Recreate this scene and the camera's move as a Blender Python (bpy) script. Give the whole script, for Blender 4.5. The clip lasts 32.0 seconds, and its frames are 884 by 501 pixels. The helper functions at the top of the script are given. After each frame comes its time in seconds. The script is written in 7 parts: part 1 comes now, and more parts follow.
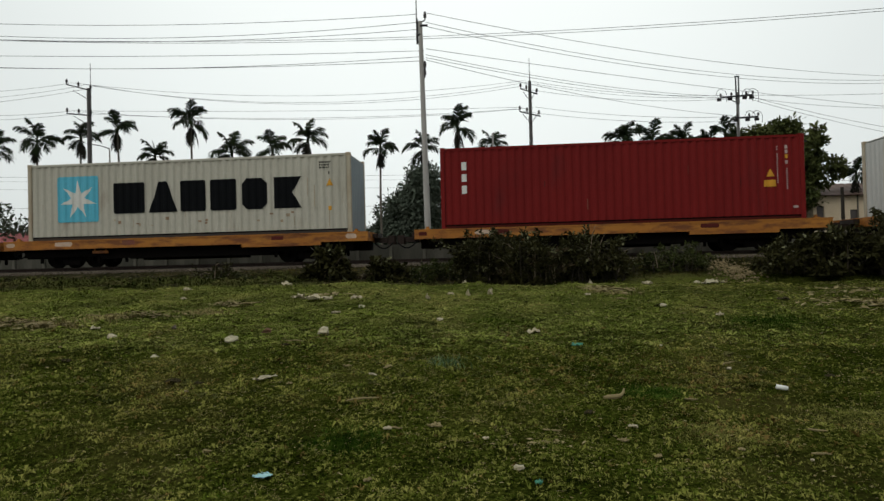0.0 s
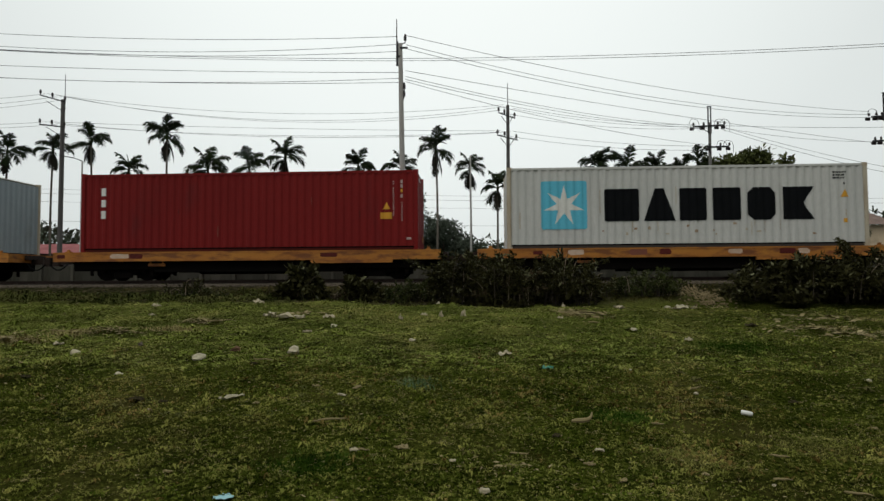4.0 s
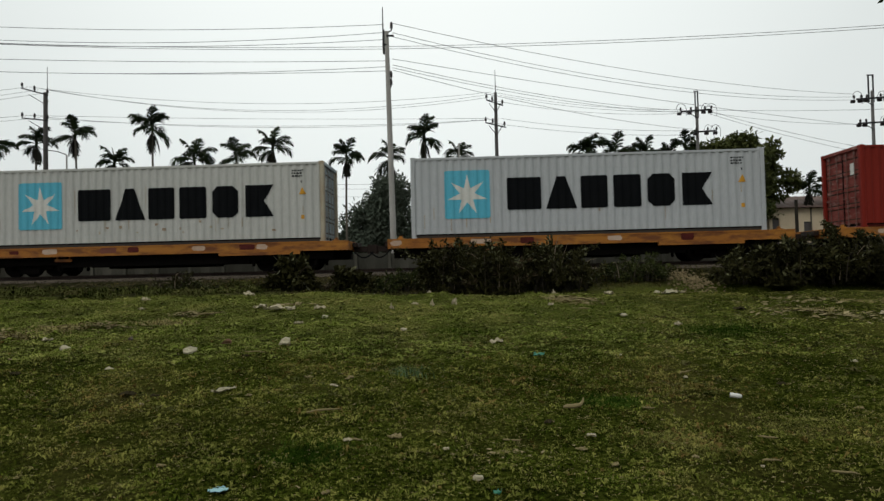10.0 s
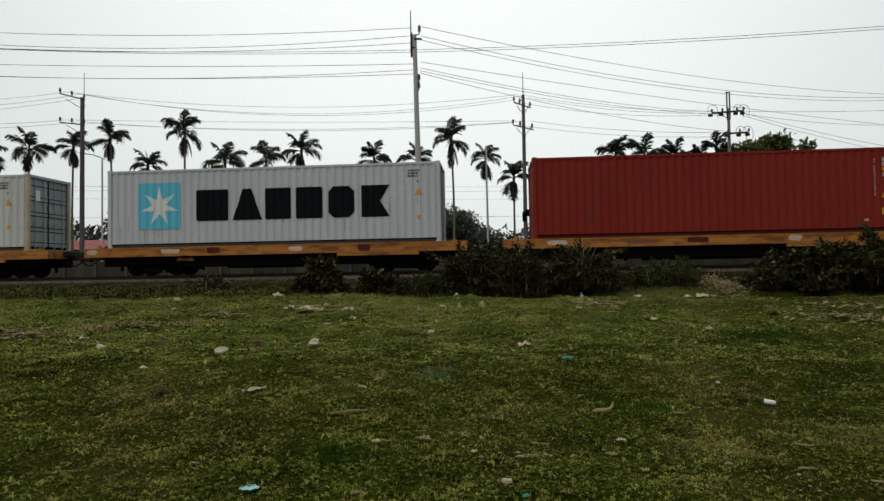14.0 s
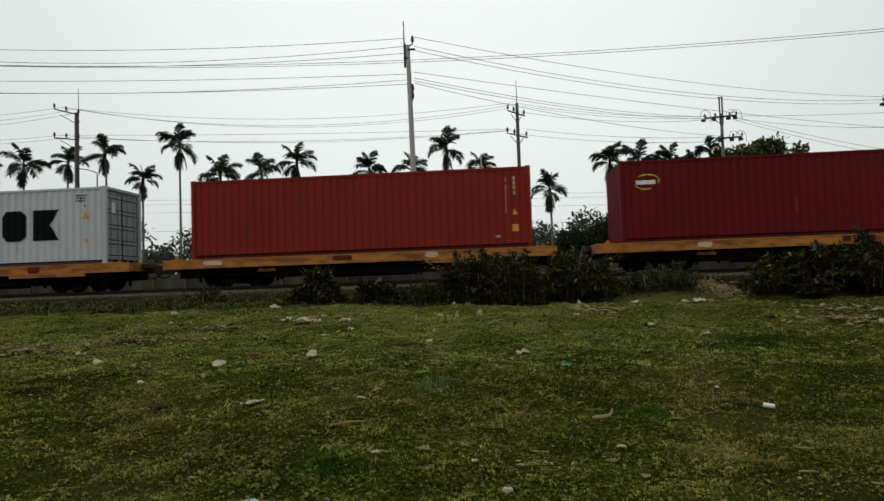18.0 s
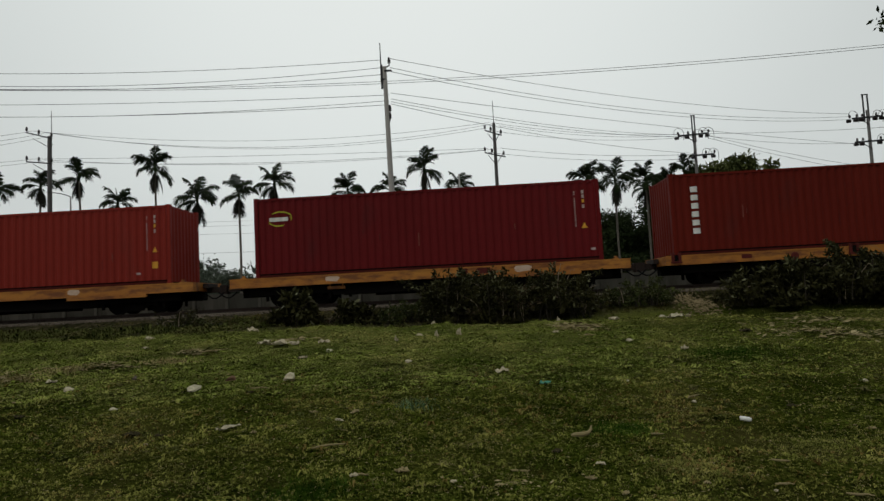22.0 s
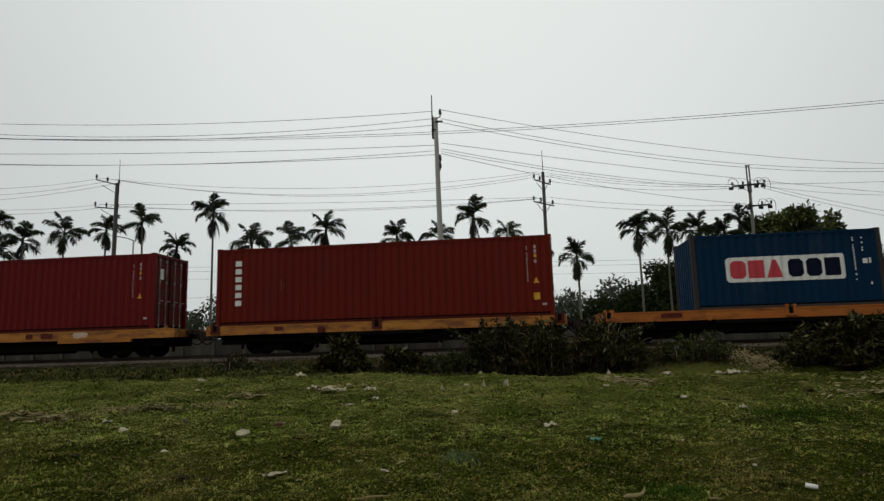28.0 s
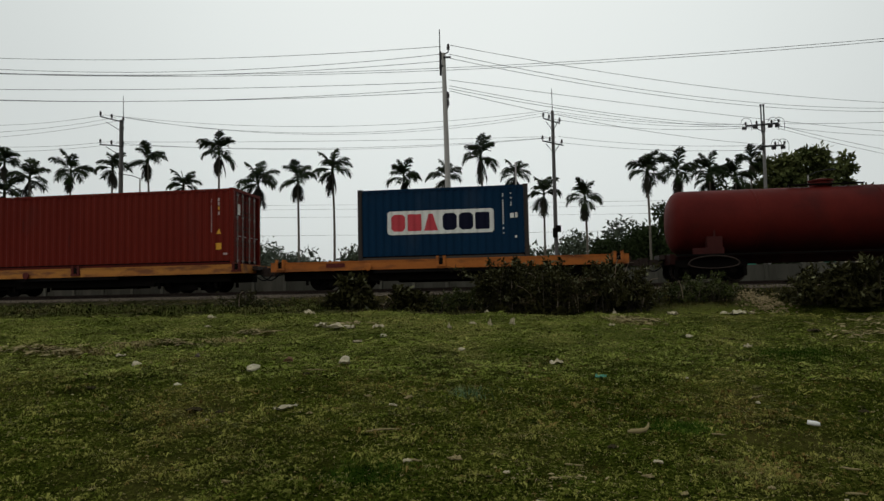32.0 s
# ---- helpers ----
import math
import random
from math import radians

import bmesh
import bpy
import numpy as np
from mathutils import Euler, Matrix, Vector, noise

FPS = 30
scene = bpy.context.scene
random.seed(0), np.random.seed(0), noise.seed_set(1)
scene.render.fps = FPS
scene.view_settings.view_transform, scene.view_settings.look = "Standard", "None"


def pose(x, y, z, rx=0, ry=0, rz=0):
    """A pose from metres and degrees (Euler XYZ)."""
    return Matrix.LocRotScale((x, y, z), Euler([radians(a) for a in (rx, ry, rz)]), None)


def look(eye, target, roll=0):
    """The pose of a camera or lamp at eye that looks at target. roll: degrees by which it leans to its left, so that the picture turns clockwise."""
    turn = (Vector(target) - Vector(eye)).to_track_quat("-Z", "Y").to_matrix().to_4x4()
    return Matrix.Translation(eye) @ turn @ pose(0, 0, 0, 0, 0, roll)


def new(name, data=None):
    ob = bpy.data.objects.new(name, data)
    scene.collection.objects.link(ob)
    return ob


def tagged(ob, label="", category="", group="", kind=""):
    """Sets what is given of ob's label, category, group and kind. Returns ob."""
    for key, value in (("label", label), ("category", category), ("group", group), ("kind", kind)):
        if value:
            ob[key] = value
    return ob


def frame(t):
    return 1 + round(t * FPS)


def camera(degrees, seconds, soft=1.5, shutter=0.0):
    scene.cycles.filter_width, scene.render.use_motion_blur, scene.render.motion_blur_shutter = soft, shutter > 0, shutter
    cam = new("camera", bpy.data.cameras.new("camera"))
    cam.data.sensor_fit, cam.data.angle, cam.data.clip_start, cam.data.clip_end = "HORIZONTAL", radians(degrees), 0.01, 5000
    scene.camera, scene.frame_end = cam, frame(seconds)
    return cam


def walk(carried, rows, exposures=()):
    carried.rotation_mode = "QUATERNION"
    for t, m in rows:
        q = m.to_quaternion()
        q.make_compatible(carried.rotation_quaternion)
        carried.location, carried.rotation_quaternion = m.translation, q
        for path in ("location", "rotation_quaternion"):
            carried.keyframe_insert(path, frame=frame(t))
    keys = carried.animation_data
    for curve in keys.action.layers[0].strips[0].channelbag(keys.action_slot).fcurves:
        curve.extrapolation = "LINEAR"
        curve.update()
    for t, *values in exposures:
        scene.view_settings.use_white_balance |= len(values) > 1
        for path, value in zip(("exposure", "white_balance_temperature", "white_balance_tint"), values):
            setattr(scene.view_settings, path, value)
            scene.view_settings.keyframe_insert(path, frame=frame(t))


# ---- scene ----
# The camera: held by hand on the spot, turning a little.
cam = camera(68.9, 32.0, soft=1.4, shutter=0.35)
PATH = [
    (0, -0.038, 0.022, 1.593, 90.890, 1.476, 0.345),
    (0.5, -0.050, 0.008, 1.587, 90.804, 0.367, 1.277),
    (1, -0.018, 0.013, 1.602, 91.593, 1.456, -0.259),
    (1.5, -0.028, 0.016, 1.594, 92.584, 0.676, -1.547),
    (2, -0.028, 0.017, 1.587, 92.854, 0.295, -2.032),
    (2.5, -0.012, 0.017, 1.593, 92.729, 0.875, -2.182),
    (3, -0.008, 0.024, 1.586, 92.672, 0.655, -2.658),
    (3.5, 0.000, 0.003, 1.594, 92.946, 0.391, -1.740),
    (5.5, 0.018, 0.024, 1.590, 91.363, 0.934, -2.721),
    (6, 0.015, 0.023, 1.592, 91.484, 1.825, -2.775),
    (6.5, 0.019, 0.009, 1.601, 91.997, 1.531, -2.430),
    (7, -0.005, 0.006, 1.594, 92.309, 1.024, -1.658),
    (7.5, -0.003, -0.001, 1.596, 92.387, 1.074, -1.573),
    (8, -0.004, -0.002, 1.595, 92.375, 1.238, -1.773),
    (8.5, 0.000, 0.007, 1.588, 91.788, 1.447, -2.091),
    (9, 0.002, 0.007, 1.598, 91.933, 1.418, -2.331),
    (9.5, 0.007, -0.001, 1.590, 91.814, 1.263, -2.418),
    (10, 0.009, 0.003, 1.601, 91.667, 1.358, -2.632),
    (10.5, 0.003, -0.005, 1.596, 91.193, 1.894, -1.662),
    (11, 0.005, 0.000, 1.591, 91.002, 1.557, -1.417),
    (11.5, -0.004, -0.003, 1.591, 91.064, 1.063, -1.125),
    (12, 0.001, 0.013, 1.591, 91.179, 1.034, -0.905),
    (12.5, -0.006, 0.017, 1.587, 91.111, 1.224, -1.183),
    (13, -0.003, 0.009, 1.595, 91.120, 1.326, -0.952),
    (13.5, -0.007, 0.007, 1.595, 91.351, 1.133, -0.660),
    (14, -0.013, -0.003, 1.599, 91.942, 1.052, -0.286),
    (14.5, -0.008, -0.014, 1.602, 92.326, 0.897, 0.206),
    (16.5, -0.020, -0.034, 1.609, 92.198, 1.476, 0.061),
    (17, -0.014, -0.032, 1.603, 92.941, 1.393, 0.750),
    (17.5, -0.031, -0.032, 1.596, 93.351, 1.628, 0.873),
    (18, -0.012, -0.007, 1.600, 92.734, 2.040, -0.542),
    (18.5, -0.006, 0.011, 1.598, 91.988, 2.420, -1.310),
    (19, -0.001, 0.020, 1.590, 91.954, 2.332, -1.967),
    (19.5, 0.008, 0.026, 1.586, 91.263, 2.245, -2.235),
    (20, 0.017, 0.010, 1.590, 91.990, 2.670, -2.045),
    (20.5, 0.021, 0.007, 1.598, 93.802, 3.341, -1.598),
    (21, 0.031, -0.004, 1.600, 94.119, 3.047, -2.102),
    (21.5, 0.028, -0.006, 1.601, 94.024, 3.041, -2.865),
    (22, 0.023, -0.011, 1.597, 94.385, 3.004, -2.268),
    (22.5, 0.027, -0.009, 1.598, 94.266, 2.900, -2.226),
    (23, 0.019, -0.016, 1.602, 94.196, 2.937, -2.317),
    (23.5, 0.016, -0.014, 1.602, 94.567, 2.351, -1.243),
    (24, 0.023, -0.018, 1.594, 94.517, 1.952, -1.482),
    (24.5, 0.014, -0.037, 1.590, 94.270, 1.484, -1.000),
    (25, 0.018, -0.028, 1.621, 95.514, 2.308, -0.567),
    (25.5, 0.008, -0.043, 1.624, 97.739, 1.953, -0.213),
    (27.5, -0.002, -0.034, 1.625, 98.310, 1.070, 1.479),
    (28, 0.005, -0.033, 1.625, 98.766, 1.630, 1.831),
    (28.5, 0.004, -0.023, 1.624, 98.199, 1.605, 2.493),
    (29, 0.007, -0.021, 1.624, 98.085, 1.922, 2.333),
    (29.5, 0.001, -0.013, 1.620, 97.317, 1.952, 2.598),
    (30, -0.000, -0.003, 1.624, 96.368, 1.804, 2.491),
    (30.5, -0.001, 0.013, 1.609, 94.712, 2.045, 2.567),
    (31, -0.005, 0.039, 1.610, 92.856, 1.759, 1.643),
    (31.5, -0.006, 0.039, 1.606, 93.187, 1.848, 2.058),
    (32, -0.017, 0.027, 1.608, 93.466, 1.229, 2.380),
]
EXPOSURES = [(0, 0.04), (2, -0.02), (8, -0.04), (12, 0.0), (16, 0.0), (18, -0.06), (20, -0.06), (21, -0.24), (22, -0.32), (25, -0.29), (31, -0.34), (32, -0.22)]
walk(cam, [(t, pose(*p)) for t, *p in PATH], EXPOSURES)

# ---- light: an even, bright overcast sky ----
world = bpy.data.worlds.new("overcast")
scene.world = world
world.use_nodes = True
wn, wl = world.node_tree.nodes, world.node_tree.links
wn.clear()
sky = wn.new("ShaderNodeTexSky")
sky.sky_type = "NISHITA"
sky.sun_disc = False
sky.sun_elevation, sky.sun_rotation = radians(47), radians(215)
sky.air_density, sky.dust_density, sky.ozone_density = 1.0, 4.0, 1.0
pale = wn.new("ShaderNodeHueSaturation")
pale.inputs["Saturation"].default_value = 0.12
pale.inputs["Value"].default_value = 0.015
wl.new(sky.outputs[0], pale.inputs["Color"])
wco = wn.new("ShaderNodeTexCoord")
wdir = wn.new("ShaderNodeVectorMath")
wdir.operation = "DOT_PRODUCT"
wdir.inputs[1].default_value = (0.0, 0.80, 0.60)
wl.new(wco.outputs["Generated"], wdir.inputs[0])
wramp = wn.new("ShaderNodeValToRGB")
wmap = wn.new("ShaderNodeMapRange")
wmap.inputs["From Min"].default_value, wmap.inputs["From Max"].default_value = -1.0, 1.0
wl.new(wdir.outputs["Value"], wmap.inputs["Value"])
wl.new(wmap.outputs[0], wramp.inputs[0])
for q, (at, c) in enumerate(((0.0, (0.28, 0.295, 0.29)), (0.5, (0.44, 0.46, 0.45)), (0.80, (0.60, 0.64, 0.63)), (0.90, (0.70, 0.745, 0.73)), (0.955, (0.83, 0.88, 0.86)), (1.0, (0.94, 0.985, 0.96)))):
    e = wramp.color_ramp.elements[q] if q in (0, 1) else wramp.color_ramp.elements.new(at)
    e.position, e.color = at, (*c, 1)
wcl = wn.new("ShaderNodeTexNoise")
wcl.inputs["Scale"].default_value, wcl.inputs["Detail"].default_value = 2.2, 3
wl.new(wco.outputs["Generated"], wcl.inputs["Vector"])
wclr = wn.new("ShaderNodeMapRange")
wclr.inputs["To Min"].default_value, wclr.inputs["To Max"].default_value = 0.97, 1.03
wl.new(wcl.outputs[0], wclr.inputs["Value"])
wmul = wn.new("ShaderNodeVectorMath")
wmul.operation = "SCALE"
wl.new(wramp.outputs[0], wmul.inputs[0])
wl.new(wclr.outputs[0], wmul.inputs["Scale"])
wadd = wn.new("ShaderNodeMix")
wadd.data_type, wadd.blend_type = "RGBA", "ADD"
wadd.inputs["Factor"].default_value = 1.0
wl.new(wmul.outputs[0], wadd.inputs[6])
wl.new(pale.outputs[0], wadd.inputs[7])
wbg = wn.new("ShaderNodeBackground")
wbg.inputs["Strength"].default_value = 1.0
wl.new(wadd.outputs[2], wbg.inputs["Color"])
wout = wn.new("ShaderNodeOutputWorld")
wl.new(wbg.outputs[0], wout.inputs["Surface"])
sun = new("sun", bpy.data.lights.new("sun", "SUN"))
sun.data.energy, sun.data.angle, sun.data.color = 0.70, radians(35), (1.0, 0.97, 0.92)
sun.matrix_world = look((-11, -16, 21), (0, 0, 0))


# ---- materials ----
def mat(name, base, other=None, rough=0.7, metal=0.0, scale=6.0, fine=60.0, amount=0.5, bump=0.15, island=0.0, randomise=0.0,
        dirt=None, dirt_scale=1.5, dirt_at=(0.55, 0.75), dirt_amount=0.8, stretch=(1, 1, 1), spec=0.25):
    """A surface with variation at two scales, stains and a fine relief, in metres of the object's own space."""
    m = bpy.data.materials.new(name)
    m.use_nodes = True
    n, l = m.node_tree.nodes, m.node_tree.links
    b = n["Principled BSDF"]
    b.inputs["Roughness"].default_value, b.inputs["Metallic"].default_value = rough, metal
    b.inputs["Specular IOR Level"].default_value = spec
    co = n.new("ShaderNodeTexCoord")
    mp = n.new("ShaderNodeMapping")
    mp.inputs["Scale"].default_value = stretch
    l.new(co.outputs["Object"], mp.inputs[0])

    def tex(s, detail=4.0):
        t = n.new("ShaderNodeTexNoise")
        t.inputs["Scale"].default_value, t.inputs["Detail"].default_value, t.inputs["Roughness"].default_value = s, detail, 0.6
        l.new(mp.outputs[0], t.inputs["Vector"])
        return t.outputs[0]

    def mix(kind, fac, a, c):
        x = n.new("ShaderNodeMix")
        x.data_type, x.blend_type = "RGBA", kind
        for sock, v in ((x.inputs["Factor"], fac), (x.inputs[6], a), (x.inputs[7], c)):
            if isinstance(v, (float, int)):
                sock.default_value = v
            elif isinstance(v, tuple):
                sock.default_value = (*v[:3], 1)
            else:
                l.new(v, sock)
        return x.outputs[2]

    def span(v, lo, hi, a=0.0, c=1.0):
        r = n.new("ShaderNodeMapRange")
        r.inputs["From Min"].default_value, r.inputs["From Max"].default_value = lo, hi
        r.inputs["To Min"].default_value, r.inputs["To Max"].default_value = a, c
        l.new(v, r.inputs["Value"])
        return r.outputs[0]

    other = other or tuple(c * 0.7 for c in base)
    big, small = tex(scale), tex(fine)
    col = mix("MIX", span(big, 0.35, 0.65, 0, amount), base, other)
    col = mix("MIX", span(small, 0.35, 0.7, 0, 0.3 * amount + 0.08), col, tuple(c * 0.55 for c in base))
    if island:
        ge = n.new("ShaderNodeNewGeometry")
        col = mix("MIX", span(ge.outputs["Random Per Island"], 0, 1, 0, island), col, other)
    if randomise:
        oi = n.new("ShaderNodeObjectInfo")
        col = mix("MIX", span(oi.outputs["Random"], 0, 1, 0, randomise), col, other)
    if dirt:
        col = mix("MIX", span(tex(dirt_scale, 6.0), *dirt_at, 0, dirt_amount), col, dirt)
    l.new(col, b.inputs["Base Color"])
    l.new(span(big, 0.3, 0.7, max(rough - 0.1, 0.05), min(rough + 0.1, 1)), b.inputs["Roughness"])
    if bump:
        bp = n.new("ShaderNodeBump")
        bp.inputs["Strength"].default_value, bp.inputs["Distance"].default_value = bump, 0.01
        l.new(small, bp.inputs["Height"])
        l.new(bp.outputs[0], b.inputs["Normal"])
    return m


def turf(name, dark, mid, light, dry, grain, patch, bump, island, crest=None):
    """Turf or grass: clumps of dark, middle and light green, with dry patches at a larger scale."""
    m = bpy.data.materials.new(name)
    m.use_nodes = True
    n, l = m.node_tree.nodes, m.node_tree.links
    b = n["Principled BSDF"]
    b.inputs["Roughness"].default_value, b.inputs["Specular IOR Level"].default_value = 0.95, 0.0
    co = n.new("ShaderNodeTexCoord")

    def tex(s, detail):
        t = n.new("ShaderNodeTexNoise")
        t.inputs["Scale"].default_value, t.inputs["Detail"].default_value, t.inputs["Roughness"].default_value = s, detail, 0.65
        l.new(co.outputs["Object"], t.inputs["Vector"])
        return t.outputs[0]

    def ramp(v, stops):
        r = n.new("ShaderNodeValToRGB")
        for q, (at, c) in enumerate(stops):
            e = r.color_ramp.elements[q] if q < 2 else r.color_ramp.elements.new(at)
            e.position, e.color = at, (*c, 1)
        l.new(v, r.inputs[0])
        return r.outputs[0]

    def mix(fac, a, c):
        x = n.new("ShaderNodeMix")
        x.data_type = "RGBA"
        l.new(fac, x.inputs["Factor"])
        for sock, v in ((x.inputs[6], a), (x.inputs[7], c)):
            if isinstance(v, tuple):
                sock.default_value = (*v, 1)
            else:
                l.new(v, sock)
        return x.outputs[2]

    small = tex(grain, 4)
    col = ramp(small, ((0.40, dark), (0.51, mid), (0.62, light)))
    col = mix(ramp(tex(patch, 5), ((0.50, (0, 0, 0)), (0.66, (0.75, 0.75, 0.75)))), col, dry)
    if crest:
        # Paler from 8 to 13 m along y, less so towards +x.
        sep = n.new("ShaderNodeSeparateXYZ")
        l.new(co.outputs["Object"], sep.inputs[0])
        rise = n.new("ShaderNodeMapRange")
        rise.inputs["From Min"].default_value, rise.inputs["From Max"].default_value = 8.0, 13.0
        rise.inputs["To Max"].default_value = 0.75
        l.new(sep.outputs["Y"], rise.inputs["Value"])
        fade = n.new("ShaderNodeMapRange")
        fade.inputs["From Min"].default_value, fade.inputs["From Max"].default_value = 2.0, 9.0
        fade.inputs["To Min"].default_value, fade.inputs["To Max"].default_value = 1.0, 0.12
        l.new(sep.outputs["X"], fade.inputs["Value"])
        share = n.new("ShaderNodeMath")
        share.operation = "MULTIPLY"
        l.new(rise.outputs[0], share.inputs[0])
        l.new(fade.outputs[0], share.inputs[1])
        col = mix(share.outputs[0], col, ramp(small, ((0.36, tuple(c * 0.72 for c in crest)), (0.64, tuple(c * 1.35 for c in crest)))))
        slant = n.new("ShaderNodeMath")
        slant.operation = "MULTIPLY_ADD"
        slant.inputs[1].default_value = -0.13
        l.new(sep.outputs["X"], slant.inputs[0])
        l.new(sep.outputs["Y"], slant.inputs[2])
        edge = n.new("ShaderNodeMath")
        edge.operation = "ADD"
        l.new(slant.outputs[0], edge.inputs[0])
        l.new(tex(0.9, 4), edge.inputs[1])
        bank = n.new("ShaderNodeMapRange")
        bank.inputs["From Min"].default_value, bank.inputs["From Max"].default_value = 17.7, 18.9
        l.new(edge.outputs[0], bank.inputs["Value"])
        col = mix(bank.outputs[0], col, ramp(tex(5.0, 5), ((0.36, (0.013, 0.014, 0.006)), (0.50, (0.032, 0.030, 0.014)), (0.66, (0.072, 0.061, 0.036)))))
    tone = n.new("ShaderNodeMix")
    tone.data_type, tone.blend_type = "RGBA", "MULTIPLY"
    tone.inputs["Factor"].default_value = 1.0
    l.new(col, tone.inputs[6])
    l.new(ramp(tex(0.85, 3), ((0.36, (0.57, 0.61, 0.55)), (0.50, (0.94, 0.94, 0.92)), (0.64, (1.34, 1.28, 1.34)))), tone.inputs[7])
    col = tone.outputs[2]
    if island:
        ge = n.new("ShaderNodeNewGeometry")
        col = mix(ramp(ge.outputs["Random Per Island"], ((0.45, (0, 0, 0)), (1.0, (island, island, island)))), col, light)
    l.new(col, b.inputs["Base Color"])
    if bump:
        bp = n.new("ShaderNodeBump")
        bp.inputs["Strength"].default_value, bp.inputs["Distance"].default_value = bump, 0.05
        l.new(small, bp.inputs["Height"])
        l.new(bp.outputs[0], b.inputs["Normal"])
    return m


# Ground kept dark so its colour gives the shadowed gaps between tufts.
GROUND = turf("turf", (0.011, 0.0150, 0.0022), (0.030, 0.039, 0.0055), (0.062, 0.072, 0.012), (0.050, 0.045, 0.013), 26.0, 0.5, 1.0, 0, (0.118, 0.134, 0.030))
GRASS = turf("grass", (0.009, 0.014, 0.0015), (0.046, 0.066, 0.0065), (0.145, 0.156, 0.026), (0.102, 0.092, 0.021), 14.0, 0.45, 0, 0.3)
GRASS_LIGHT = turf("pale_grass", (0.072, 0.078, 0.017), (0.165, 0.170, 0.042), (0.290, 0.280, 0.085), (0.225, 0.200, 0.062), 14.0, 0.5, 0, 0.3)
MOSS = turf("green_grass", (0.020, 0.039, 0.0045), (0.060, 0.106, 0.010), (0.132, 0.170, 0.022), (0.110, 0.116, 0.025), 12.0, 0.4, 0, 0.3)
DEADGRASS = turf("dead_grass", (0.026, 0.024, 0.007), (0.066, 0.058, 0.016), (0.140, 0.118, 0.036), (0.105, 0.086, 0.026), 12.0, 0.5, 0, 0.4)
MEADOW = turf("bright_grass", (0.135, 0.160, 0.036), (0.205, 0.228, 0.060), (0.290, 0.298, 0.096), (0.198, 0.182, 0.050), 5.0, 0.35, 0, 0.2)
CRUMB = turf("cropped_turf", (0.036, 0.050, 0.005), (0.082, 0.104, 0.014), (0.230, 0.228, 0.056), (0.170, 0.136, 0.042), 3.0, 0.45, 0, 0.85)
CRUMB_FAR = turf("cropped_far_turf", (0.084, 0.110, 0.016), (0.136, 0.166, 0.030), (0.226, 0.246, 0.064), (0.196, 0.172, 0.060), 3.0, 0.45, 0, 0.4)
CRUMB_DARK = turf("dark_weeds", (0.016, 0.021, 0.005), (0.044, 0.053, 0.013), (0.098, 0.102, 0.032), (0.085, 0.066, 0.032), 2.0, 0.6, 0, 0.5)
CRUMB_DRY = turf("dry_turf", (0.040, 0.028, 0.007), (0.098, 0.069, 0.018), (0.205, 0.158, 0.050), (0.140, 0.094, 0.030), 3.0, 0.6, 0, 0.7)
LUSH = turf("lush_grass", (0.014, 0.034, 0.004), (0.034, 0.070, 0.008), (0.066, 0.105, 0.016), (0.05, 0.07, 0.012), 12.0, 0.4, 0, 0.3)
STRAW = mat("straw", (0.34, 0.29, 0.13), (0.19, 0.155, 0.06), rough=0.9, spec=0.0, scale=3, fine=30, island=0.6, bump=0)
BALLAST = mat("ballast", (0.15, 0.122, 0.09), (0.075, 0.062, 0.046), rough=0.95, scale=1.2, fine=9, amount=0.8, bump=0.4, island=0.7)
# Rusty steel, darkened further to paint in the shadow along the track.
RAIL = mat("rail_steel", (0.034, 0.023, 0.018), (0.020, 0.014, 0.012), rough=0.6, metal=0.5, scale=3, fine=50)
SLEEPER = mat("sleeper", (0.10, 0.085, 0.07), (0.06, 0.05, 0.04), rough=0.9, scale=3, fine=40)
CONCRETE = mat("concrete", (0.150, 0.145, 0.118), (0.052, 0.052, 0.043), spec=0.05, rough=0.9, scale=1.6, fine=14, amount=0.8, bump=0.3, randomise=0.75,
               dirt=(0.05, 0.048, 0.038), dirt_scale=2.4, dirt_at=(0.48, 0.64), stretch=(1, 1, 0.25))
POLE = mat("pole_concrete", (0.42, 0.41, 0.38), (0.30, 0.29, 0.27), rough=0.85, scale=1.5, fine=25, amount=0.6, stretch=(1, 1, 0.3))
POLE_MID = mat("grey_pole_concrete", (0.20, 0.195, 0.185), (0.14, 0.135, 0.13), rough=0.85, scale=1.5, fine=25, amount=0.6, stretch=(1, 1, 0.3))
POLE_DARK = mat("weathered_pole", (0.11, 0.105, 0.10), (0.08, 0.075, 0.072), rough=0.85, scale=1.5, fine=25, amount=0.6, stretch=(1, 1, 0.3))
GALV = mat("galvanised_steel", (0.045, 0.046, 0.048), (0.03, 0.03, 0.032), rough=0.55, metal=0.6, scale=4, fine=60)
INSUL = mat("porcelain", (0.018, 0.014, 0.013), (0.012, 0.010, 0.010), rough=0.3, scale=8, fine=60, bump=0)
WIRE = mat("cable", (0.10, 0.105, 0.11), (0.07, 0.07, 0.075), rough=0.6, metal=0.3, scale=1, fine=10, bump=0)
GREY = mat("grey_paint", (0.535, 0.540, 0.506), (0.450, 0.458, 0.434), rough=0.55, scale=0.7, fine=14, amount=0.5, bump=0.06,
           dirt=(0.22, 0.19, 0.15), dirt_scale=0.9, dirt_at=(0.62, 0.82), dirt_amount=0.45, stretch=(1, 1, 0.35))
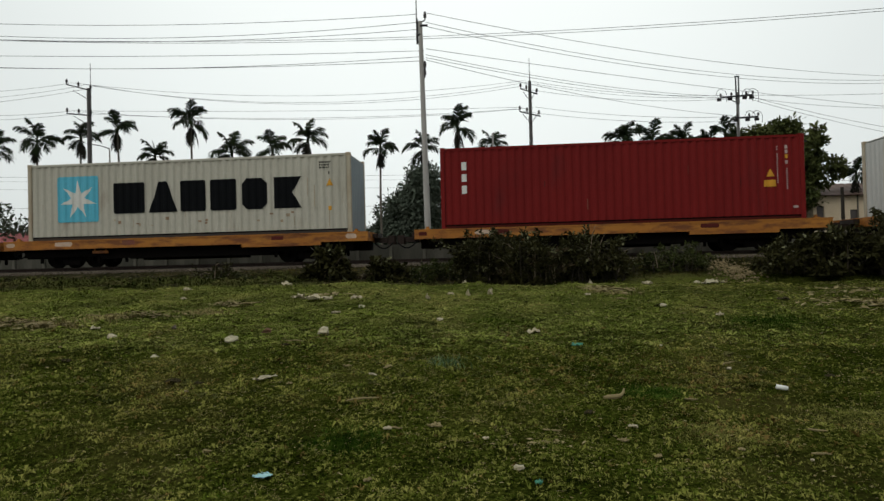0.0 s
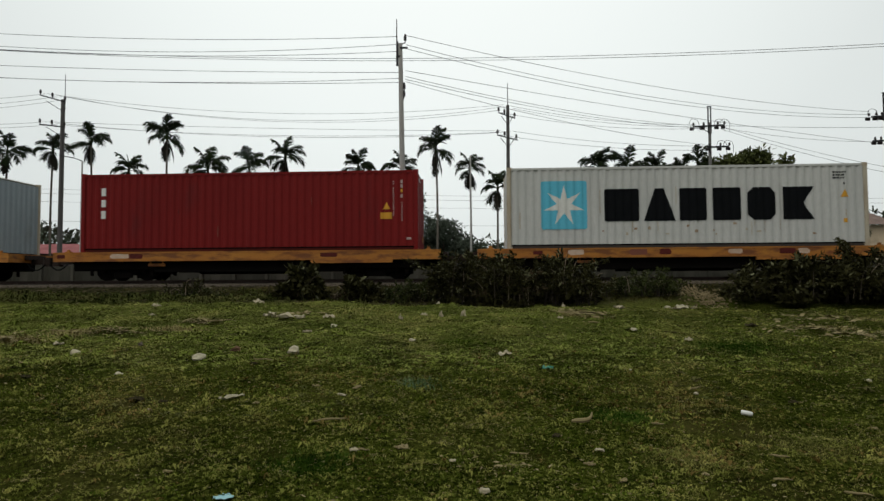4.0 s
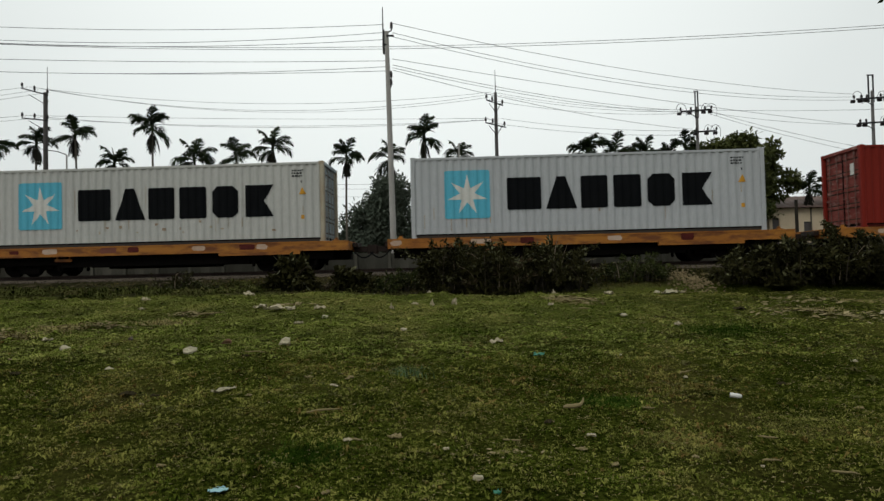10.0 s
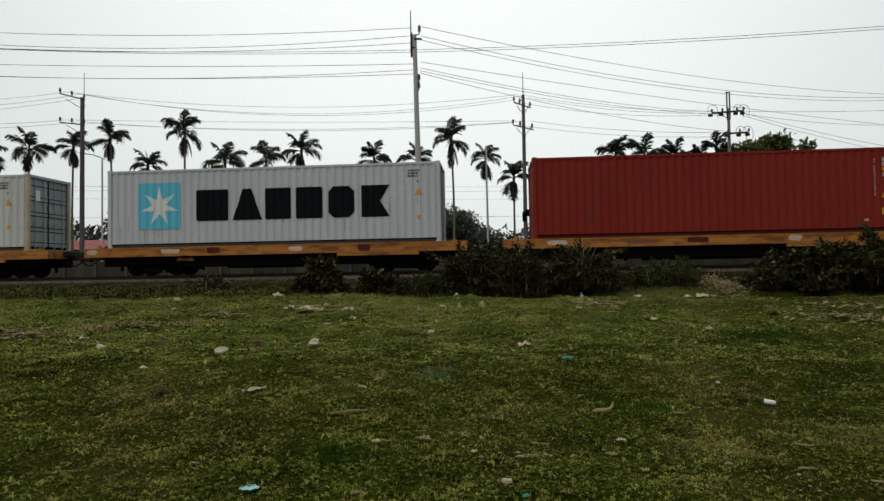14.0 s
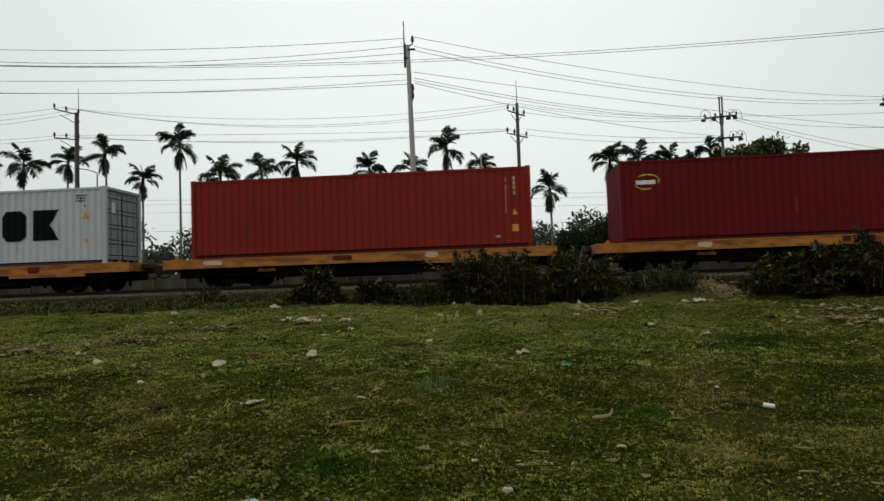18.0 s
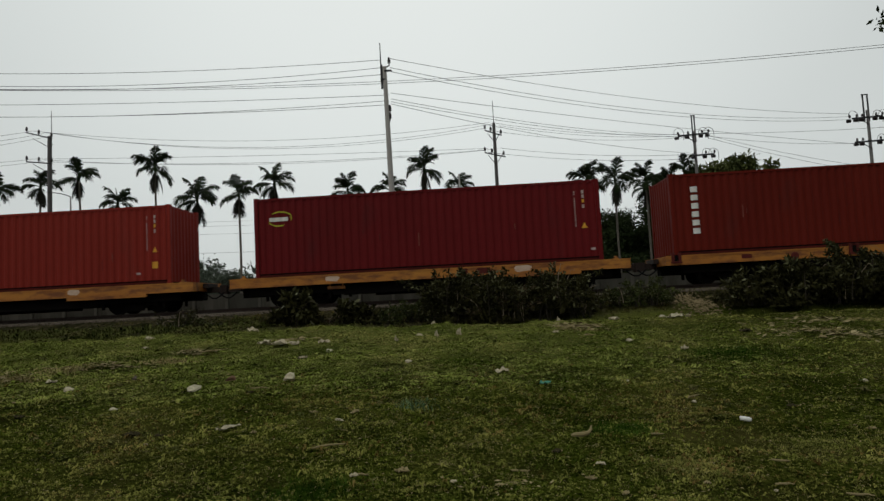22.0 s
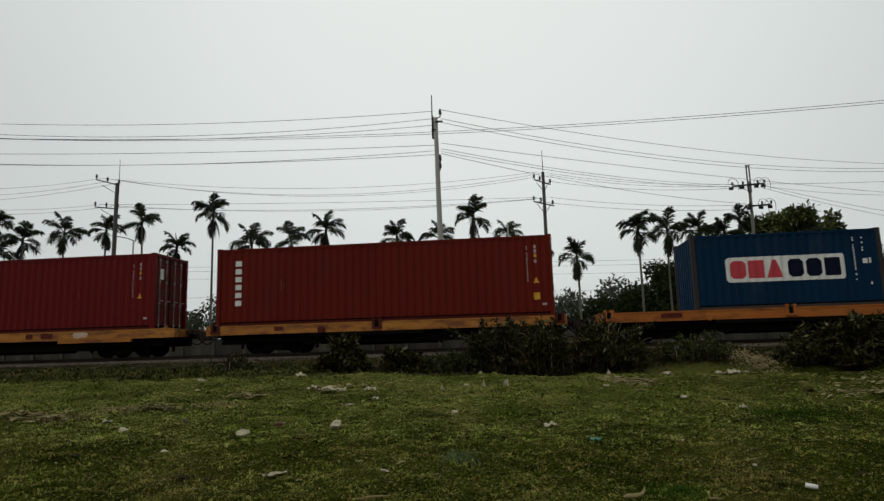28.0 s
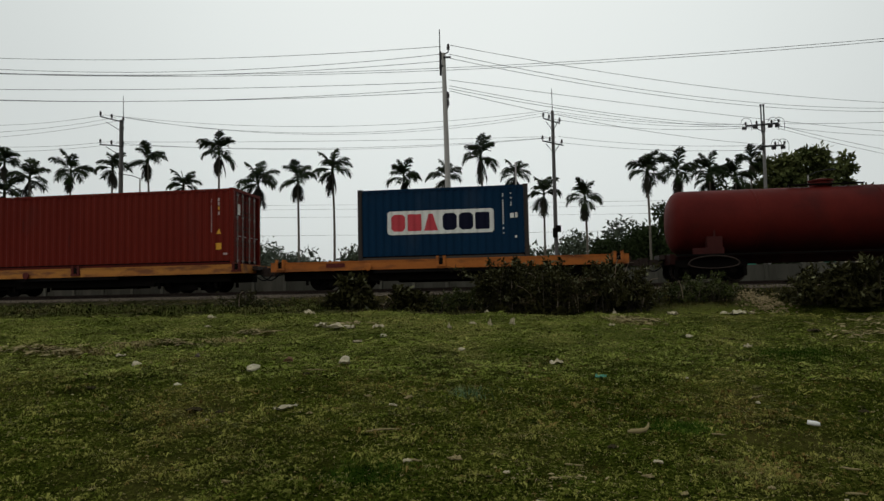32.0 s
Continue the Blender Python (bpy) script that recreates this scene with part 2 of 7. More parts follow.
COOLGREY = mat("cool_grey_paint", (0.475, 0.498, 0.508), (0.415, 0.432, 0.440), rough=0.5, scale=0.7, fine=14, amount=0.4, bump=0.05,
               dirt=(0.25, 0.25, 0.24), dirt_scale=0.9, dirt_at=(0.62, 0.82), dirt_amount=0.35, stretch=(1, 1, 0.35))
CREAM = mat("dirty_grey_paint", (0.502, 0.484, 0.405), (0.414, 0.396, 0.326), rough=0.6, scale=0.7, fine=14, amount=0.6, bump=0.06,
            dirt=(0.20, 0.14, 0.09), dirt_scale=1.1, dirt_at=(0.6, 0.78), dirt_amount=0.6, stretch=(1, 1, 0.35))
BLUEGREY = mat("blue_grey_paint", (0.290, 0.343, 0.361), (0.229, 0.273, 0.290), rough=0.55, scale=0.7, fine=14, amount=0.5, bump=0.06,
               dirt=(0.16, 0.15, 0.13), dirt_scale=0.9, dirt_at=(0.6, 0.8), dirt_amount=0.5, stretch=(1, 1, 0.35))
REDBOX = mat("dark_red_paint", (0.185, 0.014, 0.013), (0.145, 0.012, 0.012), spec=0.08, rough=0.5, scale=0.6, fine=16, amount=0.6, bump=0.05,
             dirt=(0.07, 0.018, 0.018), dirt_scale=0.8, dirt_at=(0.58, 0.8), dirt_amount=0.5, stretch=(1, 1, 0.35))
ORANGEBOX = mat("faded_red_paint", (0.222, 0.023, 0.015), (0.176, 0.019, 0.012), spec=0.08, rough=0.55, scale=0.6, fine=16, amount=0.6, bump=0.05,
                dirt=(0.11, 0.03, 0.022), dirt_scale=0.8, dirt_at=(0.58, 0.8), dirt_amount=0.5, stretch=(1, 1, 0.35))
MAROON = mat("maroon_paint", (0.128, 0.009, 0.010), (0.098, 0.008, 0.008), spec=0.08, rough=0.5, scale=0.6, fine=16, amount=0.6, bump=0.05,
             dirt=(0.06, 0.015, 0.015), dirt_scale=0.8, dirt_at=(0.58, 0.8), dirt_amount=0.5, stretch=(1, 1, 0.35))
BROWNBOX = mat("brown_red_paint", (0.125, 0.012, 0.006), (0.098, 0.009, 0.005), spec=0.08, rough=0.55, scale=0.6, fine=16, amount=0.6, bump=0.05,
               dirt=(0.08, 0.02, 0.016), dirt_scale=0.8, dirt_at=(0.58, 0.8), dirt_amount=0.5, stretch=(1, 1, 0.35))
BLUEBOX = mat("deep_blue_paint", (0.003, 0.024, 0.058), (0.003, 0.018, 0.043), spec=0.06, rough=0.5, scale=0.6, fine=16, amount=0.6, bump=0.05,
              dirt=(0.03, 0.045, 0.07), dirt_scale=0.8, dirt_at=(0.55, 0.8), dirt_amount=0.5, stretch=(1, 1, 0.35))
# Dark colour standing in for the shadow in the door folds.
FOLDSHADE = mat("fold_shade", (0.05, 0.045, 0.04), (0.10, 0.055, 0.03), rough=0.85, spec=0.05, scale=2, fine=30, amount=0.9)
DARKPOST = mat("grimy_post", (0.022, 0.022, 0.023), (0.045, 0.030, 0.020), rough=0.75, scale=1.5, fine=25, amount=0.9, bump=0.12)
OLDCREAM = mat("old_cream_paint", (0.46, 0.42, 0.32), (0.30, 0.19, 0.10), rough=0.75, scale=1.3, fine=25, amount=0.7, bump=0.12, stretch=(1, 1, 0.5))
RUSTY = mat("rusty_edge", (0.42, 0.36, 0.26), (0.24, 0.12, 0.055), rough=0.8, scale=2.0, fine=25, amount=1.0, bump=0.15)
YELLOW = mat("wagon_yellow", (0.44, 0.185, 0.030), (0.33, 0.115, 0.020), rough=0.65, scale=0.8, fine=18, amount=0.9, bump=0.08,
             dirt=(0.11, 0.036, 0.018), dirt_scale=2.6, dirt_at=(0.47, 0.64), dirt_amount=0.80, stretch=(0.5, 1, 1.6))
ORANGESILL = mat("wagon_orange", (0.40, 0.125, 0.018), (0.30, 0.085, 0.013), rough=0.65, scale=0.8, fine=18, amount=0.8, bump=0.08, dirt=(0.09, 0.03, 0.012), dirt_scale=2.2, dirt_at=(0.50, 0.70), dirt_amount=0.75, stretch=(0.5, 1, 1.6))
# Grimy steel taken near black: the deep shade under wagons is in the colour.
DARKFRAME = mat("grimy_shade_black", (0.004, 0.0035, 0.003), (0.009, 0.007, 0.006), spec=0.05, rough=0.85, scale=2, fine=30, amount=0.7)
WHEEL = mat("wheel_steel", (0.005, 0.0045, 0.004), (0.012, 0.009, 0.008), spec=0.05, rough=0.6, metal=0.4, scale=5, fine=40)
TANK = mat("tank_red_oxide", (0.092, 0.0108, 0.008), (0.052, 0.007, 0.006), spec=0.05, rough=0.6, scale=0.5, fine=14, amount=0.8, bump=0.05,
           dirt=(0.030, 0.009, 0.008), dirt_scale=0.7, dirt_at=(0.52, 0.75), dirt_amount=0.7)
# A much darker red than the barrel.
TANKFRAME = mat("deep_red_frame", (0.022, 0.006, 0.005), (0.010, 0.005, 0.004), spec=0.05, rough=0.8, scale=1.5, fine=25, amount=0.8)
SADDLE = mat("dusty_red_saddle", (0.058, 0.016, 0.014), (0.034, 0.012, 0.011), spec=0.05, rough=0.8, scale=3, fine=25, amount=0.8)
ARCHBAR = mat("dark_arch_bar", (0.034, 0.024, 0.019), (0.016, 0.012, 0.010), spec=0.1, rough=0.7, scale=3, fine=30)
SKYBLUE = mat("light_blue_decal", (0.10, 0.47, 0.62), (0.13, 0.46, 0.58), rough=0.5, scale=1, fine=14, amount=0.4, bump=0.02)
WHITE = mat("white_decal", (0.72, 0.72, 0.67), (0.60, 0.60, 0.55), rough=0.55, scale=2, fine=20, amount=0.5, bump=0.02)
BLACK = mat("black_decal", (0.006, 0.007, 0.008), (0.012, 0.013, 0.014), rough=0.7, spec=0.03, scale=2, fine=20, amount=0.4, bump=0.02)
NAVY = mat("navy_decal", (0.008, 0.010, 0.024), (0.013, 0.015, 0.028), rough=0.7, spec=0.03, scale=2, fine=20, amount=0.4, bump=0.02)
SCARLET = mat("red_decal", (0.50, 0.045, 0.06), (0.42, 0.05, 0.06), rough=0.5, scale=2, fine=20, amount=0.5, bump=0.02)
OLDWHITE = mat("faded_white_print", (0.46, 0.36, 0.33), (0.30, 0.20, 0.18), rough=0.7, scale=3, fine=20, amount=0.8, bump=0.02)
AMBER = mat("yellow_decal", (0.62, 0.31, 0.025), (0.52, 0.24, 0.025), rough=0.5, scale=4, fine=30, amount=0.4, bump=0.02)
LIME = mat("lime_decal", (0.45, 0.48, 0.03), (0.38, 0.42, 0.03), rough=0.5, scale=4, fine=30, amount=0.4, bump=0.02)
FADED = mat("faded_white_patch", (0.60, 0.46, 0.36), (0.42, 0.27, 0.17), rough=0.7, scale=3, fine=30, amount=0.7, bump=0.02)
BRICKRED = mat("dark_red_patch", (0.095, 0.009, 0.005), (0.05, 0.008, 0.005), rough=0.7, scale=3, fine=30, amount=0.7, bump=0.02)
PINK = mat("faded_pink_patch", (0.20, 0.06, 0.045), (0.16, 0.07, 0.035), rough=0.7, scale=3, fine=30, amount=0.7, bump=0.02)
BARK = mat("tree_bark", (0.085, 0.065, 0.048), (0.05, 0.04, 0.03), rough=0.95, scale=2, fine=18, amount=0.8, bump=0.5)
PALMBARK = mat("palm_bark", (0.145, 0.13, 0.105), (0.09, 0.08, 0.062), rough=0.9, scale=1.5, fine=12, amount=0.8, bump=0.3)
FROND = mat("palm_leaf", (0.010, 0.020, 0.006), (0.018, 0.027, 0.008), rough=0.6, scale=0.6, fine=5, amount=0.6, bump=0, randomise=0.5, spec=0.05)
DRYFROND = mat("dry_palm_leaf", (0.020, 0.018, 0.010), (0.012, 0.012, 0.007), rough=0.85, scale=0.6, fine=5, amount=0.6, bump=0, randomise=0.6)
LEAF = mat("leaf", (0.016, 0.028, 0.010), (0.034, 0.046, 0.016), rough=0.7, scale=0.5, fine=4, amount=0.7, bump=0, island=0.5, spec=0.04)
# Leaves paled and greyed: distance haze put into their colour.
LEAF_HAZE = mat("haze_pale_leaf", (0.070, 0.092, 0.066), (0.105, 0.122, 0.092), rough=0.7, scale=0.5, fine=4, amount=0.7, bump=0, island=0.5, spec=0.04)
LEAF_OLIVE = mat("olive_leaf", (0.028, 0.042, 0.014), (0.098, 0.108, 0.034), rough=0.7, scale=0.5, fine=4, amount=0.7, bump=0, island=0.6, spec=0.04)
# The far woods carry haze in their leaf colour as well.
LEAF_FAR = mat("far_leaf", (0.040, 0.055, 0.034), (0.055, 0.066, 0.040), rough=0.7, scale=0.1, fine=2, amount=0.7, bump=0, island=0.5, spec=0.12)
# Bush leaves: gap shade in the near-black colour, sky glints in the pale.
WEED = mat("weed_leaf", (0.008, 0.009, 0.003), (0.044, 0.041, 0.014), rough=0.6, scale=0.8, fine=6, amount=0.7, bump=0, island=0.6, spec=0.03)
GLINTLEAF = mat("glint_leaf", (0.185, 0.185, 0.095), (0.060, 0.060, 0.022), rough=0.5, scale=0.8, fine=6, amount=0.7, bump=0, island=0.8, spec=0.12)
# Bottom rails darkened to paint the shadow line between container and wagon.
SHADOWRAIL = mat("shadow_rail", (0.035, 0.031, 0.027), (0.060, 0.044, 0.032), rough=0.8, scale=1.5, fine=25, amount=0.9, bump=0.1)
REDRAIL = mat("shadow_red_rail", (0.085, 0.012, 0.009), (0.045, 0.012, 0.009), rough=0.8, spec=0.06, scale=1.5, fine=25, amount=0.9, bump=0.1)
FADEDRED = mat("chalky_red_door", (0.26, 0.075, 0.060), (0.16, 0.030, 0.024), rough=0.7, spec=0.08, scale=2.5, fine=20, amount=0.9, bump=0.06,
               dirt=(0.42, 0.30, 0.26), dirt_scale=3.0, dirt_at=(0.55, 0.70), dirt_amount=0.6, stretch=(1, 0.6, 2.0))
DUSTYBAR = mat("dusty_red_bar", (0.20, 0.105, 0.085), (0.12, 0.04, 0.03), rough=0.6, scale=4, fine=40)
PALEBAR = mat("pale_steel_bar", (0.34, 0.33, 0.31), (0.22, 0.20, 0.18), rough=0.5, metal=0.3, scale=4, fine=40)
WEED_OLIVE = mat("olive_weed_leaf", (0.014, 0.023, 0.005), (0.052, 0.060, 0.018), rough=0.7, scale=0.8, fine=6, amount=0.7, bump=0, island=0.6, spec=0.04)
TEALWEED = mat("blue_green_leaf", (0.075, 0.130, 0.060), (0.10, 0.15, 0.055), rough=0.7, spec=0.1, scale=3, fine=20, amount=0.6, bump=0, island=0.5)
RUBBLE = mat("rubble", (0.26, 0.205, 0.11), (0.13, 0.10, 0.052), rough=0.95, spec=0.1, scale=1.5, fine=9, amount=0.8, island=0.7)
DARKTWIG = mat("dark_twig", (0.022, 0.018, 0.013), (0.035, 0.028, 0.020), rough=0.9, scale=4, fine=40)
PALETWIG = mat("pale_twig", (0.26, 0.205, 0.145), (0.15, 0.115, 0.08), rough=0.9, scale=4, fine=40)
DRYWEED = mat("dry_weed_leaf", (0.045, 0.034, 0.020), (0.085, 0.064, 0.036), rough=0.8, scale=0.8, fine=6, amount=0.7, bump=0, island=0.7, spec=0.04)
TWIG = mat("twig", (0.06, 0.048, 0.034), (0.04, 0.032, 0.024), rough=0.9, scale=4, fine=40)
DEADLEAF = mat("dead_leaf", (0.050, 0.042, 0.022), (0.024, 0.022, 0.011), rough=0.9, spec=0.03, scale=8, fine=50)
CHIP = mat("dry_chip", (0.36, 0.30, 0.16), (0.17, 0.135, 0.062), rough=0.9, spec=0.05, scale=2, fine=20, amount=0.7, bump=0, island=1.0)
STONE = mat("pale_stone", (0.47, 0.43, 0.30), (0.32, 0.28, 0.185), rough=0.9, scale=6, fine=50, amount=0.7, randomise=0.5)
PAPER = mat("paper_scrap", (0.55, 0.49, 0.35), (0.33, 0.28, 0.18), rough=0.8, scale=8, fine=60, randomise=0.7)
TEAL = mat("teal_plastic", (0.06, 0.25, 0.16), (0.03, 0.15, 0.09), rough=0.4, scale=8, fine=60)
CYANWRAP = mat("pale_blue_wrapper", (0.36, 0.60, 0.62), (0.22, 0.42, 0.46), rough=0.4, scale=14, fine=60)
CLOTH = mat("pinkish_cloth", (0.13, 0.07, 0.038), (0.05, 0.042, 0.022), rough=0.95, scale=14, fine=90)
PLASTER = mat("cream_plaster", (0.68, 0.57, 0.40), (0.56, 0.45, 0.31), rough=0.9, scale=0.6, fine=12, amount=0.7,
              dirt=(0.20, 0.15, 0.10), dirt_scale=0.7, dirt_at=(0.55, 0.8))
ROOFTIN = mat("rusted_tin_roof", (0.20, 0.13, 0.10), (0.13, 0.09, 0.075), rough=0.7, scale=0.6, fine=9, amount=0.8)
REDTIN = mat("red_tin_roof", (0.30, 0.08, 0.08), (0.22, 0.07, 0.07), rough=0.7, scale=0.6, fine=9, amount=0.7)
DARKWALL = mat("shaded_wall", (0.10, 0.09, 0.085), (0.07, 0.065, 0.06), rough=0.9, scale=0.6, fine=12)
GATEGREEN = mat("gate_green", (0.03, 0.19, 0.13), (0.025, 0.14, 0.10), rough=0.6, scale=1, fine=20)
SIGNYELLOW = mat("sign_yellow", (0.75, 0.56, 0.02), (0.66, 0.46, 0.02), rough=0.45, scale=2, fine=20, bump=0.02)


# ---- mesh helpers ----
class Build:
    """Collects vertices and faces of one mesh."""

    def __init__(self):
        self.v, self.f = [], []

    def add(self, vs, fs):
        k = len(self.v)
        self.v.extend(tuple(p) for p in vs)
        self.f.extend(tuple(i + k for i in f) for f in fs)
        return self

    def box(self, x0, x1, y0, y1, z0, z1, c=0.0):
        """A box with chamfered upright edges, c metres."""
        if c <= 0:
            vs = [(x, y, z) for z in (z0, z1) for x, y in ((x0, y0), (x1, y0), (x1, y1), (x0, y1))]
            return self.add(vs, [(3, 2, 1, 0), (4, 5, 6, 7), (0, 1, 5, 4), (1, 2, 6, 5), (2, 3, 7, 6), (3, 0, 4, 7)])
        ring = [(x0 + c, y0), (x1 - c, y0), (x1, y0 + c), (x1, y1 - c), (x1 - c, y1), (x0 + c, y1), (x0, y1 - c), (x0, y0 + c)]
        vs = [(x, y, z) for z in (z0, z1) for x, y in ring]
        return self.add(vs, [tuple(range(7, -1, -1)), tuple(range(8, 16))] + [(i, (i + 1) % 8, 8 + (i + 1) % 8, 8 + i) for i in range(8)])

    def tube(self, path, radii, n=8, caps=True):
        """A tube along a path, with a radius for each point."""
        path = [Vector(p) for p in path]
        vs, fs = [], []
        for i, p in enumerate(path):
            d = (path[min(i + 1, len(path) - 1)] - path[max(i - 1, 0)]).normalized()
            a = d.orthogonal().normalized() if abs(d.z) > 0.9 else d.cross(Vector((0, 0, 1))).normalized()
            if abs(d.z) > 0.9:
                a = (Vector((1, 0, 0)) - d * d.x).normalized()
            b = d.cross(a)
            r = radii[i] if hasattr(radii, "__len__") else radii
            vs += [p + r * (math.cos(2 * math.pi * k / n) * a + math.sin(2 * math.pi * k / n) * b) for k in range(n)]
        for i in range(len(path) - 1):
            fs += [(i * n + k, i * n + (k + 1) % n, (i + 1) * n + (k + 1) % n, (i + 1) * n + k) for k in range(n)]
        if caps:
            fs += [tuple(range(n - 1, -1, -1)), tuple((len(path) - 1) * n + k for k in range(n))]
        return self.add(vs, fs)

    def lathe(self, profile, n=20, axis="z", at=(0, 0, 0)):
        """Turns (radius, height) pairs round an axis."""
        vs, fs = [], []
        for r, h in profile:
            for k in range(n):
                c, s = r * math.cos(2 * math.pi * k / n), r * math.sin(2 * math.pi * k / n)
                vs.append({"z": (c, s, h), "y": (c, h, s), "x": (h, c, s)}[axis])
        for i in range(len(profile) - 1):
            fs += [(i * n + k, i * n + (k + 1) % n, (i + 1) * n + (k + 1) % n, (i + 1) * n + k) for k in range(n)]
        fs += [tuple(range(n - 1, -1, -1)), tuple((len(profile) - 1) * n + k for k in range(n))]
        return self.add([(x + at[0], y + at[1], z + at[2]) for x, y, z in vs], fs)

    def mesh(self, name, material, smooth=False):
        me = bpy.data.meshes.new(name)
        me.from_pydata(self.v, [], self.f)
        me.materials.append(material)
        bm = bmesh.new()
        bm.from_mesh(me)
        bmesh.ops.recalc_face_normals(bm, faces=bm.faces)
        bm.to_mesh(me)
        bm.free()
        if smooth:
            for p in me.polygons:
                p.use_smooth = len(p.vertices) == 4
        return me


def soup(name, verts, faces, material):
    """A large mesh from arrays, with no tidying."""
    me = bpy.data.meshes.new(name)
    verts, faces = np.asarray(verts, np.float32), np.asarray(faces, np.int32)
    me.vertices.add(len(verts))
    me.vertices.foreach_set("co", verts.ravel())
    me.loops.add(faces.size)
    me.loops.foreach_set("vertex_index", faces.ravel())
    me.polygons.add(len(faces))
    me.polygons.foreach_set("loop_start", np.arange(0, faces.size, faces.shape[1], dtype=np.int32))
    me.update(calc_edges=True)
    me.materials.append(material)
    return me


def part(name, data, parent, label="", m=None):
    ob = new(name, data)
    ob.parent = parent
    if m is not None:
        ob.matrix_basis = m
    if label:
        ob["label"] = label
    return ob


# ---- the lie of the land ----
PHI = radians(4.77)
U = Vector((math.cos(PHI), -math.sin(PHI), 0))
FACE_Y = 22.495
RAIL_Z = 1.68


def smooth(e0, e1, v):
    t = np.clip((v - e0) / (e1 - e0), 0, 1)
    return t * t * (3 - 2 * t)


def value_noise(x, y, cell, seed):
    """Smooth noise between 0 and 1 on a square lattice."""
    table = np.random.default_rng(900 + seed).random((64, 64))
    u, w = x / cell, y / cell
    i, j = np.floor(u).astype(int), np.floor(w).astype(int)
    a, b = u - i, w - j
    a, b = a * a * (3 - 2 * a), b * b * (3 - 2 * b)
    q = lambda m, n: table[m % 64, n % 64]
    return (q(i, j) * (1 - a) + q(i + 1, j) * a) * (1 - b) + (q(i, j + 1) * (1 - a) + q(i + 1, j + 1) * a) * b


def turf_relief(x, y):
    """The small lumps and hollows of grazed turf, a hand to a few fingers wide."""
    lumps = 0.040 * (value_noise(x, y, 0.62, 1) - 0.5) + 0.034 * (value_noise(x, y, 0.23, 2) - 0.5) + 0.020 * (value_noise(x, y, 0.11, 3) - 0.5)
    return lumps * smooth(1.5, 2.5, y) * (1 - smooth(19.0, 20.5, y))


def land(x, y):
    """Height of the ground: a field that rises to a crest, the railway bank, flat land behind."""
    x, y = np.asarray(x, float), np.asarray(y, float)
    ye = np.where(y < 16, y, 16 + 0.9 * (1 - np.exp(-np.maximum(y - 16, 0) / 0.9)))
    z = 0.078 * (np.maximum(ye, 3.0) - 4) - 0.017 * np.clip(x, -25, 25)
    z = z - 0.22 * smooth(-3, 2, x) * smooth(16.2, 17.6, y)
    d = (FACE_Y + 1.22 / math.cos(PHI) - x * math.tan(PHI) - y) * math.cos(PHI)
    bank = 1.50 - 0.42 * smooth(1.55, 4.6, d) - 0.35 * smooth(1.8, 4.0, -d)
    z = z * (1 - smooth(-6.0, -4.0, -d)) + np.maximum(np.minimum(z, 1.4), bank) * smooth(-6.0, -4.0, -d)
    z = np.where(d < -1.5, 1.50 - 0.35 * smooth(1.8, 4.0, -d), z)
    rough = 0.035 * np.sin(1.9 * x + 0.7 * np.sin(1.3 * y)) * np.sin(1.6 * y + 1.1 * np.sin(0.9 * x)) + 0.018 * np.sin(5.1 * x + 2 * np.sin(3.3 * y)) * np.sin(4.7 * y)
    return z + rough * (smooth(1.8, 3.5, np.abs(d))) * (np.abs(y) < 40) + turf_relief(x, y)


def high(x, y):
    return float(land(x, y))


# ---- ground, track and wall ----
def spread(fine0, fine1, step, far0, far1, n):
    out = np.linspace(0, 1, n)[1:] ** 3
    return np.concatenate([(fine0 - out * (fine0 - far0))[::-1], np.arange(fine0, fine1 + 1e-6, step), fine1 + out * (far1 - fine1)])


gx = spread(-18, 18, 0.11, -3000, 3000, 30)
gy = spread(2.4, 20.0, 0.075, -600, 4000, 34)
gy = np.concatenate([gy[gy <= 20.0], np.arange(20.15, 30, 0.2), gy[gy > 30]])
X, Y = np.meshgrid(gx, gy)
Z = land(X, Y)
Z[np.abs(Y) > 45] = 1.15
nx, ny = len(gx), len(gy)
idx = np.arange(nx * ny).reshape(ny, nx)
quads = np.stack([idx[:-1, :-1], idx[:-1, 1:], idx[1:, 1:], idx[1:, :-1]], -1).reshape(-1, 4)
me = soup("ground", np.stack([X, Y, Z], -1).reshape(-1, 3), quads, GROUND)
me.polygons.foreach_set("use_smooth", np.ones(len(quads), bool))
tagged(new("ground", me), "rough grazed field of short green and straw-coloured grass rising to the track", "ground", kind="structure")


def on_track(s, out=0.0, z=0.0):
    """A point s metres along the track from the middle, out metres beyond the wagons' near side."""
    return Vector((s * U.x + out * math.sin(PHI), FACE_Y + s * U.y + out * math.cos(PHI), z))


TRACK = pose(*on_track(0, 1.22, 0), 0, 0, -math.degrees(PHI))
track = tagged(new("railway_track"), "single metre-gauge railway track of dark rusty rails on ballast", "railway track", kind="structure")
track.matrix_world = TRACK
for side in (-0.53, 0.53):
    b = Build()
    prof = [(-0.06, 0), (0.06, 0), (0.06, 0.012), (0.01, 0.03), (0.01, 0.085), (0.033, 0.095), (0.033, 0.125), (-0.033, 0.125), (-0.033, 0.095), (-0.01, 0.085), (-0.01, 0.03), (-0.06, 0.012)]
    n = len(prof)
    b.add([(x, side + p, RAIL_Z - 0.125 + q) for x in (-90, 90) for p, q in prof], [(i, (i + 1) % n, n + (i + 1) % n, n + i) for i in range(n)])
    part("rail", b.mesh("rail", RAIL), track)
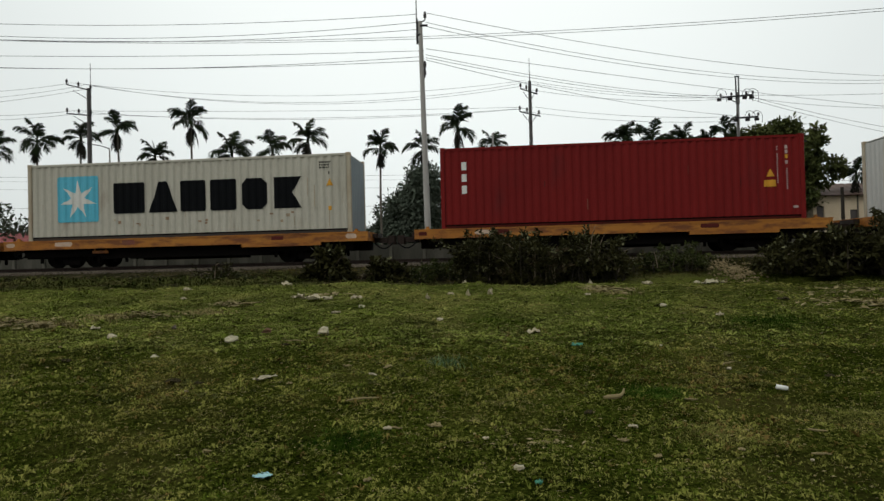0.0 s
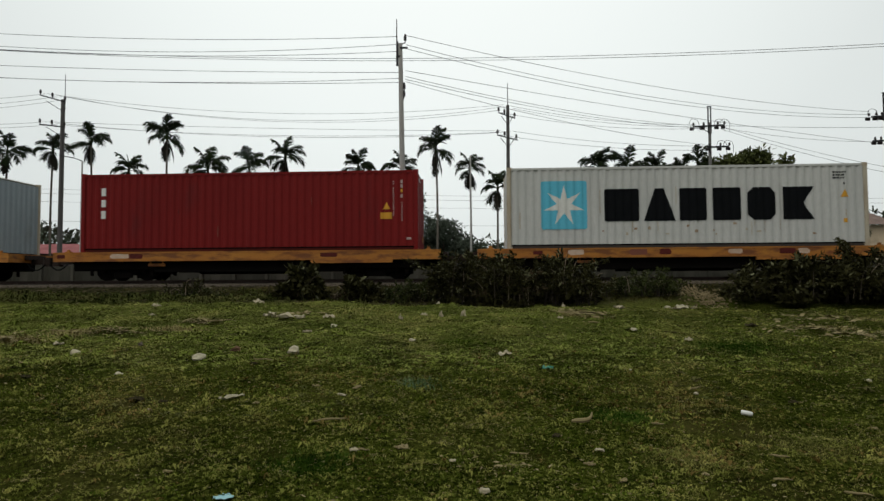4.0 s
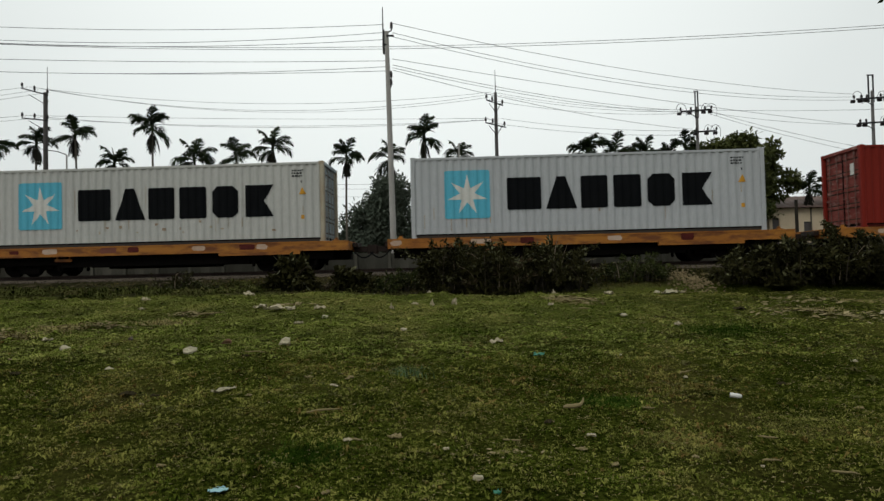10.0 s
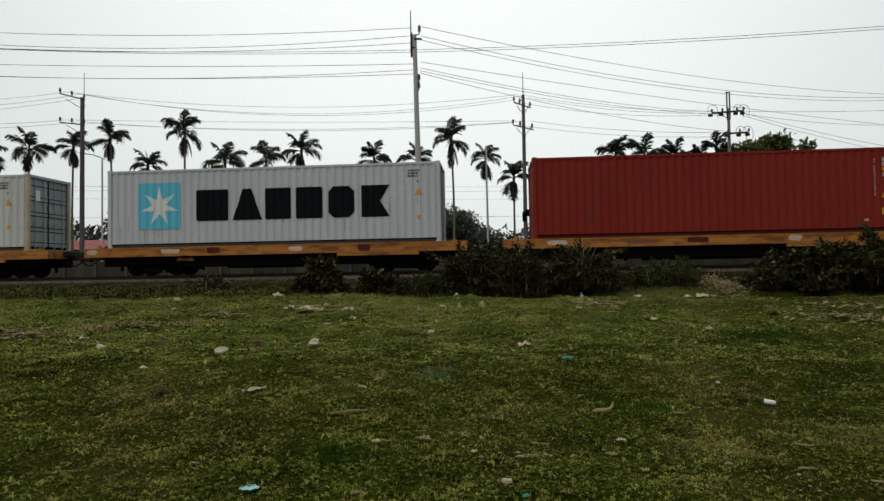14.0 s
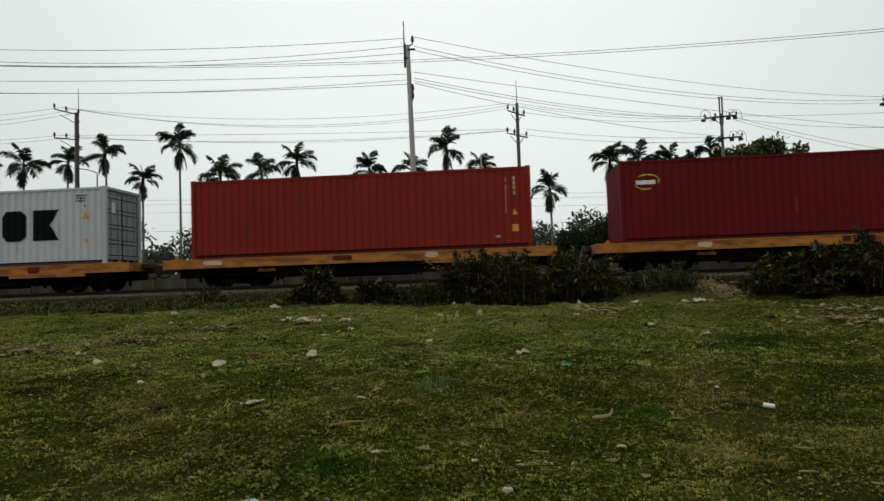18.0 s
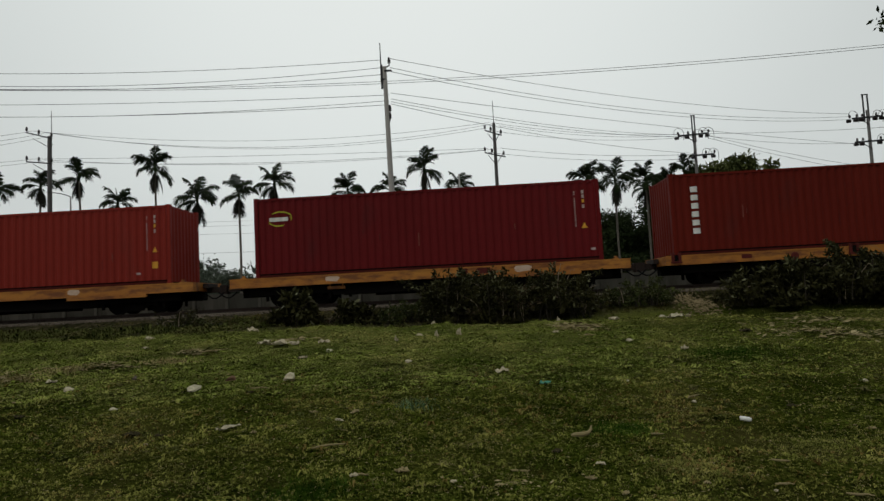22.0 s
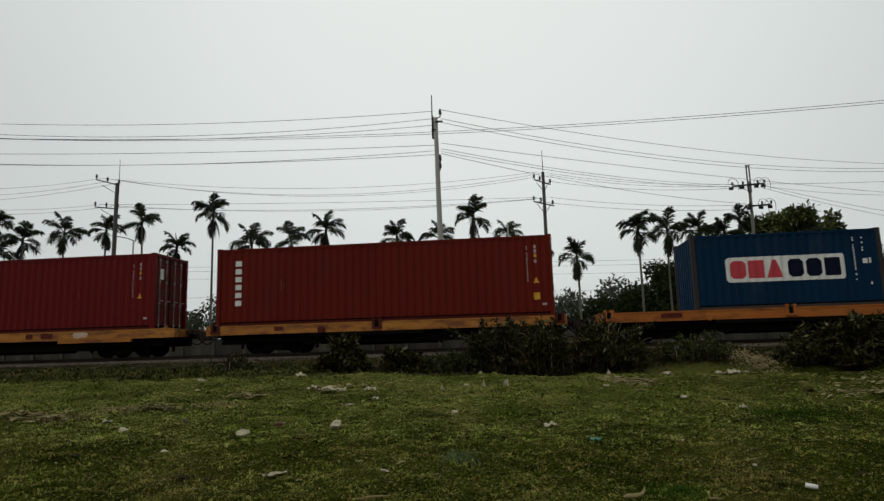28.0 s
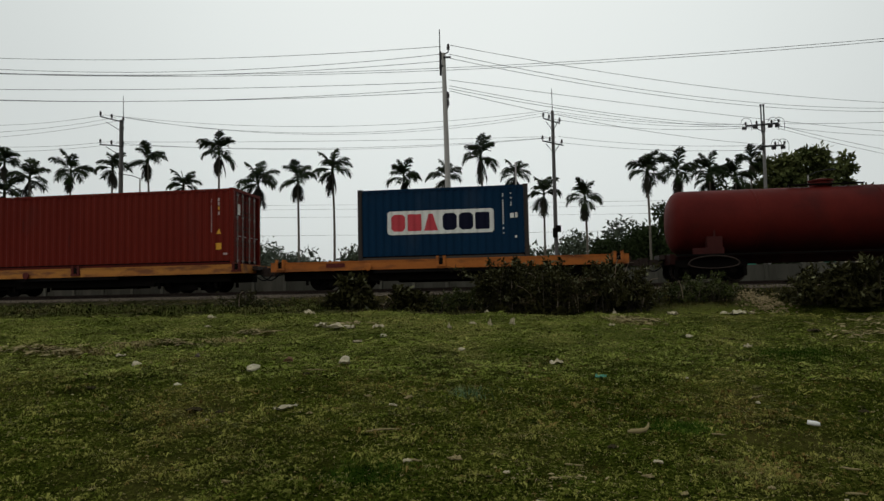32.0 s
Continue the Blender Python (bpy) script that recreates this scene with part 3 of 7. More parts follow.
sl = Build().box(-0.11, 0.11, -0.95, 0.95, RAIL_Z - 0.23, RAIL_Z - 0.128, 0.015).mesh("sleeper", SLEEPER)
for i in range(-42, 43):
    part("sleeper", sl, track, m=pose(i * 0.68, 0, 0))


def scatter_stones(rng, n, x0, x1, d0, d1, size):
    """Small six-cornered stones on the ballast and the bank: between two bounds, or heaped round a (mean, spread) pair."""
    s = rng.uniform(x0, x1, n) if x1 is not None else rng.normal(*x0, n)
    d = rng.uniform(d0, d1, n) if d1 is not None else rng.normal(*d0, n)
    px = s * math.cos(PHI) + (1.22 - d) * math.sin(PHI)
    py = FACE_Y - s * math.sin(PHI) + (1.22 - d) * math.cos(PHI)
    pz = land(px, py)
    o = np.array([(1, 0, 0), (-1, 0, 0), (0, 1, 0), (0, -1, 0), (0, 0, 1), (0, 0, -1)], float)
    r = rng.uniform(0.5, 1.0, (n, 6, 1)) * size * rng.uniform(0.6, 1.3, (n, 1, 1))
    a = rng.uniform(0, 6.28, n)
    v = o[None] * r
    c, q = np.cos(a)[:, None], np.sin(a)[:, None]
    v = np.stack([v[..., 0] * c - v[..., 1] * q, v[..., 0] * q + v[..., 1] * c, v[..., 2] * 0.8], -1) + np.stack([px, py, pz + 0.01], -1)[:, None]
    f = np.array([(0, 2, 4), (2, 1, 4), (1, 3, 4), (3, 0, 4), (2, 0, 5), (1, 2, 5), (3, 1, 5), (0, 3, 5)])
    return v.reshape(-1, 3), (f[None] + 6 * np.arange(n)[:, None, None]).reshape(-1, 3)


rng = np.random.default_rng(3)
v1, f1 = scatter_stones(rng, 13000, -26, 24, 0.6, 2.3, 0.05)
tagged(new("ballast", soup("ballast", v1, f1, BALLAST)), "loose grey-brown track ballast stones along the rails", "ballast", kind="stuff")

wall = tagged(new("boundary_wall"), "low weathered concrete slab wall behind the track", "wall", kind="structure")
wall.matrix_world = pose(*on_track(0, 6.2, 0), 0, 0, -math.degrees(PHI))
slab = Build().box(0.012, 1.488, -0.06, 0.06, 0.9, 2.38, 0.008).mesh("slab", CONCRETE)
post = Build().box(-0.07, 0.07, -0.10, 0.10, 0.9, 2.43, 0.012).mesh("post", CONCRETE)
for i in range(-28, 28):
    part("slab", slab, wall, m=pose(i * 1.5, 0, 0.02 * math.sin(i * 2.3), 0, 0.25 * math.sin(i * 1.7), 0))
    part("post", post, wall, m=pose(i * 1.5, -0.05, 0.015 * math.sin(i * 3.1)))


# ---- containers ----
PITCH, DEEP = 0.278, 0.036


def rib(x):
    """Depth of the corrugation at x."""
    t = (x / PITCH) % 1.0
    if t < 0.26:
        return 0.0
    if t < 0.50:
        return DEEP * (t - 0.26) / 0.24
    if t < 0.76:
        return DEEP
    return DEEP * (1 - (t - 0.76) / 0.24)


def rib_breaks(x0, x1):
    xs = [x0, x1]
    for k in range(int(x0 / PITCH) - 1, int(x1 / PITCH) + 2):
        xs += [x for x in ((k + t) * PITCH for t in (0.0, 0.26, 0.50, 0.76)) if x0 < x < x1]
    return sorted(xs)


def ribbed(x0, x1, z0, z1):
    """A ribbed sheet with a thickness, its outer face towards -y."""
    xs = rib_breaks(x0, x1)
    b, n = Build(), 0
    vs = [(x, rib(x) + o, z) for o in (0, 0.006) for z in (z0, z1) for x in xs]
    n = len(xs)
    fs = []
    for i in range(n - 1):
        fs += [(i, i + 1, n + i + 1, n + i), (2 * n + i, 3 * n + i, 3 * n + i + 1, 2 * n + i + 1), (i, 2 * n + i, 2 * n + i + 1, i + 1), (n + i, n + i + 1, 3 * n + i + 1, 3 * n + i)]
    fs += [(0, n, 3 * n, 2 * n), (n - 1, 3 * n - 1, 4 * n - 1, 2 * n - 1)]
    return b.add(vs, fs)


def painted(name, outline, material, proud=0.004, flat=False, fan=False):
    """A painted shape (x, z outline) that follows the ribs of the side wall."""
    bm = bmesh.new()
    ring = [bm.verts.new((x, 0, z)) for x, z in outline]
    if fan:
        mid = bm.verts.new((sum(x for x, _ in outline) / len(outline), 0, sum(z for _, z in outline) / len(outline)))
        for a, b in zip(ring, ring[1:] + ring[:1]):
            bm.faces.new((mid, a, b))
    else:
        bm.faces.new(ring)
        bmesh.ops.triangulate(bm, faces=bm.faces)
    xs = [x for x, _ in outline]
    if not flat:
        for x in rib_breaks(min(xs), max(xs))[1:-1]:
            bmesh.ops.bisect_plane(bm, geom=list(bm.verts) + list(bm.edges) + list(bm.faces), plane_co=(x, 0, 0), plane_no=(1, 0, 0))
    for v in bm.verts:
        v.co.y = (0 if flat else rib(v.co.x)) - proud
    bmesh.ops.recalc_face_normals(bm, faces=bm.faces)
    me = bpy.data.meshes.new(name)
    bm.to_mesh(me)
    bm.free()
    me.materials.append(material)
    return me


def oblong(x0, x1, z0, z1, c=0.0):
    if c <= 0:
        return [(x0, z0), (x1, z0), (x1, z1), (x0, z1)]
    return [(x0 + c, z0), (x1 - c, z0), (x1, z0 + c), (x1, z1 - c), (x1 - c, z1), (x0 + c, z1), (x0, z1 - c), (x0, z0 + c)]


def star(x, z, r_out, r_in, n=7):
    out = []
    for i in range(2 * n):
        a, r = math.pi / 2 + math.pi * i / n, r_in if i % 2 else r_out
        out.append((x + r * math.cos(a), z + r * math.sin(a)))
    return out


def container(length, height, paint, label, end_paint=None, post_paint=None, doors="right", wall_paint=None, group="containers on the train", bar_paint=None, rail_paint=None):
    """A freight container: origin at the near lower corner, length along x, width along y."""
    w = 2.438
    end_paint, post_paint = end_paint or paint, post_paint or paint
    top = tagged(new("freight_container"), label, "container", group)
    side = ribbed(0.16, length - 0.16, 0.20, height - 0.10)
    near = side.mesh("side_wall", paint)
    part("side_wall", near, top, m=pose(0, 0.012, 0))
    part("side_wall", near, top, m=pose(length, w - 0.012, 0, 0, 0, 180))
    part("roof", Build().box(0.10, length - 0.10, 0.05, w - 0.05, height - 0.05, height - 0.018).mesh("roof", paint), top)
    # Near-black pan backs the gap above the rail as its shadow line.
    part("floor_pan", Build().box(0.10, length - 0.10, 0.055, w - 0.055, 0.06, 0.22).mesh("floor_pan", DARKFRAME), top)
    postmesh = Build().box(0, 0.15, 0, 0.15, 0.118, height - 0.118, 0.02).mesh("corner_post", post_paint)
    cast = Build().box(0, 0.178, 0, 0.162, 0, 0.118, 0.012)
    cast.box(0.045, 0.133, -0.003, 0.0, 0.03, 0.09)
    castmesh = cast.mesh("corner_casting", post_paint)
    for x, y, rz in ((0, 0, 0), (length, w, 180)):
        part("corner_post", postmesh, top, m=pose(x, y, 0, 0, 0, rz))
        for z in (0, height - 0.118):
            part("corner_casting", castmesh, top, m=pose(x, y, z, 0, 0, rz))
    postb = Build().box(length - 0.15, length, 0, 0.15, 0.118, height - 0.118, 0.02).mesh("corner_post", post_paint)
    castb = Build().box(length - 0.178, length, 0, 0.162, 0, 0.118, 0.012).mesh("corner_casting", post_paint)
    for x, y, rz in ((0, 0, 0), (length, w, 180)):
        part("corner_post", postb, top, m=pose(x, y, 0, 0, 0, rz))
        for z in (0, height - 0.118):
            part("corner_casting", castb, top, m=pose(x, y, z, 0, 0, rz))
    # The bottom rail's dark colour carries the shadow under the container.
    railb = Build().box(0.18, length - 0.18, 0.006, 0.08, 0.03, 0.150, 0.008).mesh("bottom_rail", rail_paint or SHADOWRAIL)
    railt = Build().box(0.18, length - 0.18, 0.004, 0.065, height - 0.105, height - 0.03, 0.008).mesh("top_rail", paint)
    for x, y, rz in ((0, 0, 0), (length, w, 180)):
        part("bottom_rail", railb, top, m=pose(x, y, 0, 0, 0, rz))
        part("top_rail", railt, top, m=pose(x, y, 0, 0, 0, rz))
    # ends: one ribbed wall, one pair of doors with locking bars
    plain_x, door_x = (0, length) if doors == "right" else (length, 0)
    out = 1 if door_x else -1
    wall_me = ribbed(0.16, w - 0.16, 0.12, height - 0.10).mesh("end_wall", wall_paint or end_paint)
    part("end_wall", wall_me, top, m=pose(0.012, w, 0, 0, 0, -90) if plain_x == 0 else pose(length - 0.012, 0, 0, 0, 0, 90))
    part("door_header", Build().box(-0.03, 0.03, 0.15, w - 0.15, height - 0.115, height - 0.01, 0.006).mesh("door_header", end_paint), top, m=pose(door_x - out * 0.034, 0, 0))
    part("door_sill", Build().box(-0.03, 0.03, 0.15, w - 0.15, 0.02, 0.12, 0.006).mesh("door_sill", end_paint), top, m=pose(door_x - out * 0.034, 0, 0))
    for k, y0 in enumerate((0.16, w / 2 + 0.006)):
        y1 = y0 + w / 2 - 0.166
        d = Build().box(-0.022, 0.022, y0, y1, 0.13, height - 0.125)
        for q in range(5):
            zz = 0.30 + q * (height - 0.62) / 4.0
            d.box(0.022 * out, 0.045 * out, y0 + 0.05, y1 - 0.05, zz - 0.05, zz + 0.05)
        door = part("door", d.mesh("door", end_paint), top, m=pose(door_x - out * 0.13, 0, 0))
        for fr in (0.28, 0.72):
            yy = y0 + fr * (y1 - y0)
            bar = Build().tube([(out * 0.07, yy, 0.10), (out * 0.07, yy, height - 0.09)], 0.017, 7)
            for q in range(4):
                zz = 0.22 + q * (height - 0.45) / 3.0
                bar.box(out * 0.045, out * 0.09, yy - 0.05, yy + 0.05, zz - 0.03, zz + 0.03)
            bar.box(out * 0.08, out * 0.10, yy - 0.02, yy + 0.26, 1.12, 1.15)
            part("locking_bar", bar.mesh("locking_bar", bar_paint or PALEBAR), door, "door locking bar with cam brackets")
        # Strips that paint recess shadows above and below each door panel.
        for q in range(4):
            zz = 0.30 + (q + 0.5) * (height - 0.62) / 4.0
            for e in (-1, 1):
                z2 = zz + e * ((height - 0.62) / 8.0 - 0.075)
                part("fold_strip", Build().box(out * 0.023, out * 0.030, y0 + 0.06, y1 - 0.06, z2 - 0.02, z2 + 0.02).mesh("fold_strip", FOLDSHADE), door, "dark strip painting the shadow along the panel fold")
        part("door_gasket", Build().box(out * 0.023, out * 0.032, y0, y0 + 0.03, 0.14, height - 0.14).box(out * 0.023, out * 0.032, y1 - 0.03, y1, 0.14, height - 0.14).mesh("door_gasket", DARKFRAME), door, "black rubber door gasket")
        if k == 0:
            part("placard", Build().box(out * 0.047, out * 0.05, y0 + 0.35, y0 + 0.58, height - 0.95, height - 0.55).mesh("placard", WHITE), door, "small white data plate", m=pose(0, 0, 0))
    return top


def fine_print(top, x, z, rows, height=0.06, wide=0.36, material=None, name="marking"):
    """Rows of short bars where small writing cannot be read."""
    rr = random.Random(int(x * 100 + z * 10))
    for r in range(rows):
        xx = x
        while xx < x + wide - 0.03:
            w = rr.uniform(0.03, 0.09)
            part(name, painted(name, oblong(xx, min(xx + w, x + wide), z - r * height * 1.8, z - r * height * 1.8 + height), material or WHITE), top)
            xx += w + 0.035


def upright_print(top, x, z_top, z_bottom, size=0.075, material=None):
    """A column of small bars: writing set upright."""
    rr = random.Random(int(x * 77 + z_top * 13))
    z = z_top
    while z > z_bottom:
        h = rr.uniform(0.6, 1.0) * size
        part("marking", painted("marking", oblong(x, x + size * 0.75, z - h, z), material or WHITE), top)
        z -= h + 0.03 + (0.09 if rr.random() < 0.12 else 0)


def glyph_row(top, spans, z0, z1, material, forms, name="lettering_block"):
    """A brand's lettering as plain solid blocks of its size and colour: oblong, wedge, rounded or notched."""
    h = z1 - z0
    for (x0, x1), form in zip(spans, forms):
        w = x1 - x0
        if form == "wedge":
            shape = [(x0, z0), (x1, z0), (x0 + 0.64 * w, z1), (x0 + 0.36 * w, z1)]
        elif form == "round":
            shape = oblong(x0, x1, z0, z1, 0.17 * h)
        elif form == "notch":
            shape = [(x0, z0), (x1, z0), (x0 + 0.66 * w, z0 + 0.5 * h), (x1, z1), (x0, z1)]
        else:
            shape = oblong(x0, x1, z0, z1, 0.04 * h)
        part(name, painted(name, shape, material, 0.006, fan=form == "notch"), top)


def triangle(top, x, z, s, material=AMBER):
    part("warning_triangle", painted("warning_triangle", [(x - s / 2, z - s / 2), (x + s / 2, z - s / 2), (x, z + s / 2)], material), top, "yellow warning triangle")


def grey_container(paint, end_paint, post_paint, label, doors, streaks):
    c = container(12.192, 2.896, paint, label, end_paint, post_paint, doors, paint if doors == "right" else None)
    part("logo_square", painted("logo_square", oblong(1.18, 2.76, 0.72, 2.40, 0.05), SKYBLUE), c, "light blue square panel")
    part("logo_star", painted("logo_star", star(1.97, 1.54, 0.72, 0.26), WHITE, 0.010, fan=True), c, "white seven-pointed star")
    word = 3.35, 7.05
    edges = ((0, 93), (105, 190), (200, 273), (288, 363), (380, 453), (473, 553))
    glyph_row(c, [(word[0] + a * word[1] / 553, word[0] + b * word[1] / 553) for a, b in edges], 0.98, 2.10, BLACK, ("oblong", "wedge", "oblong", "oblong", "round", "notch"))
    fine_print(c, 11.05, 2.55, 3, 0.055, 0.42, BLACK)
    triangle(c, 11.42, 1.86, 0.26)
    part("sticker", painted("sticker", oblong(11.36, 11.48, 0.86, 1.0), AMBER), c)
    fine_print(c, 11.38, 2.14, 1, 0.09, 0.1, BLACK)
    rr = random.Random(31 + streaks)
    for k in range(12):
        x, z, h = rr.uniform(0.3, 11.9), rr.uniform(0.25, 1.6), rr.uniform(0.2, 0.9)
        part("grime_streak", painted("grime_streak", oblong(x, x + rr.uniform(0.015, 0.035), z, z + h), OLDCREAM, 0.002), c)
    if streaks:
        rr = random.Random(streaks)
        for i in range(14):
            x, z = rr.uniform(3.0, 10.5), rr.uniform(0.45, 0.85)
            part("rust_mark", painted("rust_mark", oblong(x, x + rr.uniform(0.04, 0.14), z, z + rr.uniform(0.04, 0.12)), RUSTY if i % 3 else OLDCREAM), c)
    return c


def red_container(paint, label, mark, doors, sticker=True):
    c = container(12.192, 2.896, paint, label, FADEDRED if paint is ORANGEBOX else None, None, doors, paint, bar_paint=DUSTYBAR if paint is ORANGEBOX else None, rail_paint=REDRAIL)
    upright_print(c, 11.30, 2.50, 1.25, 0.052, OLDWHITE)
    for z, m in ((2.47, OLDWHITE), (2.31, OLDWHITE), (2.15, AMBER), (1.96, OLDWHITE)):
        part("marking", painted("marking", oblong(11.57, 11.65, z - 0.06, z + 0.06), m), c)
    if sticker != "tex":
        triangle(c, 11.61, 1.30, 0.2)
    if sticker is True:
        part("sticker", painted("sticker", oblong(11.50, 11.72, 0.62, 0.86), AMBER), c, "yellow square sticker")
    if sticker == "tex":
        triangle(c, 11.08, 1.62, 0.26)
        part("sticker", painted("sticker", oblong(10.86, 11.26, 1.15, 1.38), AMBER), c, "yellow oblong sticker")
        upright_print(c, 11.60, 1.75, 1.1, 0.052, OLDWHITE)
    rr = random.Random(len(label))
    for k in range(4):
        x, z, h = rr.uniform(1.8, 10.4), rr.uniform(0.5, 1.7), rr.uniform(0.12, 0.5)
        part("scratch", painted("scratch", oblong(x, x + rr.uniform(0.012, 0.03), z, z + h), PINK if k % 3 else BRICKRED, 0.003), c)
    spot = 10.92 if paint is ORANGEBOX else 11.78
    part("small_label", painted("small_label", oblong(spot, spot + 0.16, 0.42, 0.50), OLDWHITE), c, "small white label")
    if mark == "three":
        part("sticker", Build().box(12.183, 12.187, 1.86, 2.06, 0.42, 0.64).mesh("sticker", AMBER), c, "yellow square sticker on the end wall")
        part("small_label", Build().box(12.183, 12.187, 0.55, 0.85, 2.52, 2.68).mesh("small_label", WHITE), c, "white label on the end wall")
        for k, (h, z) in enumerate(((0.36, 2.06), (0.34, 1.66), (0.36, 1.24))):
            part("lettering_bar", painted("lettering_bar", oblong(0.74, 0.92, z + 0.03, z + h - 0.05), WHITE), c)
    if mark == "six":
        for k in range(6):
            z = 2.36 - k * 0.29
            part("lettering_bar", painted("lettering_bar", oblong(0.71, 0.95, z - 0.13, z + 0.06), WHITE), c)
    if mark == "swoosh":
        arc = [(0.95 + 0.42 * math.cos(radians(a)), 2.16 + 0.24 * math.sin(radians(a))) for a in range(-25, 136, 20)]
        arc += [(0.94 + 0.415 * math.cos(radians(a)), 2.15 + 0.205 * math.sin(radians(a))) for a in range(135, -26, -20)]
        part("logo_arc", painted("logo_arc", arc, LIME, 0.006), c, "lime green arc")
        arc = [(0.88 + 0.38 * math.cos(radians(a)), 2.10 + 0.25 * math.sin(radians(a))) for a in range(190, 301, 20)]
        arc += [(0.89 + 0.375 * math.cos(radians(a)), 2.11 + 0.215 * math.sin(radians(a))) for a in range(300, 189, -20)]
        part("logo_arc", painted("logo_arc", arc, LIME, 0.006), c, "lime green arc")
        part("lettering_bar", painted("lettering_bar", oblong(0.56, 1.22, 2.04, 2.18), WHITE, 0.008), c, "white lettering bar")
    return c


def blue_container():
    c = container(6.058, 2.591, BLUEBOX, "short deep blue container with a white name panel", BLUEBOX, DARKPOST, "right")
    part("name_panel", painted("name_panel", oblong(1.08, 4.86, 0.94, 1.78, 0.08), WHITE), c, "white name panel")
    glyph_row(c, [(1.22 + 0.585 * k, 1.22 + 0.585 * k + 0.50) for k in range(3)], 1.06, 1.66, SCARLET, ("round", "oblong", "wedge"))
    glyph_row(c, [(3.06 + 0.575 * k, 3.06 + 0.575 * k + 0.50) for k in range(3)], 1.06, 1.66, NAVY, ("round", "round", "oblong"))
    upright_print(c, 5.16, 2.30, 0.9, 0.06)
    upright_print(c, 5.44, 2.30, 1.85, 0.06)
    part("marking", painted("marking", oblong(5.42, 5.56, 1.42, 1.58), WHITE), c)
    part("marking", painted("marking", oblong(5.60, 5.68, 1.42, 1.60), WHITE), c)
    part("marking", painted("marking", oblong(5.58, 5.64, 0.72, 0.80), WHITE), c)
    return c


# ---- wagons ----
RADIUS = 0.37


def wheelset_mesh():
    b = Build().lathe([(0.07, -0.62), (0.07, 0.62)], 10, "y")
    for s in (-1, 1):
        b.lathe([(0.12, s * 0.62), (RADIUS - 0.06, s * 0.60), (RADIUS, s * 0.595), (RADIUS, s * 0.50), (RADIUS + 0.03, s * 0.495), (RADIUS + 0.025, s * 0.465), (0.30, s * 0.47), (0.12, s * 0.46)], 28, "y")
        for k in range(6):
            a = k * math.pi / 3
            b.box(0.19 * math.cos(a) - 0.03, 0.19 * math.cos(a) + 0.03, s * 0.60 - 0.01, s * 0.60 + 0.025, 0.19 * math.sin(a) - 0.03, 0.19 * math.sin(a) + 0.03)
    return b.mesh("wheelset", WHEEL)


def bogie_mesh():
    """A cast bogie side frame pair with a bolster; origin at the middle, at rail height."""
    b = Build()
    for s in (-1, 1):
        y0, y1 = s * 0.72 - 0.05, s * 0.72 + 0.05
        shape = [(-1.05, 0.42), (-0.92, 0.56), (-0.45, 0.62), (0.45, 0.62), (0.92, 0.56), (1.05, 0.42), (0.92, 0.30), (0.62, 0.30), (0.36, 0.20), (-0.36, 0.20), (-0.62, 0.30), (-0.92, 0.30)]
        n = len(shape)
        b.add([(x, y, z) for y in (y0, y1) for x, z in shape], [tuple(range(n)), tuple(range(2 * n - 1, n - 1, -1))] + [(i, (i + 1) % n, n + (i + 1) % n, n + i) for i in range(n)])
        for x in (-0.76, 0.76):
            b.lathe([(0.13, s * 0.76), (0.13, s * 0.84), (0.09, s * 0.87)], 14, "y", (x, 0, RADIUS))
        for x in (-0.16, 0, 0.16):
            b.lathe([(0.065, 0.24), (0.065, 0.54)], 9, "z", (x, s * 0.74, 0))
        b.box(-1.18, 1.18, s * 0.93 - 0.03, s * 0.93 + 0.03, 0.50, 0.74, 0.01)
        b.box(-0.34, 0.34, s * 0.78 - 0.05, s * 0.78 + 0.05, 0.10, 0.30, 0.02)
        for x in (-1.12, 1.12):
            b.box(x - 0.05, x + 0.05, s * 0.90 - 0.04, s * 0.90 + 0.04, 0.18, 0.56, 0.01)
    b.box(-0.2, 0.2, -0.78, 0.78, 0.45, 0.66, 0.02)
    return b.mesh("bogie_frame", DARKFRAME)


WHEELS, BOGIE = wheelset_mesh(), bogie_mesh()
SPINNING = []


def running_gear(top, x, half=0.76):
    """Two bogies with turning wheelsets; the thing's base lies at rail height."""
    for xx in x:
        part("bogie_frame", BOGIE, top, m=pose(xx, 1.22, 0))
        for dx in (-half, half):
            SPINNING.append(part("wheelset", WHEELS, top, m=pose(xx + dx, 1.22, RADIUS)))


def coupling(top, x, out):
    b = Build().box(min(x, x + out * 0.55), max(x, x + out * 0.55), 1.12, 1.32, 0.62, 0.82, 0.02)
    b.box(min(x + out * 0.5, x + out * 0.80), max(x + out * 0.5, x + out * 0.80), 1.06, 1.38, 0.55, 0.88, 0.04)
    part("coupler", b.mesh("coupler", RAIL), top, "rusty steel coupler")
    part("buffer_plate", Build().box(min(x, x + out * 0.20), max(x, x + out * 0.20), 0.75, 1.69, 0.80, 0.96, 0.02).mesh("buffer_plate", RAIL), top)
    path = [(x + out * (0.05 + 0.14 * k), 0.86, 0.62 - 0.22 * math.sin(math.pi * k / 5)) for k in range(6)]
    part("brake_hose", Build().tube(path, 0.025, 7).mesh("brake_hose", BLACK), top)


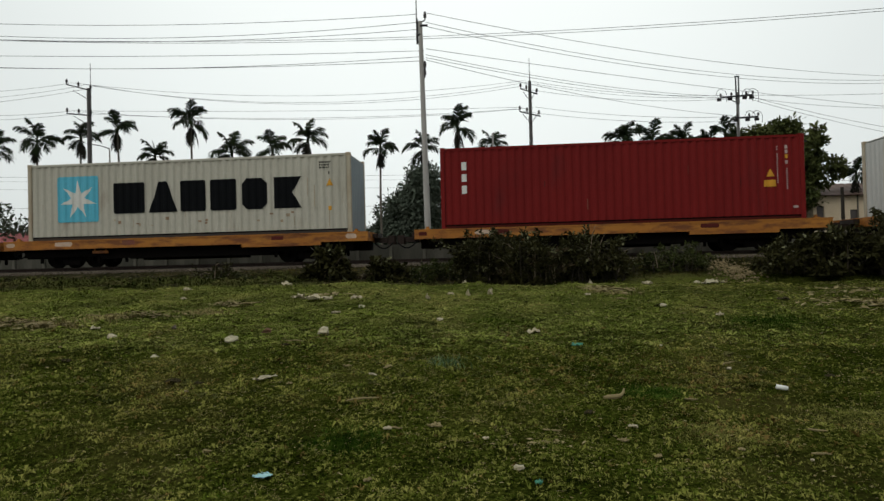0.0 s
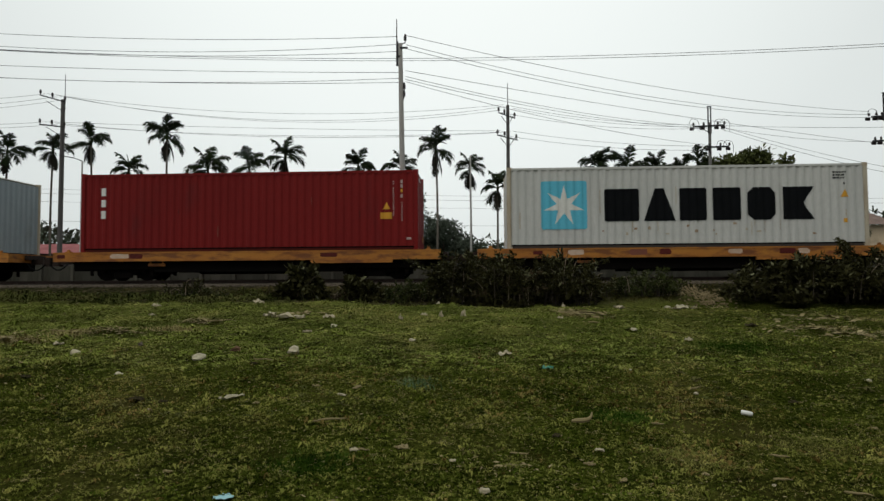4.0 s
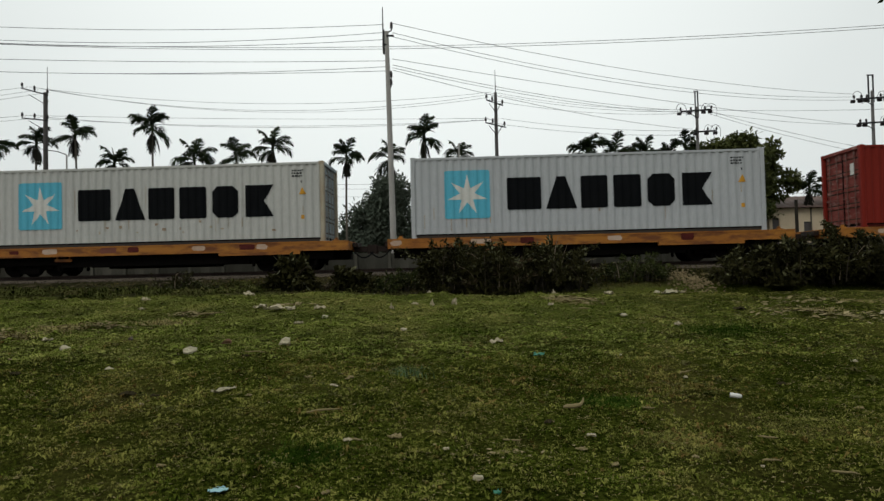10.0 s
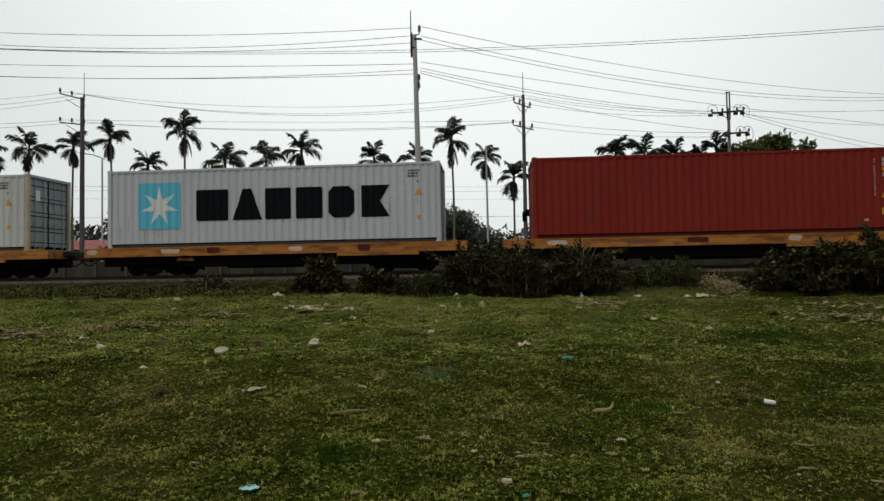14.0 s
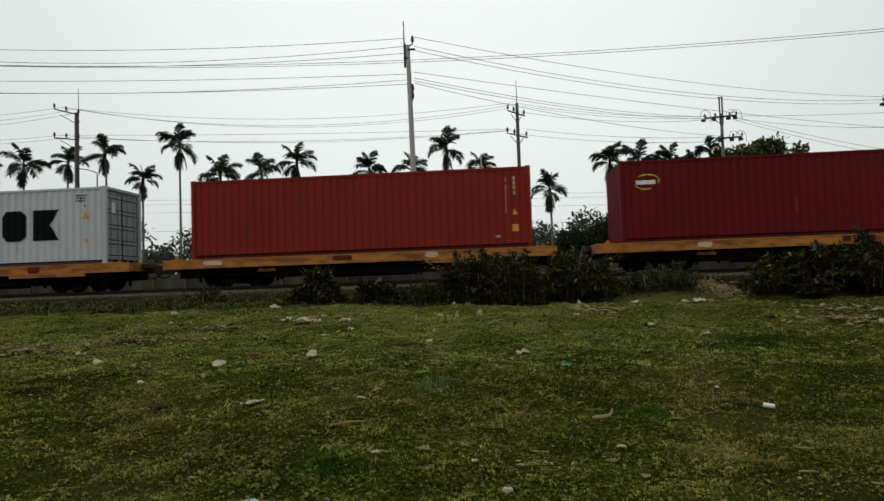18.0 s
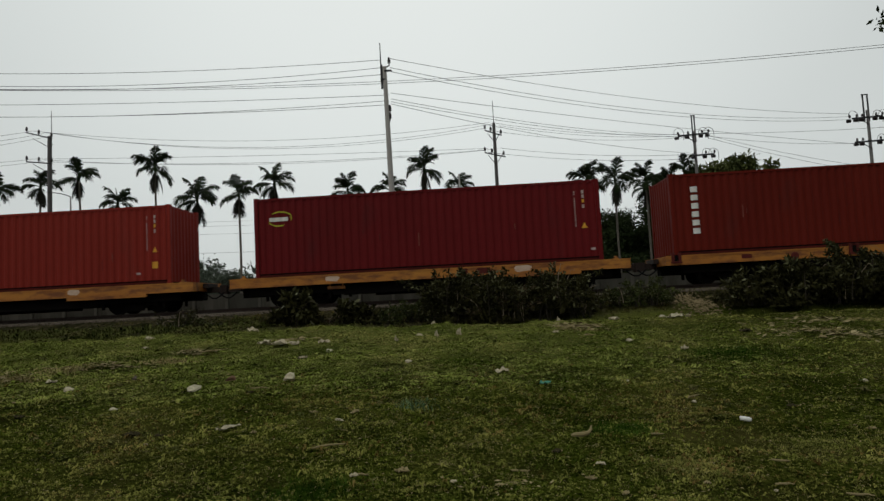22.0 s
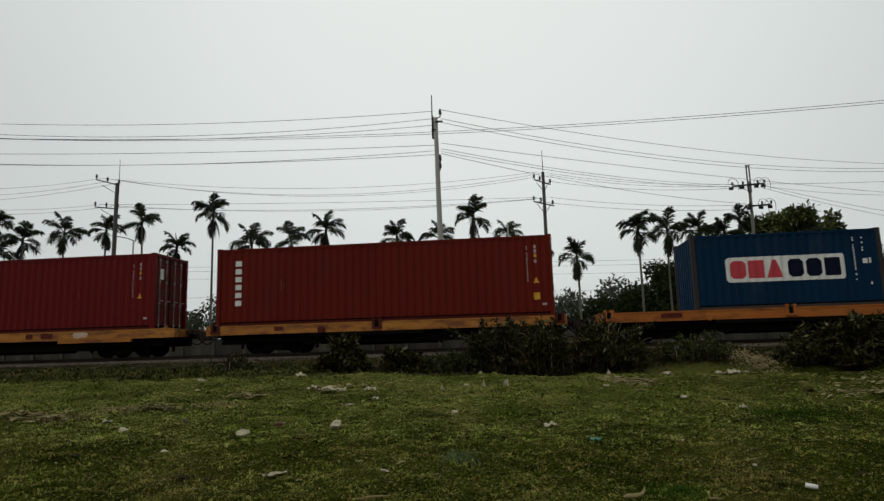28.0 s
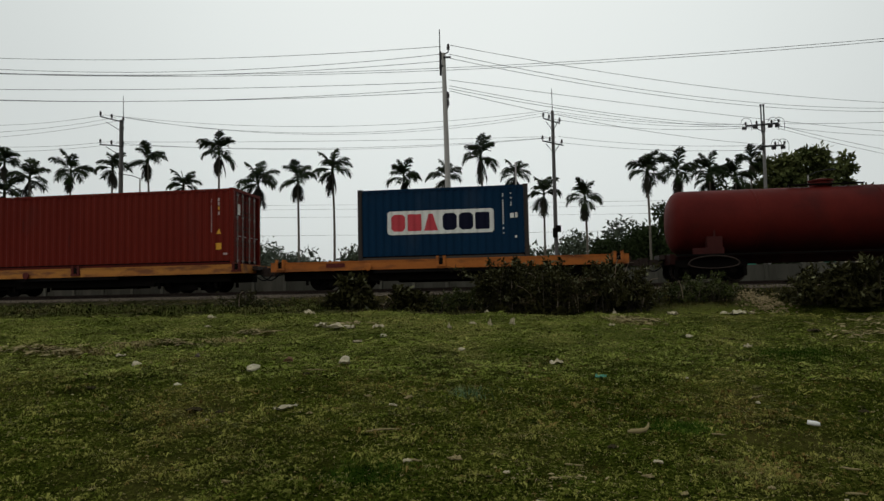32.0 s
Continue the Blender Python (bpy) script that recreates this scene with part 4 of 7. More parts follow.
def paint_blot(x, w, h, y, z, rounding, material):
    """A thin round-cornered patch of paint with a slightly uneven edge, facing -y."""
    rr = random.Random(int(x * 50))
    r = rounding * min(w, h)
    rim = []
    for cx, cz, a0 in ((x + w - r, z + h / 2 - r, 0), (x + r, z + h / 2 - r, 90), (x + r, z - h / 2 + r, 180), (x + w - r, z - h / 2 + r, 270)):
        for k in range(5):
            a = radians(a0 + 22.5 * k)
            q = rr.uniform(0.72, 1.16)
            rim.append((cx + r * q * math.cos(a), cz + r * q * math.sin(a)))
    n = len(rim)
    b = Build().add([(px, yy, pz) for yy in (y, y + 0.005) for px, pz in rim], [tuple(range(n)), tuple(range(2 * n - 1, n - 1, -1))] + [(i, n + i, n + (i + 1) % n, (i + 1) % n) for i in range(n)])
    return b.mesh("paint_patch", material)


def flat_wagon(length, style, label, patches=(), paint=None, lug=None, pockets=(), wheel_x=0.0):
    """A yellow container flat wagon; origin at its near left end at rail height, the side sill 5 cm proud of the load."""
    top = tagged(new("flat_wagon"), label, "railway wagon", "wagons of the train")
    paint = paint or YELLOW
    z0, z1 = 0.66, 1.0
    y0, y1 = -0.06, 2.50
    for s in (0, 1):
        b = Build()
        ya, yb = (y0, y0 + 0.14) if s == 0 else (y1 - 0.14, y1)
        b.box(0.0, length, ya, yb, z0 + 0.02, z1, 0.01)
        b.box(0.0, length, ya - 0.015 if s == 0 else yb, ya if s == 0 else yb + 0.015, z1 - 0.035, z1 + 0.012)
        part("side_sill", b.mesh("side_sill", paint), top)
        skirt = Build()
        if style == "long":
            skirt.box(length - 4.6, length - 1.7, ya + 0.004, yb - 0.004, z0 - 0.09, z0 + 0.03, 0.01)
        else:
            skirt.box(length * 0.30, length * 0.62, ya + 0.02, yb - 0.02, z0 - 0.10, z0 + 0.03, 0.01)
        part("sill_plate", skirt.mesh("sill_plate", paint if style == "long" else DARKFRAME), top)
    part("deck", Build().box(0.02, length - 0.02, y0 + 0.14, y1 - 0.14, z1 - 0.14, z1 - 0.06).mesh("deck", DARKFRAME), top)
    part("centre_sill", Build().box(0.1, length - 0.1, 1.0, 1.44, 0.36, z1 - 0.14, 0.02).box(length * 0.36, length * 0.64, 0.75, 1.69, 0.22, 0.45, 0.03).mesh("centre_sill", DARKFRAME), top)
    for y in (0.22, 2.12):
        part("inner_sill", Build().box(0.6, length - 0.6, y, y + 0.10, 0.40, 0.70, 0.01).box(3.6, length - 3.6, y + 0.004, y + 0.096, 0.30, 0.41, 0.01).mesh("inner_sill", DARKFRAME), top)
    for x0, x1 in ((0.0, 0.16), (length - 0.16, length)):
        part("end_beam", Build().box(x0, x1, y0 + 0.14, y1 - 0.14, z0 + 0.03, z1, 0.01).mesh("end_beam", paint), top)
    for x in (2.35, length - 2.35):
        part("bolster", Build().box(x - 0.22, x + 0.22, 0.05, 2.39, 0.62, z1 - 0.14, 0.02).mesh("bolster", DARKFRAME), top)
    running_gear(top, (2.35, length - 2.35))
    coupling(top, 0.0, -1)
    coupling(top, length, 1)
    for x in (0.35, length - 0.55):
        part("twistlock", Build().box(x, x + 0.2, 0.05, 0.25, z1, z1 + 0.05, 0.02).box(x + 0.05, x + 0.15, 0.1, 0.2, z1 + 0.05, z1 + 0.12, 0.02).mesh("twistlock", paint), top)
    part("brake_rod", Build().tube([(3.4, 0.5, 0.42), (length - 3.4, 0.5, 0.42)], 0.02, 6).mesh("brake_rod", DARKFRAME), top)
    if style == "long":
        part("hanging_plate", Build().box(length * 0.245, length * 0.29, 0.10, 0.14, 0.50, 0.60, 0.008).box(length * 0.25, length * 0.253, 0.11, 0.13, 0.58, 0.70).box(length * 0.282, length * 0.285, 0.11, 0.13, 0.58, 0.70).mesh("hanging_plate", paint), top, "small yellow plate hung under the sill")
    for x in (length * 0.30, length * 0.66):
        part("underframe_stay", Build().tube([(x, 0.1, 0.70), (x + 0.12, 0.5, 0.28)], 0.025, 6).box(x - 0.05, x + 0.05, 0.30, 0.40, 0.20, 0.70).mesh("underframe_stay", DARKFRAME), top)
    part("brake_cylinder", Build().lathe([(0.16, length * 0.44), (0.18, length * 0.45), (0.18, length * 0.50), (0.10, length * 0.52)], 14, "x", (0, 0.6, 0.44)).mesh("brake_cylinder", DARKFRAME), top)
    if style == "short":
        for x in pockets:
            b = Build()
            for e in (-0.17, 0.07):
                b.box(x + e, x + e + 0.10, y0 - 0.05, y0 + 0.05, z0 + 0.10, z1 + 0.11, 0.015)
            b.box(x - 0.19, x + 0.19, y0 - 0.055, y0 + 0.02, z0 + 0.08, z0 + 0.14, 0.01)
            pocket = part("stake_pocket", b.mesh("stake_pocket", lug or BRICKRED), top, "pair of steel lugs of a stake pocket")
            part("pocket_core", Build().box(x - 0.07, x + 0.07, y0 - 0.03, y0 + 0.02, z0 + 0.15, z1 + 0.03, 0.01).mesh("pocket_core", DARKFRAME), pocket, "dark slot of the pocket")
        part("handwheel", Build().lathe([(0.11, y0 - 0.09), (0.13, y0 - 0.08), (0.13, y0 - 0.05), (0.11, y0 - 0.04)], 18, "y", (wheel_x, 0, z0 + 0.12)).mesh("handwheel", paint if lug else BRICKRED), top, "rusty brake handwheel")
    for x, w, h, m in patches:
        part("paint_patch", paint_blot(x, w, h, y0 - 0.006, z0 + 0.20, 0.5 if m in (FADED, WHITE) else 0.28, m), top, "faded painted patch")
    return top


def tank_wagon():
    """A red oxide tank wagon; origin at its near left end at rail height."""
    top = tagged(new("tank_wagon"), "dull red oxide cylindrical tank wagon on black bogies", "railway wagon", "wagons of the train")
    r, zc, x0, x1 = 1.12, 2.08, 0.22, 10.6
    prof = [(0.02, x0 - 0.04), (0.45, x0 - 0.02), (0.80, x0 + 0.05), (1.0, x0 + 0.16), (1.09, x0 + 0.28), (r, x0 + 0.42), (r, x1 - 0.42), (1.09, x1 - 0.28), (1.0, x1 - 0.16), (0.8, x1 - 0.05), (0.45, x1 + 0.02), (0.02, x1 + 0.04)]
    part("barrel", Build().lathe(prof, 48, "x", (0, 1.22, zc)).mesh("barrel", TANK, True), top)
    for x in (2.9, 6.9):
        part("barrel_band", Build().lathe([(r + 0.002, x), (r + 0.012, x + 0.01), (r + 0.012, x + 0.07), (r + 0.002, x + 0.08)], 48, "x", (0, 1.22, zc)).mesh("barrel_band", TANK, True), top)
    part("dome", Build().lathe([(0.36, zc + r - 0.10), (0.36, zc + r + 0.16), (0.40, zc + r + 0.17), (0.40, zc + r + 0.22), (0.1, zc + r + 0.28)], 24, "z", (5.4, 1.22, 0)).mesh("dome", TANK), top, "filling dome with a bolted lid")
    part("walkway", Build().box(4.2, 6.6, 0.78, 0.95, zc + r + 0.02, zc + r + 0.06).mesh("walkway", DARKFRAME), top)
    fr = Build()
    for y in (0.45, 1.85):
        fr.box(0.0, 10.85, y, y + 0.14, 0.62, 0.92, 0.01)
    fr.box(0.0, 0.16, 0.0, 2.44, 0.60, 0.95, 0.01)
    fr.box(10.69, 10.85, 0.0, 2.44, 0.60, 0.95, 0.01)
    part("underframe", fr.mesh("underframe", TANKFRAME), top, "very dark red underframe")
    part("running_board", Build().box(0.3, 10.5, 0.02, 0.40, 0.88, 0.93).mesh("running_board", DARKFRAME), top)
    for x in (1.25, 8.75):
        b = Build().box(x - 0.45, x + 0.55, 0.16, 0.30, 0.93, 1.14, 0.01).box(x + 0.0, x + 0.50, 0.16, 0.42, 1.14, 1.52, 0.01).box(x + 0.22, x + 0.28, 0.16, 0.3, 1.52, 1.82)
        part("saddle", b.mesh("saddle", SADDLE), top, "stepped saddle bracket")
    for xx in (1.36, 8.76):
        for dx in (-0.88, 0.88):
            ring = [(xx + dx + (RADIUS - 0.03) * math.cos(radians(q)), 0.565, RADIUS + (RADIUS - 0.03) * math.sin(radians(q))) for q in range(0, 361, 15)]
            part("tyre_rim", Build().tube(ring, 0.018, 5, caps=False).mesh("tyre_rim", ARCHBAR), top, "worn rim of the wheel")
    arch = [(0.82 * math.cos(radians(a)), 0.60 + 0.26 * math.sin(radians(a))) for a in range(0, 181, 20)]
    for xx in (1.40, 8.80):
        part("bogie_arch", Build().tube([(xx + x, -0.02, z) for x, z in arch], 0.028, 6).tube([(xx + x, -0.02, 0.60 - 0.62 * (z - 0.60)) for x, z in arch], 0.025, 6).mesh("bogie_arch", ARCHBAR), top, "rusty arch bar of the bogie")
    running_gear(top, (1.36, 8.76), 0.88)
    coupling(top, 0.0, -1)
    coupling(top, 10.85, 1)
    return top


TRAIN = []  # (thing, place along the train, set back, height)
BASE = RAIL_Z + 0.95
wl_long = "long ochre-yellow container flat wagon with faded paint patches"
wl_short = "ochre-yellow flat wagon with dark stake pockets along its sill"
spots = [[(2.0, 0.7, 0.16, FADED), (4.6, 0.5, 0.16, PINK), (10.2, 0.45, 0.14, BRICKRED), (0.1, 0.35, 0.15, FADED), (12.9, 0.4, 0.18, FADED)],
         [(2.1, 0.7, 0.17, FADED), (2.8, 0.5, 0.18, BRICKRED), (0.15, 0.3, 0.14, BRICKRED), (9.7, 0.6, 0.15, BRICKRED)],
         [(1.9, 0.35, 0.13, BRICKRED), (3.1, 0.55, 0.2, FADED), (5.2, 0.6, 0.2, PINK), (6.2, 0.4, 0.2, BRICKRED), (8.5, 0.5, 0.16, FADED), (10.2, 0.55, 0.2, BRICKRED), (10.8, 0.4, 0.2, FADED)],
         [(0.1, 0.4, 0.18, FADED), (2.9, 0.7, 0.2, FADED), (4.6, 0.5, 0.2, BRICKRED), (7.6, 0.5, 0.16, FADED), (10.1, 0.45, 0.25, BRICKRED)],
         [(1.5, 0.7, 0.17, FADED), (6.2, 0.7, 0.18, BRICKRED), (4.2, 0.9, 0.12, PINK), (9.5, 0.45, 0.2, FADED)],
         [(3.4, 0.5, 0.2, FADED), (8.7, 0.5, 0.22, BRICKRED), (10.0, 0.6, 0.22, FADED), (8.1, 0.3, 0.2, BRICKRED)]]
for a, ln, sp in ((-30.9, 14.0, spots[3]), (-16.45, 13.7, spots[0]), (-1.10, 13.95, spots[1]), (14.12, 14.05, spots[2]), (29.55, 13.95, spots[3]), (44.75, 14.05, spots[4]), (60.10, 14.0, spots[5])):
    TRAIN.append((flat_wagon(ln, "long", wl_long, sp), a, 0.0, RAIL_Z))
TRAIN.append((flat_wagon(12.9, "short", wl_short, [(2.55, 0.35, 0.15, BRICKRED)], pockets=(0.35, 6.3, 12.65), wheel_x=4.3), 75.30, 0.0, RAIL_Z))
TRAIN.append((flat_wagon(12.6, "short", wl_short, [(2.05, 0.7, 0.16, BRICKRED)], ORANGESILL, ORANGESILL, (0.35, 6.2, 12.25), 3.6), 89.25, 0.0, RAIL_Z))
TRAIN.append((tank_wagon(), 103.2, 0.0, RAIL_Z))
TRAIN.append((grey_container(CREAM, BLUEGREY, OLDCREAM, "long dirty pale grey container with a light blue star panel", "left", 4), -15.52, 0.0, BASE))
TRAIN.append((red_container(REDBOX, "long dark red freight container with three white letters", "three", "left", "tex"), -0.14, 0.0, BASE))
TRAIN.append((grey_container(GREY, BLUEGREY, OLDCREAM, "long pale grey container with rusty posts and blue star panel", "right", 7), 15.15, 0.0, BASE))
TRAIN.append((grey_container(COOLGREY, BLUEGREY, COOLGREY, "long clean light grey freight container with a light blue star panel", "right", 0), 30.40, 0.0, BASE))
TRAIN.append((red_container(ORANGEBOX, "long faded orange-red freight container without a name", "none", "left"), 45.80, 0.0, BASE))
TRAIN.append((red_container(MAROON, "long maroon freight container with a small lime green swoosh", "swoosh", "right", False), 61.02, 0.0, BASE))
TRAIN.append((red_container(BROWNBOX, "long brown-red freight container with white letters set upright", "six", "right"), 75.62, 0.0, BASE))
TRAIN.append((blue_container(), 92.47, 0.0, BASE))


# ---- poles and power lines ----
def insulator(b, x, y, z, h=0.42, r=0.10):
    b.lathe([(0.025, z), (0.03, z + h * 0.25), (r, z + h * 0.3), (r * 0.7, z + h * 0.5), (r, z + h * 0.55), (r * 0.65, z + h * 0.78), (r * 0.8, z + h * 0.82), (0.03, z + h)], 8, "z", (x, y, 0))


def pole(x, y, top_x, top_z, r0, r1, material, label, spike=0.0, spike_x=0.0):
    p = tagged(new("utility_pole"), label, "utility pole", "utility poles")
    z0 = high(x, y) - 0.1
    p.matrix_world = pose(x, y, z0)
    h, dx = top_z - z0, top_x - x
    path = [(dx * k / 6, 0, h * k / 6) for k in range(7)]
    part("shaft", Build().tube(path, [r0 + (r1 - r0) * k / 6 for k in range(7)], 12).mesh("shaft", material), p)
    if spike:
        part("earth_spike", Build().tube([(dx + spike_x, 0, h - 0.9), (dx + spike_x, 0, h + spike)], [0.035, 0.022], 6).mesh("earth_spike", GALV), p, "thin lightning spike")
        part("clamp", Build().box(dx + min(spike_x, 0) - 0.04, dx + max(spike_x, 0) + 0.04, -0.1, 0.1, h - 0.7, h - 0.62).mesh("clamp", GALV), p)
    return p, h, dx


def arm_set(p, x, z, left, right, pins, slope=0.0, brace=True, hang=()):
    """A cross-arm with pin insulators, and hanging discs with jumper loops."""
    b = Build().tube([(x - left, -0.12, z + slope * left), (x + right, -0.12, z - slope * right)], 0.05, 6)
    if brace:
        for side, reach in ((-1, left), (1, right)):
            if reach > 0.3:
                b.tube([(x + side * reach * 0.7, -0.12, z), (x, -0.12, z - 0.75)], 0.025, 5)
    part("cross_arm", b.mesh("cross_arm", GALV), p, "steel cross-arm")
    for q in pins:
        c = Build()
        insulator(c, x + q, -0.12, z - slope * q + 0.03)
        part("insulator", c.mesh("insulator", INSUL), p)
    for q, side in hang:
        c = Build()
        for k in range(4):
            c.lathe([(0.03, q + side * (0.04 + 0.11 * k)), (0.11, q + side * (0.07 + 0.11 * k)), (0.11, q + side * (0.09 + 0.11 * k)), (0.03, q + side * (0.12 + 0.11 * k))], 8, "x", (x, -0.12, z - 0.14))
        part("disc_insulator", c.mesh("disc_insulator", INSUL), p)
    if hang:
        c = Build()
        for k in range(len(hang) // 2):
            q = (k - 0.5) * 0.7
            c.tube([(x + q + 0.55 * math.cos(radians(a)), -0.2 - 0.05 * k, z + 0.1 + 0.42 * math.sin(radians(a))) for a in range(0, 181, 20)], 0.014, 5)
        part("jumper", c.mesh("jumper", WIRE), p)


def strain_arm(p, x, z, left, right, slope, discs, loops):
    """A short cross-arm with paired strain insulators and drooping jumper loops over it."""
    part("cross_arm", Build().box(x - left, x + right, -0.16, -0.06, -0.06, 0.06).mesh("cross_arm", GALV), p, "steel cross-arm", m=pose(0, 0, z) @ pose(0, 0, 0, 0, 10 * slope, 0))
    part("brace", Build().tube([(x - left * 0.7, -0.12, z + 0.7 * left * slope * 0.17), (x, -0.12, z - 0.55)], 0.03, 5).mesh("brace", GALV), p)
    for q in discs:
        c = Build()
        for k in range(3):
            c.lathe([(0.03, 0.11 * k), (0.13, 0.03 + 0.11 * k), (0.13, 0.06 + 0.11 * k), (0.03, 0.1 + 0.11 * k)], 9, "x", (x + q - 0.16, -0.14, z - q * slope * 0.17 - 0.16))
        part("strain_insulator", c.mesh("strain_insulator", INSUL), p)
        c = Build()
        insulator(c, x + q + 0.12, -0.12, z + 0.02 - q * slope * 0.17, 0.30, 0.09)
        part("insulator", c.mesh("insulator", INSUL), p)
    for q in loops:
        c = Build().tube([(x + q + 0.42 * math.cos(radians(a)) * (1.0 if a < 90 else 0.8), -0.2, z + 0.08 + 0.42 * math.sin(radians(a)) - (0.35 if a == -20 else 0)) for a in range(-20, 181, 20)], 0.018, 5)
        part("jumper", c.mesh("jumper", WIRE), p, "drooping jumper cable")


p, h, dx = pole(-0.84, 31, -0.99, 13.18, 0.165, 0.10, POLE, "tall pale concrete utility pole with a lightning spike", 1.2, -0.17)
arm_set(p, dx, h - 0.25, 0.0, 0.36, (), brace=False)
for q, z in ((0.24, 0.05), (0.18, -2.35), (0.17, -2.72)):
    b = Build()
    insulator(b, dx + q, 0, h + z, 0.42, 0.085)
    b.tube([(dx, 0, h + z - 0.12), (dx + q, 0, h + z)], 0.03, 5)
    part("insulator", b.mesh("insulator", INSUL), p, "dark pin insulator")
part("bracket", Build().box(dx - 0.20, dx - 0.10, -0.05, 0.05, h - 1.1, h + 0.1).mesh("bracket", GALV), p)

p, h, dx = pole(6.66, 49, 6.70, 15.1, 0.17, 0.12, POLE_DARK, "grey utility pole with two tiers of cross-arms", 1.75, 0.0)
arm_set(p, dx, h - 0.85, 0.75, 0.55, (-0.72, -0.28, 0.5), 0.35)
arm_set(p, dx, h - 2.55, 0.85, 0.75, (-0.82, -0.28, 0.62), 0.25)
part("junction_box", Build().box(dx - 0.28, dx + 0.05, -0.3, -0.15, 4.3, 5.0, 0.03).mesh("junction_box", DARKFRAME), p)
part("junction_box", Build().box(dx - 0.05, dx + 0.34, -0.3, -0.15, 4.7, 5.2, 0.03).mesh("junction_box", DARKFRAME), p)

p, h, dx = pole(-27.62, 50, -27.58, 15.75, 0.19, 0.15, POLE_DARK, "dark grey utility pole with a one-sided cross-arm", 1.95, 0.14)
arm_set(p, dx, h - 0.15, 1.70, 0.25, (-1.66, -0.75, 0.2), 0.28)
arm_set(p, dx, h - 2.15, 1.70, 0.25, (-1.66, -0.75, 0.2), 0.12)

for x, y, tz, drop, gap in ((21.45, 47, 14.45, 0.0, 0.20), (34.32, 46, 15.25, 0.28, 0.36)):
    p, h, dx = pole(x, y, x + 0.1, tz - 1.15, 0.15, 0.10, POLE_MID, "grey concrete utility pole with strain insulators and jumper loops")
    h += 1.15
    for s in (0.10 - gap, 0.10):
        part("top_bracket", Build().box(dx + s - 0.03, dx + s + 0.03, -0.06, 0.06, h - 2.0, h, 0.005).mesh("top_bracket", GALV), p, "upright steel channel on the pole top")
    part("top_plate", Build().box(dx + 0.02 - gap, dx + 0.16, -0.06, 0.06, h + 0.002, h + 0.06, 0.005).mesh("top_plate", GALV), p)
    strain_arm(p, dx, h - 1.45 - drop, 1.30, 1.05, -0.34, (-1.60, -1.05, -0.62, 0.45, 0.95) if drop else (-1.40, -0.62, 0.45, 0.95), (-1.30, 0.60, 1.02))
    strain_arm(p, dx, h - 3.05 - 1.8 * drop, 1.25 if drop else 0.30, 1.35, -0.25, (-1.20, -0.75, 0.62, 1.28) if drop else (-0.25, 0.62, 1.28), (0.75, 1.25))
    if x < 30:
        part("cable_coil", Build().tube([(0.16 + 0.18 * math.cos(radians(a)), -0.24, 5.1 + 0.36 * math.sin(radians(a))) for a in range(0, 361, 24)], 0.035, 6).mesh("cable_coil", BLACK), p, "black cable coil hung on the pole")

for x, y, tz, reach in ((26.1, 50, 9.7, 1.5), (3.7, 48, 11.0, 0), (-25.0, 48, 10.6, -1.7), (24.60, 40, 5.5, 0)):
    p = tagged(new("thin_post"), "thin grey lamp post standing behind the track" if tz > 6 else "short dark wooden post", "post")
    z0 = high(x, y) - 0.05
    p.matrix_world = pose(x, y, z0)
    m = POLE if tz > 6 else DARKTWIG
    part("shaft", Build().tube([(0, 0, 0), (0, 0, (tz - z0) * 0.5), (0, 0, tz - z0)], [0.085, 0.07, 0.055] if tz > 6 else [0.12, 0.11, 0.095], 8).mesh("shaft", m), p)
    if reach:
        part("lamp_arm", Build().tube([(0, 0, tz - z0), (reach * 0.4, 0, tz - z0 + 0.25), (reach, 0, tz - z0 + 0.42)], 0.035, 6).mesh("lamp_arm", GALV), p)
        if reach > 0:
            part("lamp_head", Build().box(min(reach, reach * 1.35), max(reach, reach * 1.35), -0.12, 0.12, tz - z0 + 0.38, tz - z0 + 0.47, 0.03).mesh("lamp_head", GALV), p)


def wire(x0, y0, z0, x1, y1, z1, sag, r=0.013):
    n = 24
    mid = Vector(((x0 + x1) / 2, (y0 + y1) / 2, (z0 + z1) / 2))
    pts = [(x0 + (x1 - x0) * k / n - mid.x, y0 + (y1 - y0) * k / n - mid.y, z0 + (z1 - z0) * k / n - 4 * sag * (k / n) * (1 - k / n) - mid.z) for k in range(n + 1)]
    ob = new("power_line", Build().tube(pts, r, 5).mesh("power_line", WIRE))
    ob.location = mid
    tagged(ob, "thin dark overhead power cable sagging between poles", "cable", "overhead cables", "structure")


wire(-31.5, 34, 15.40, -1.1, 31, 13.53, 0.50)
wire(-31.5, 34, 14.93, -1.1, 31, 13.14, 0.74)
wire(-31.5, 34, 14.64, -1.1, 31, 12.79, 0.60)
wire(-31.5, 34, 13.46, -0.84, 31, 11.75, 0.23)
wire(-31.5, 34, 13.05, -0.84, 31, 11.47, 0.52)
wire(-31.5, 34, 12.90, -0.84, 31, 11.26, 0.34)
wire(-0.68, 31, 13.58, 33.05, 46, 13.86, 0.62)
wire(-0.69, 31, 13.12, 33.1, 46, 13.66, 0.95)
wire(-0.69, 31, 12.92, 33.75, 46, 13.45, 1)
wire(-0.73, 31, 11.84, 33.4, 46, 11.55, 0.20)
wire(-0.73, 31, 11.55, 20.45, 47, 13.06, 0.4)
wire(-0.74, 31, 11.41, 20.44, 47, 12.89, 0.4)
wire(-0.74, 31, 11.3, 21.15, 47, 11.62, 0.4)
wire(-32.55, 38, 15.77, 30.81, 28, 12.73, 1.23)
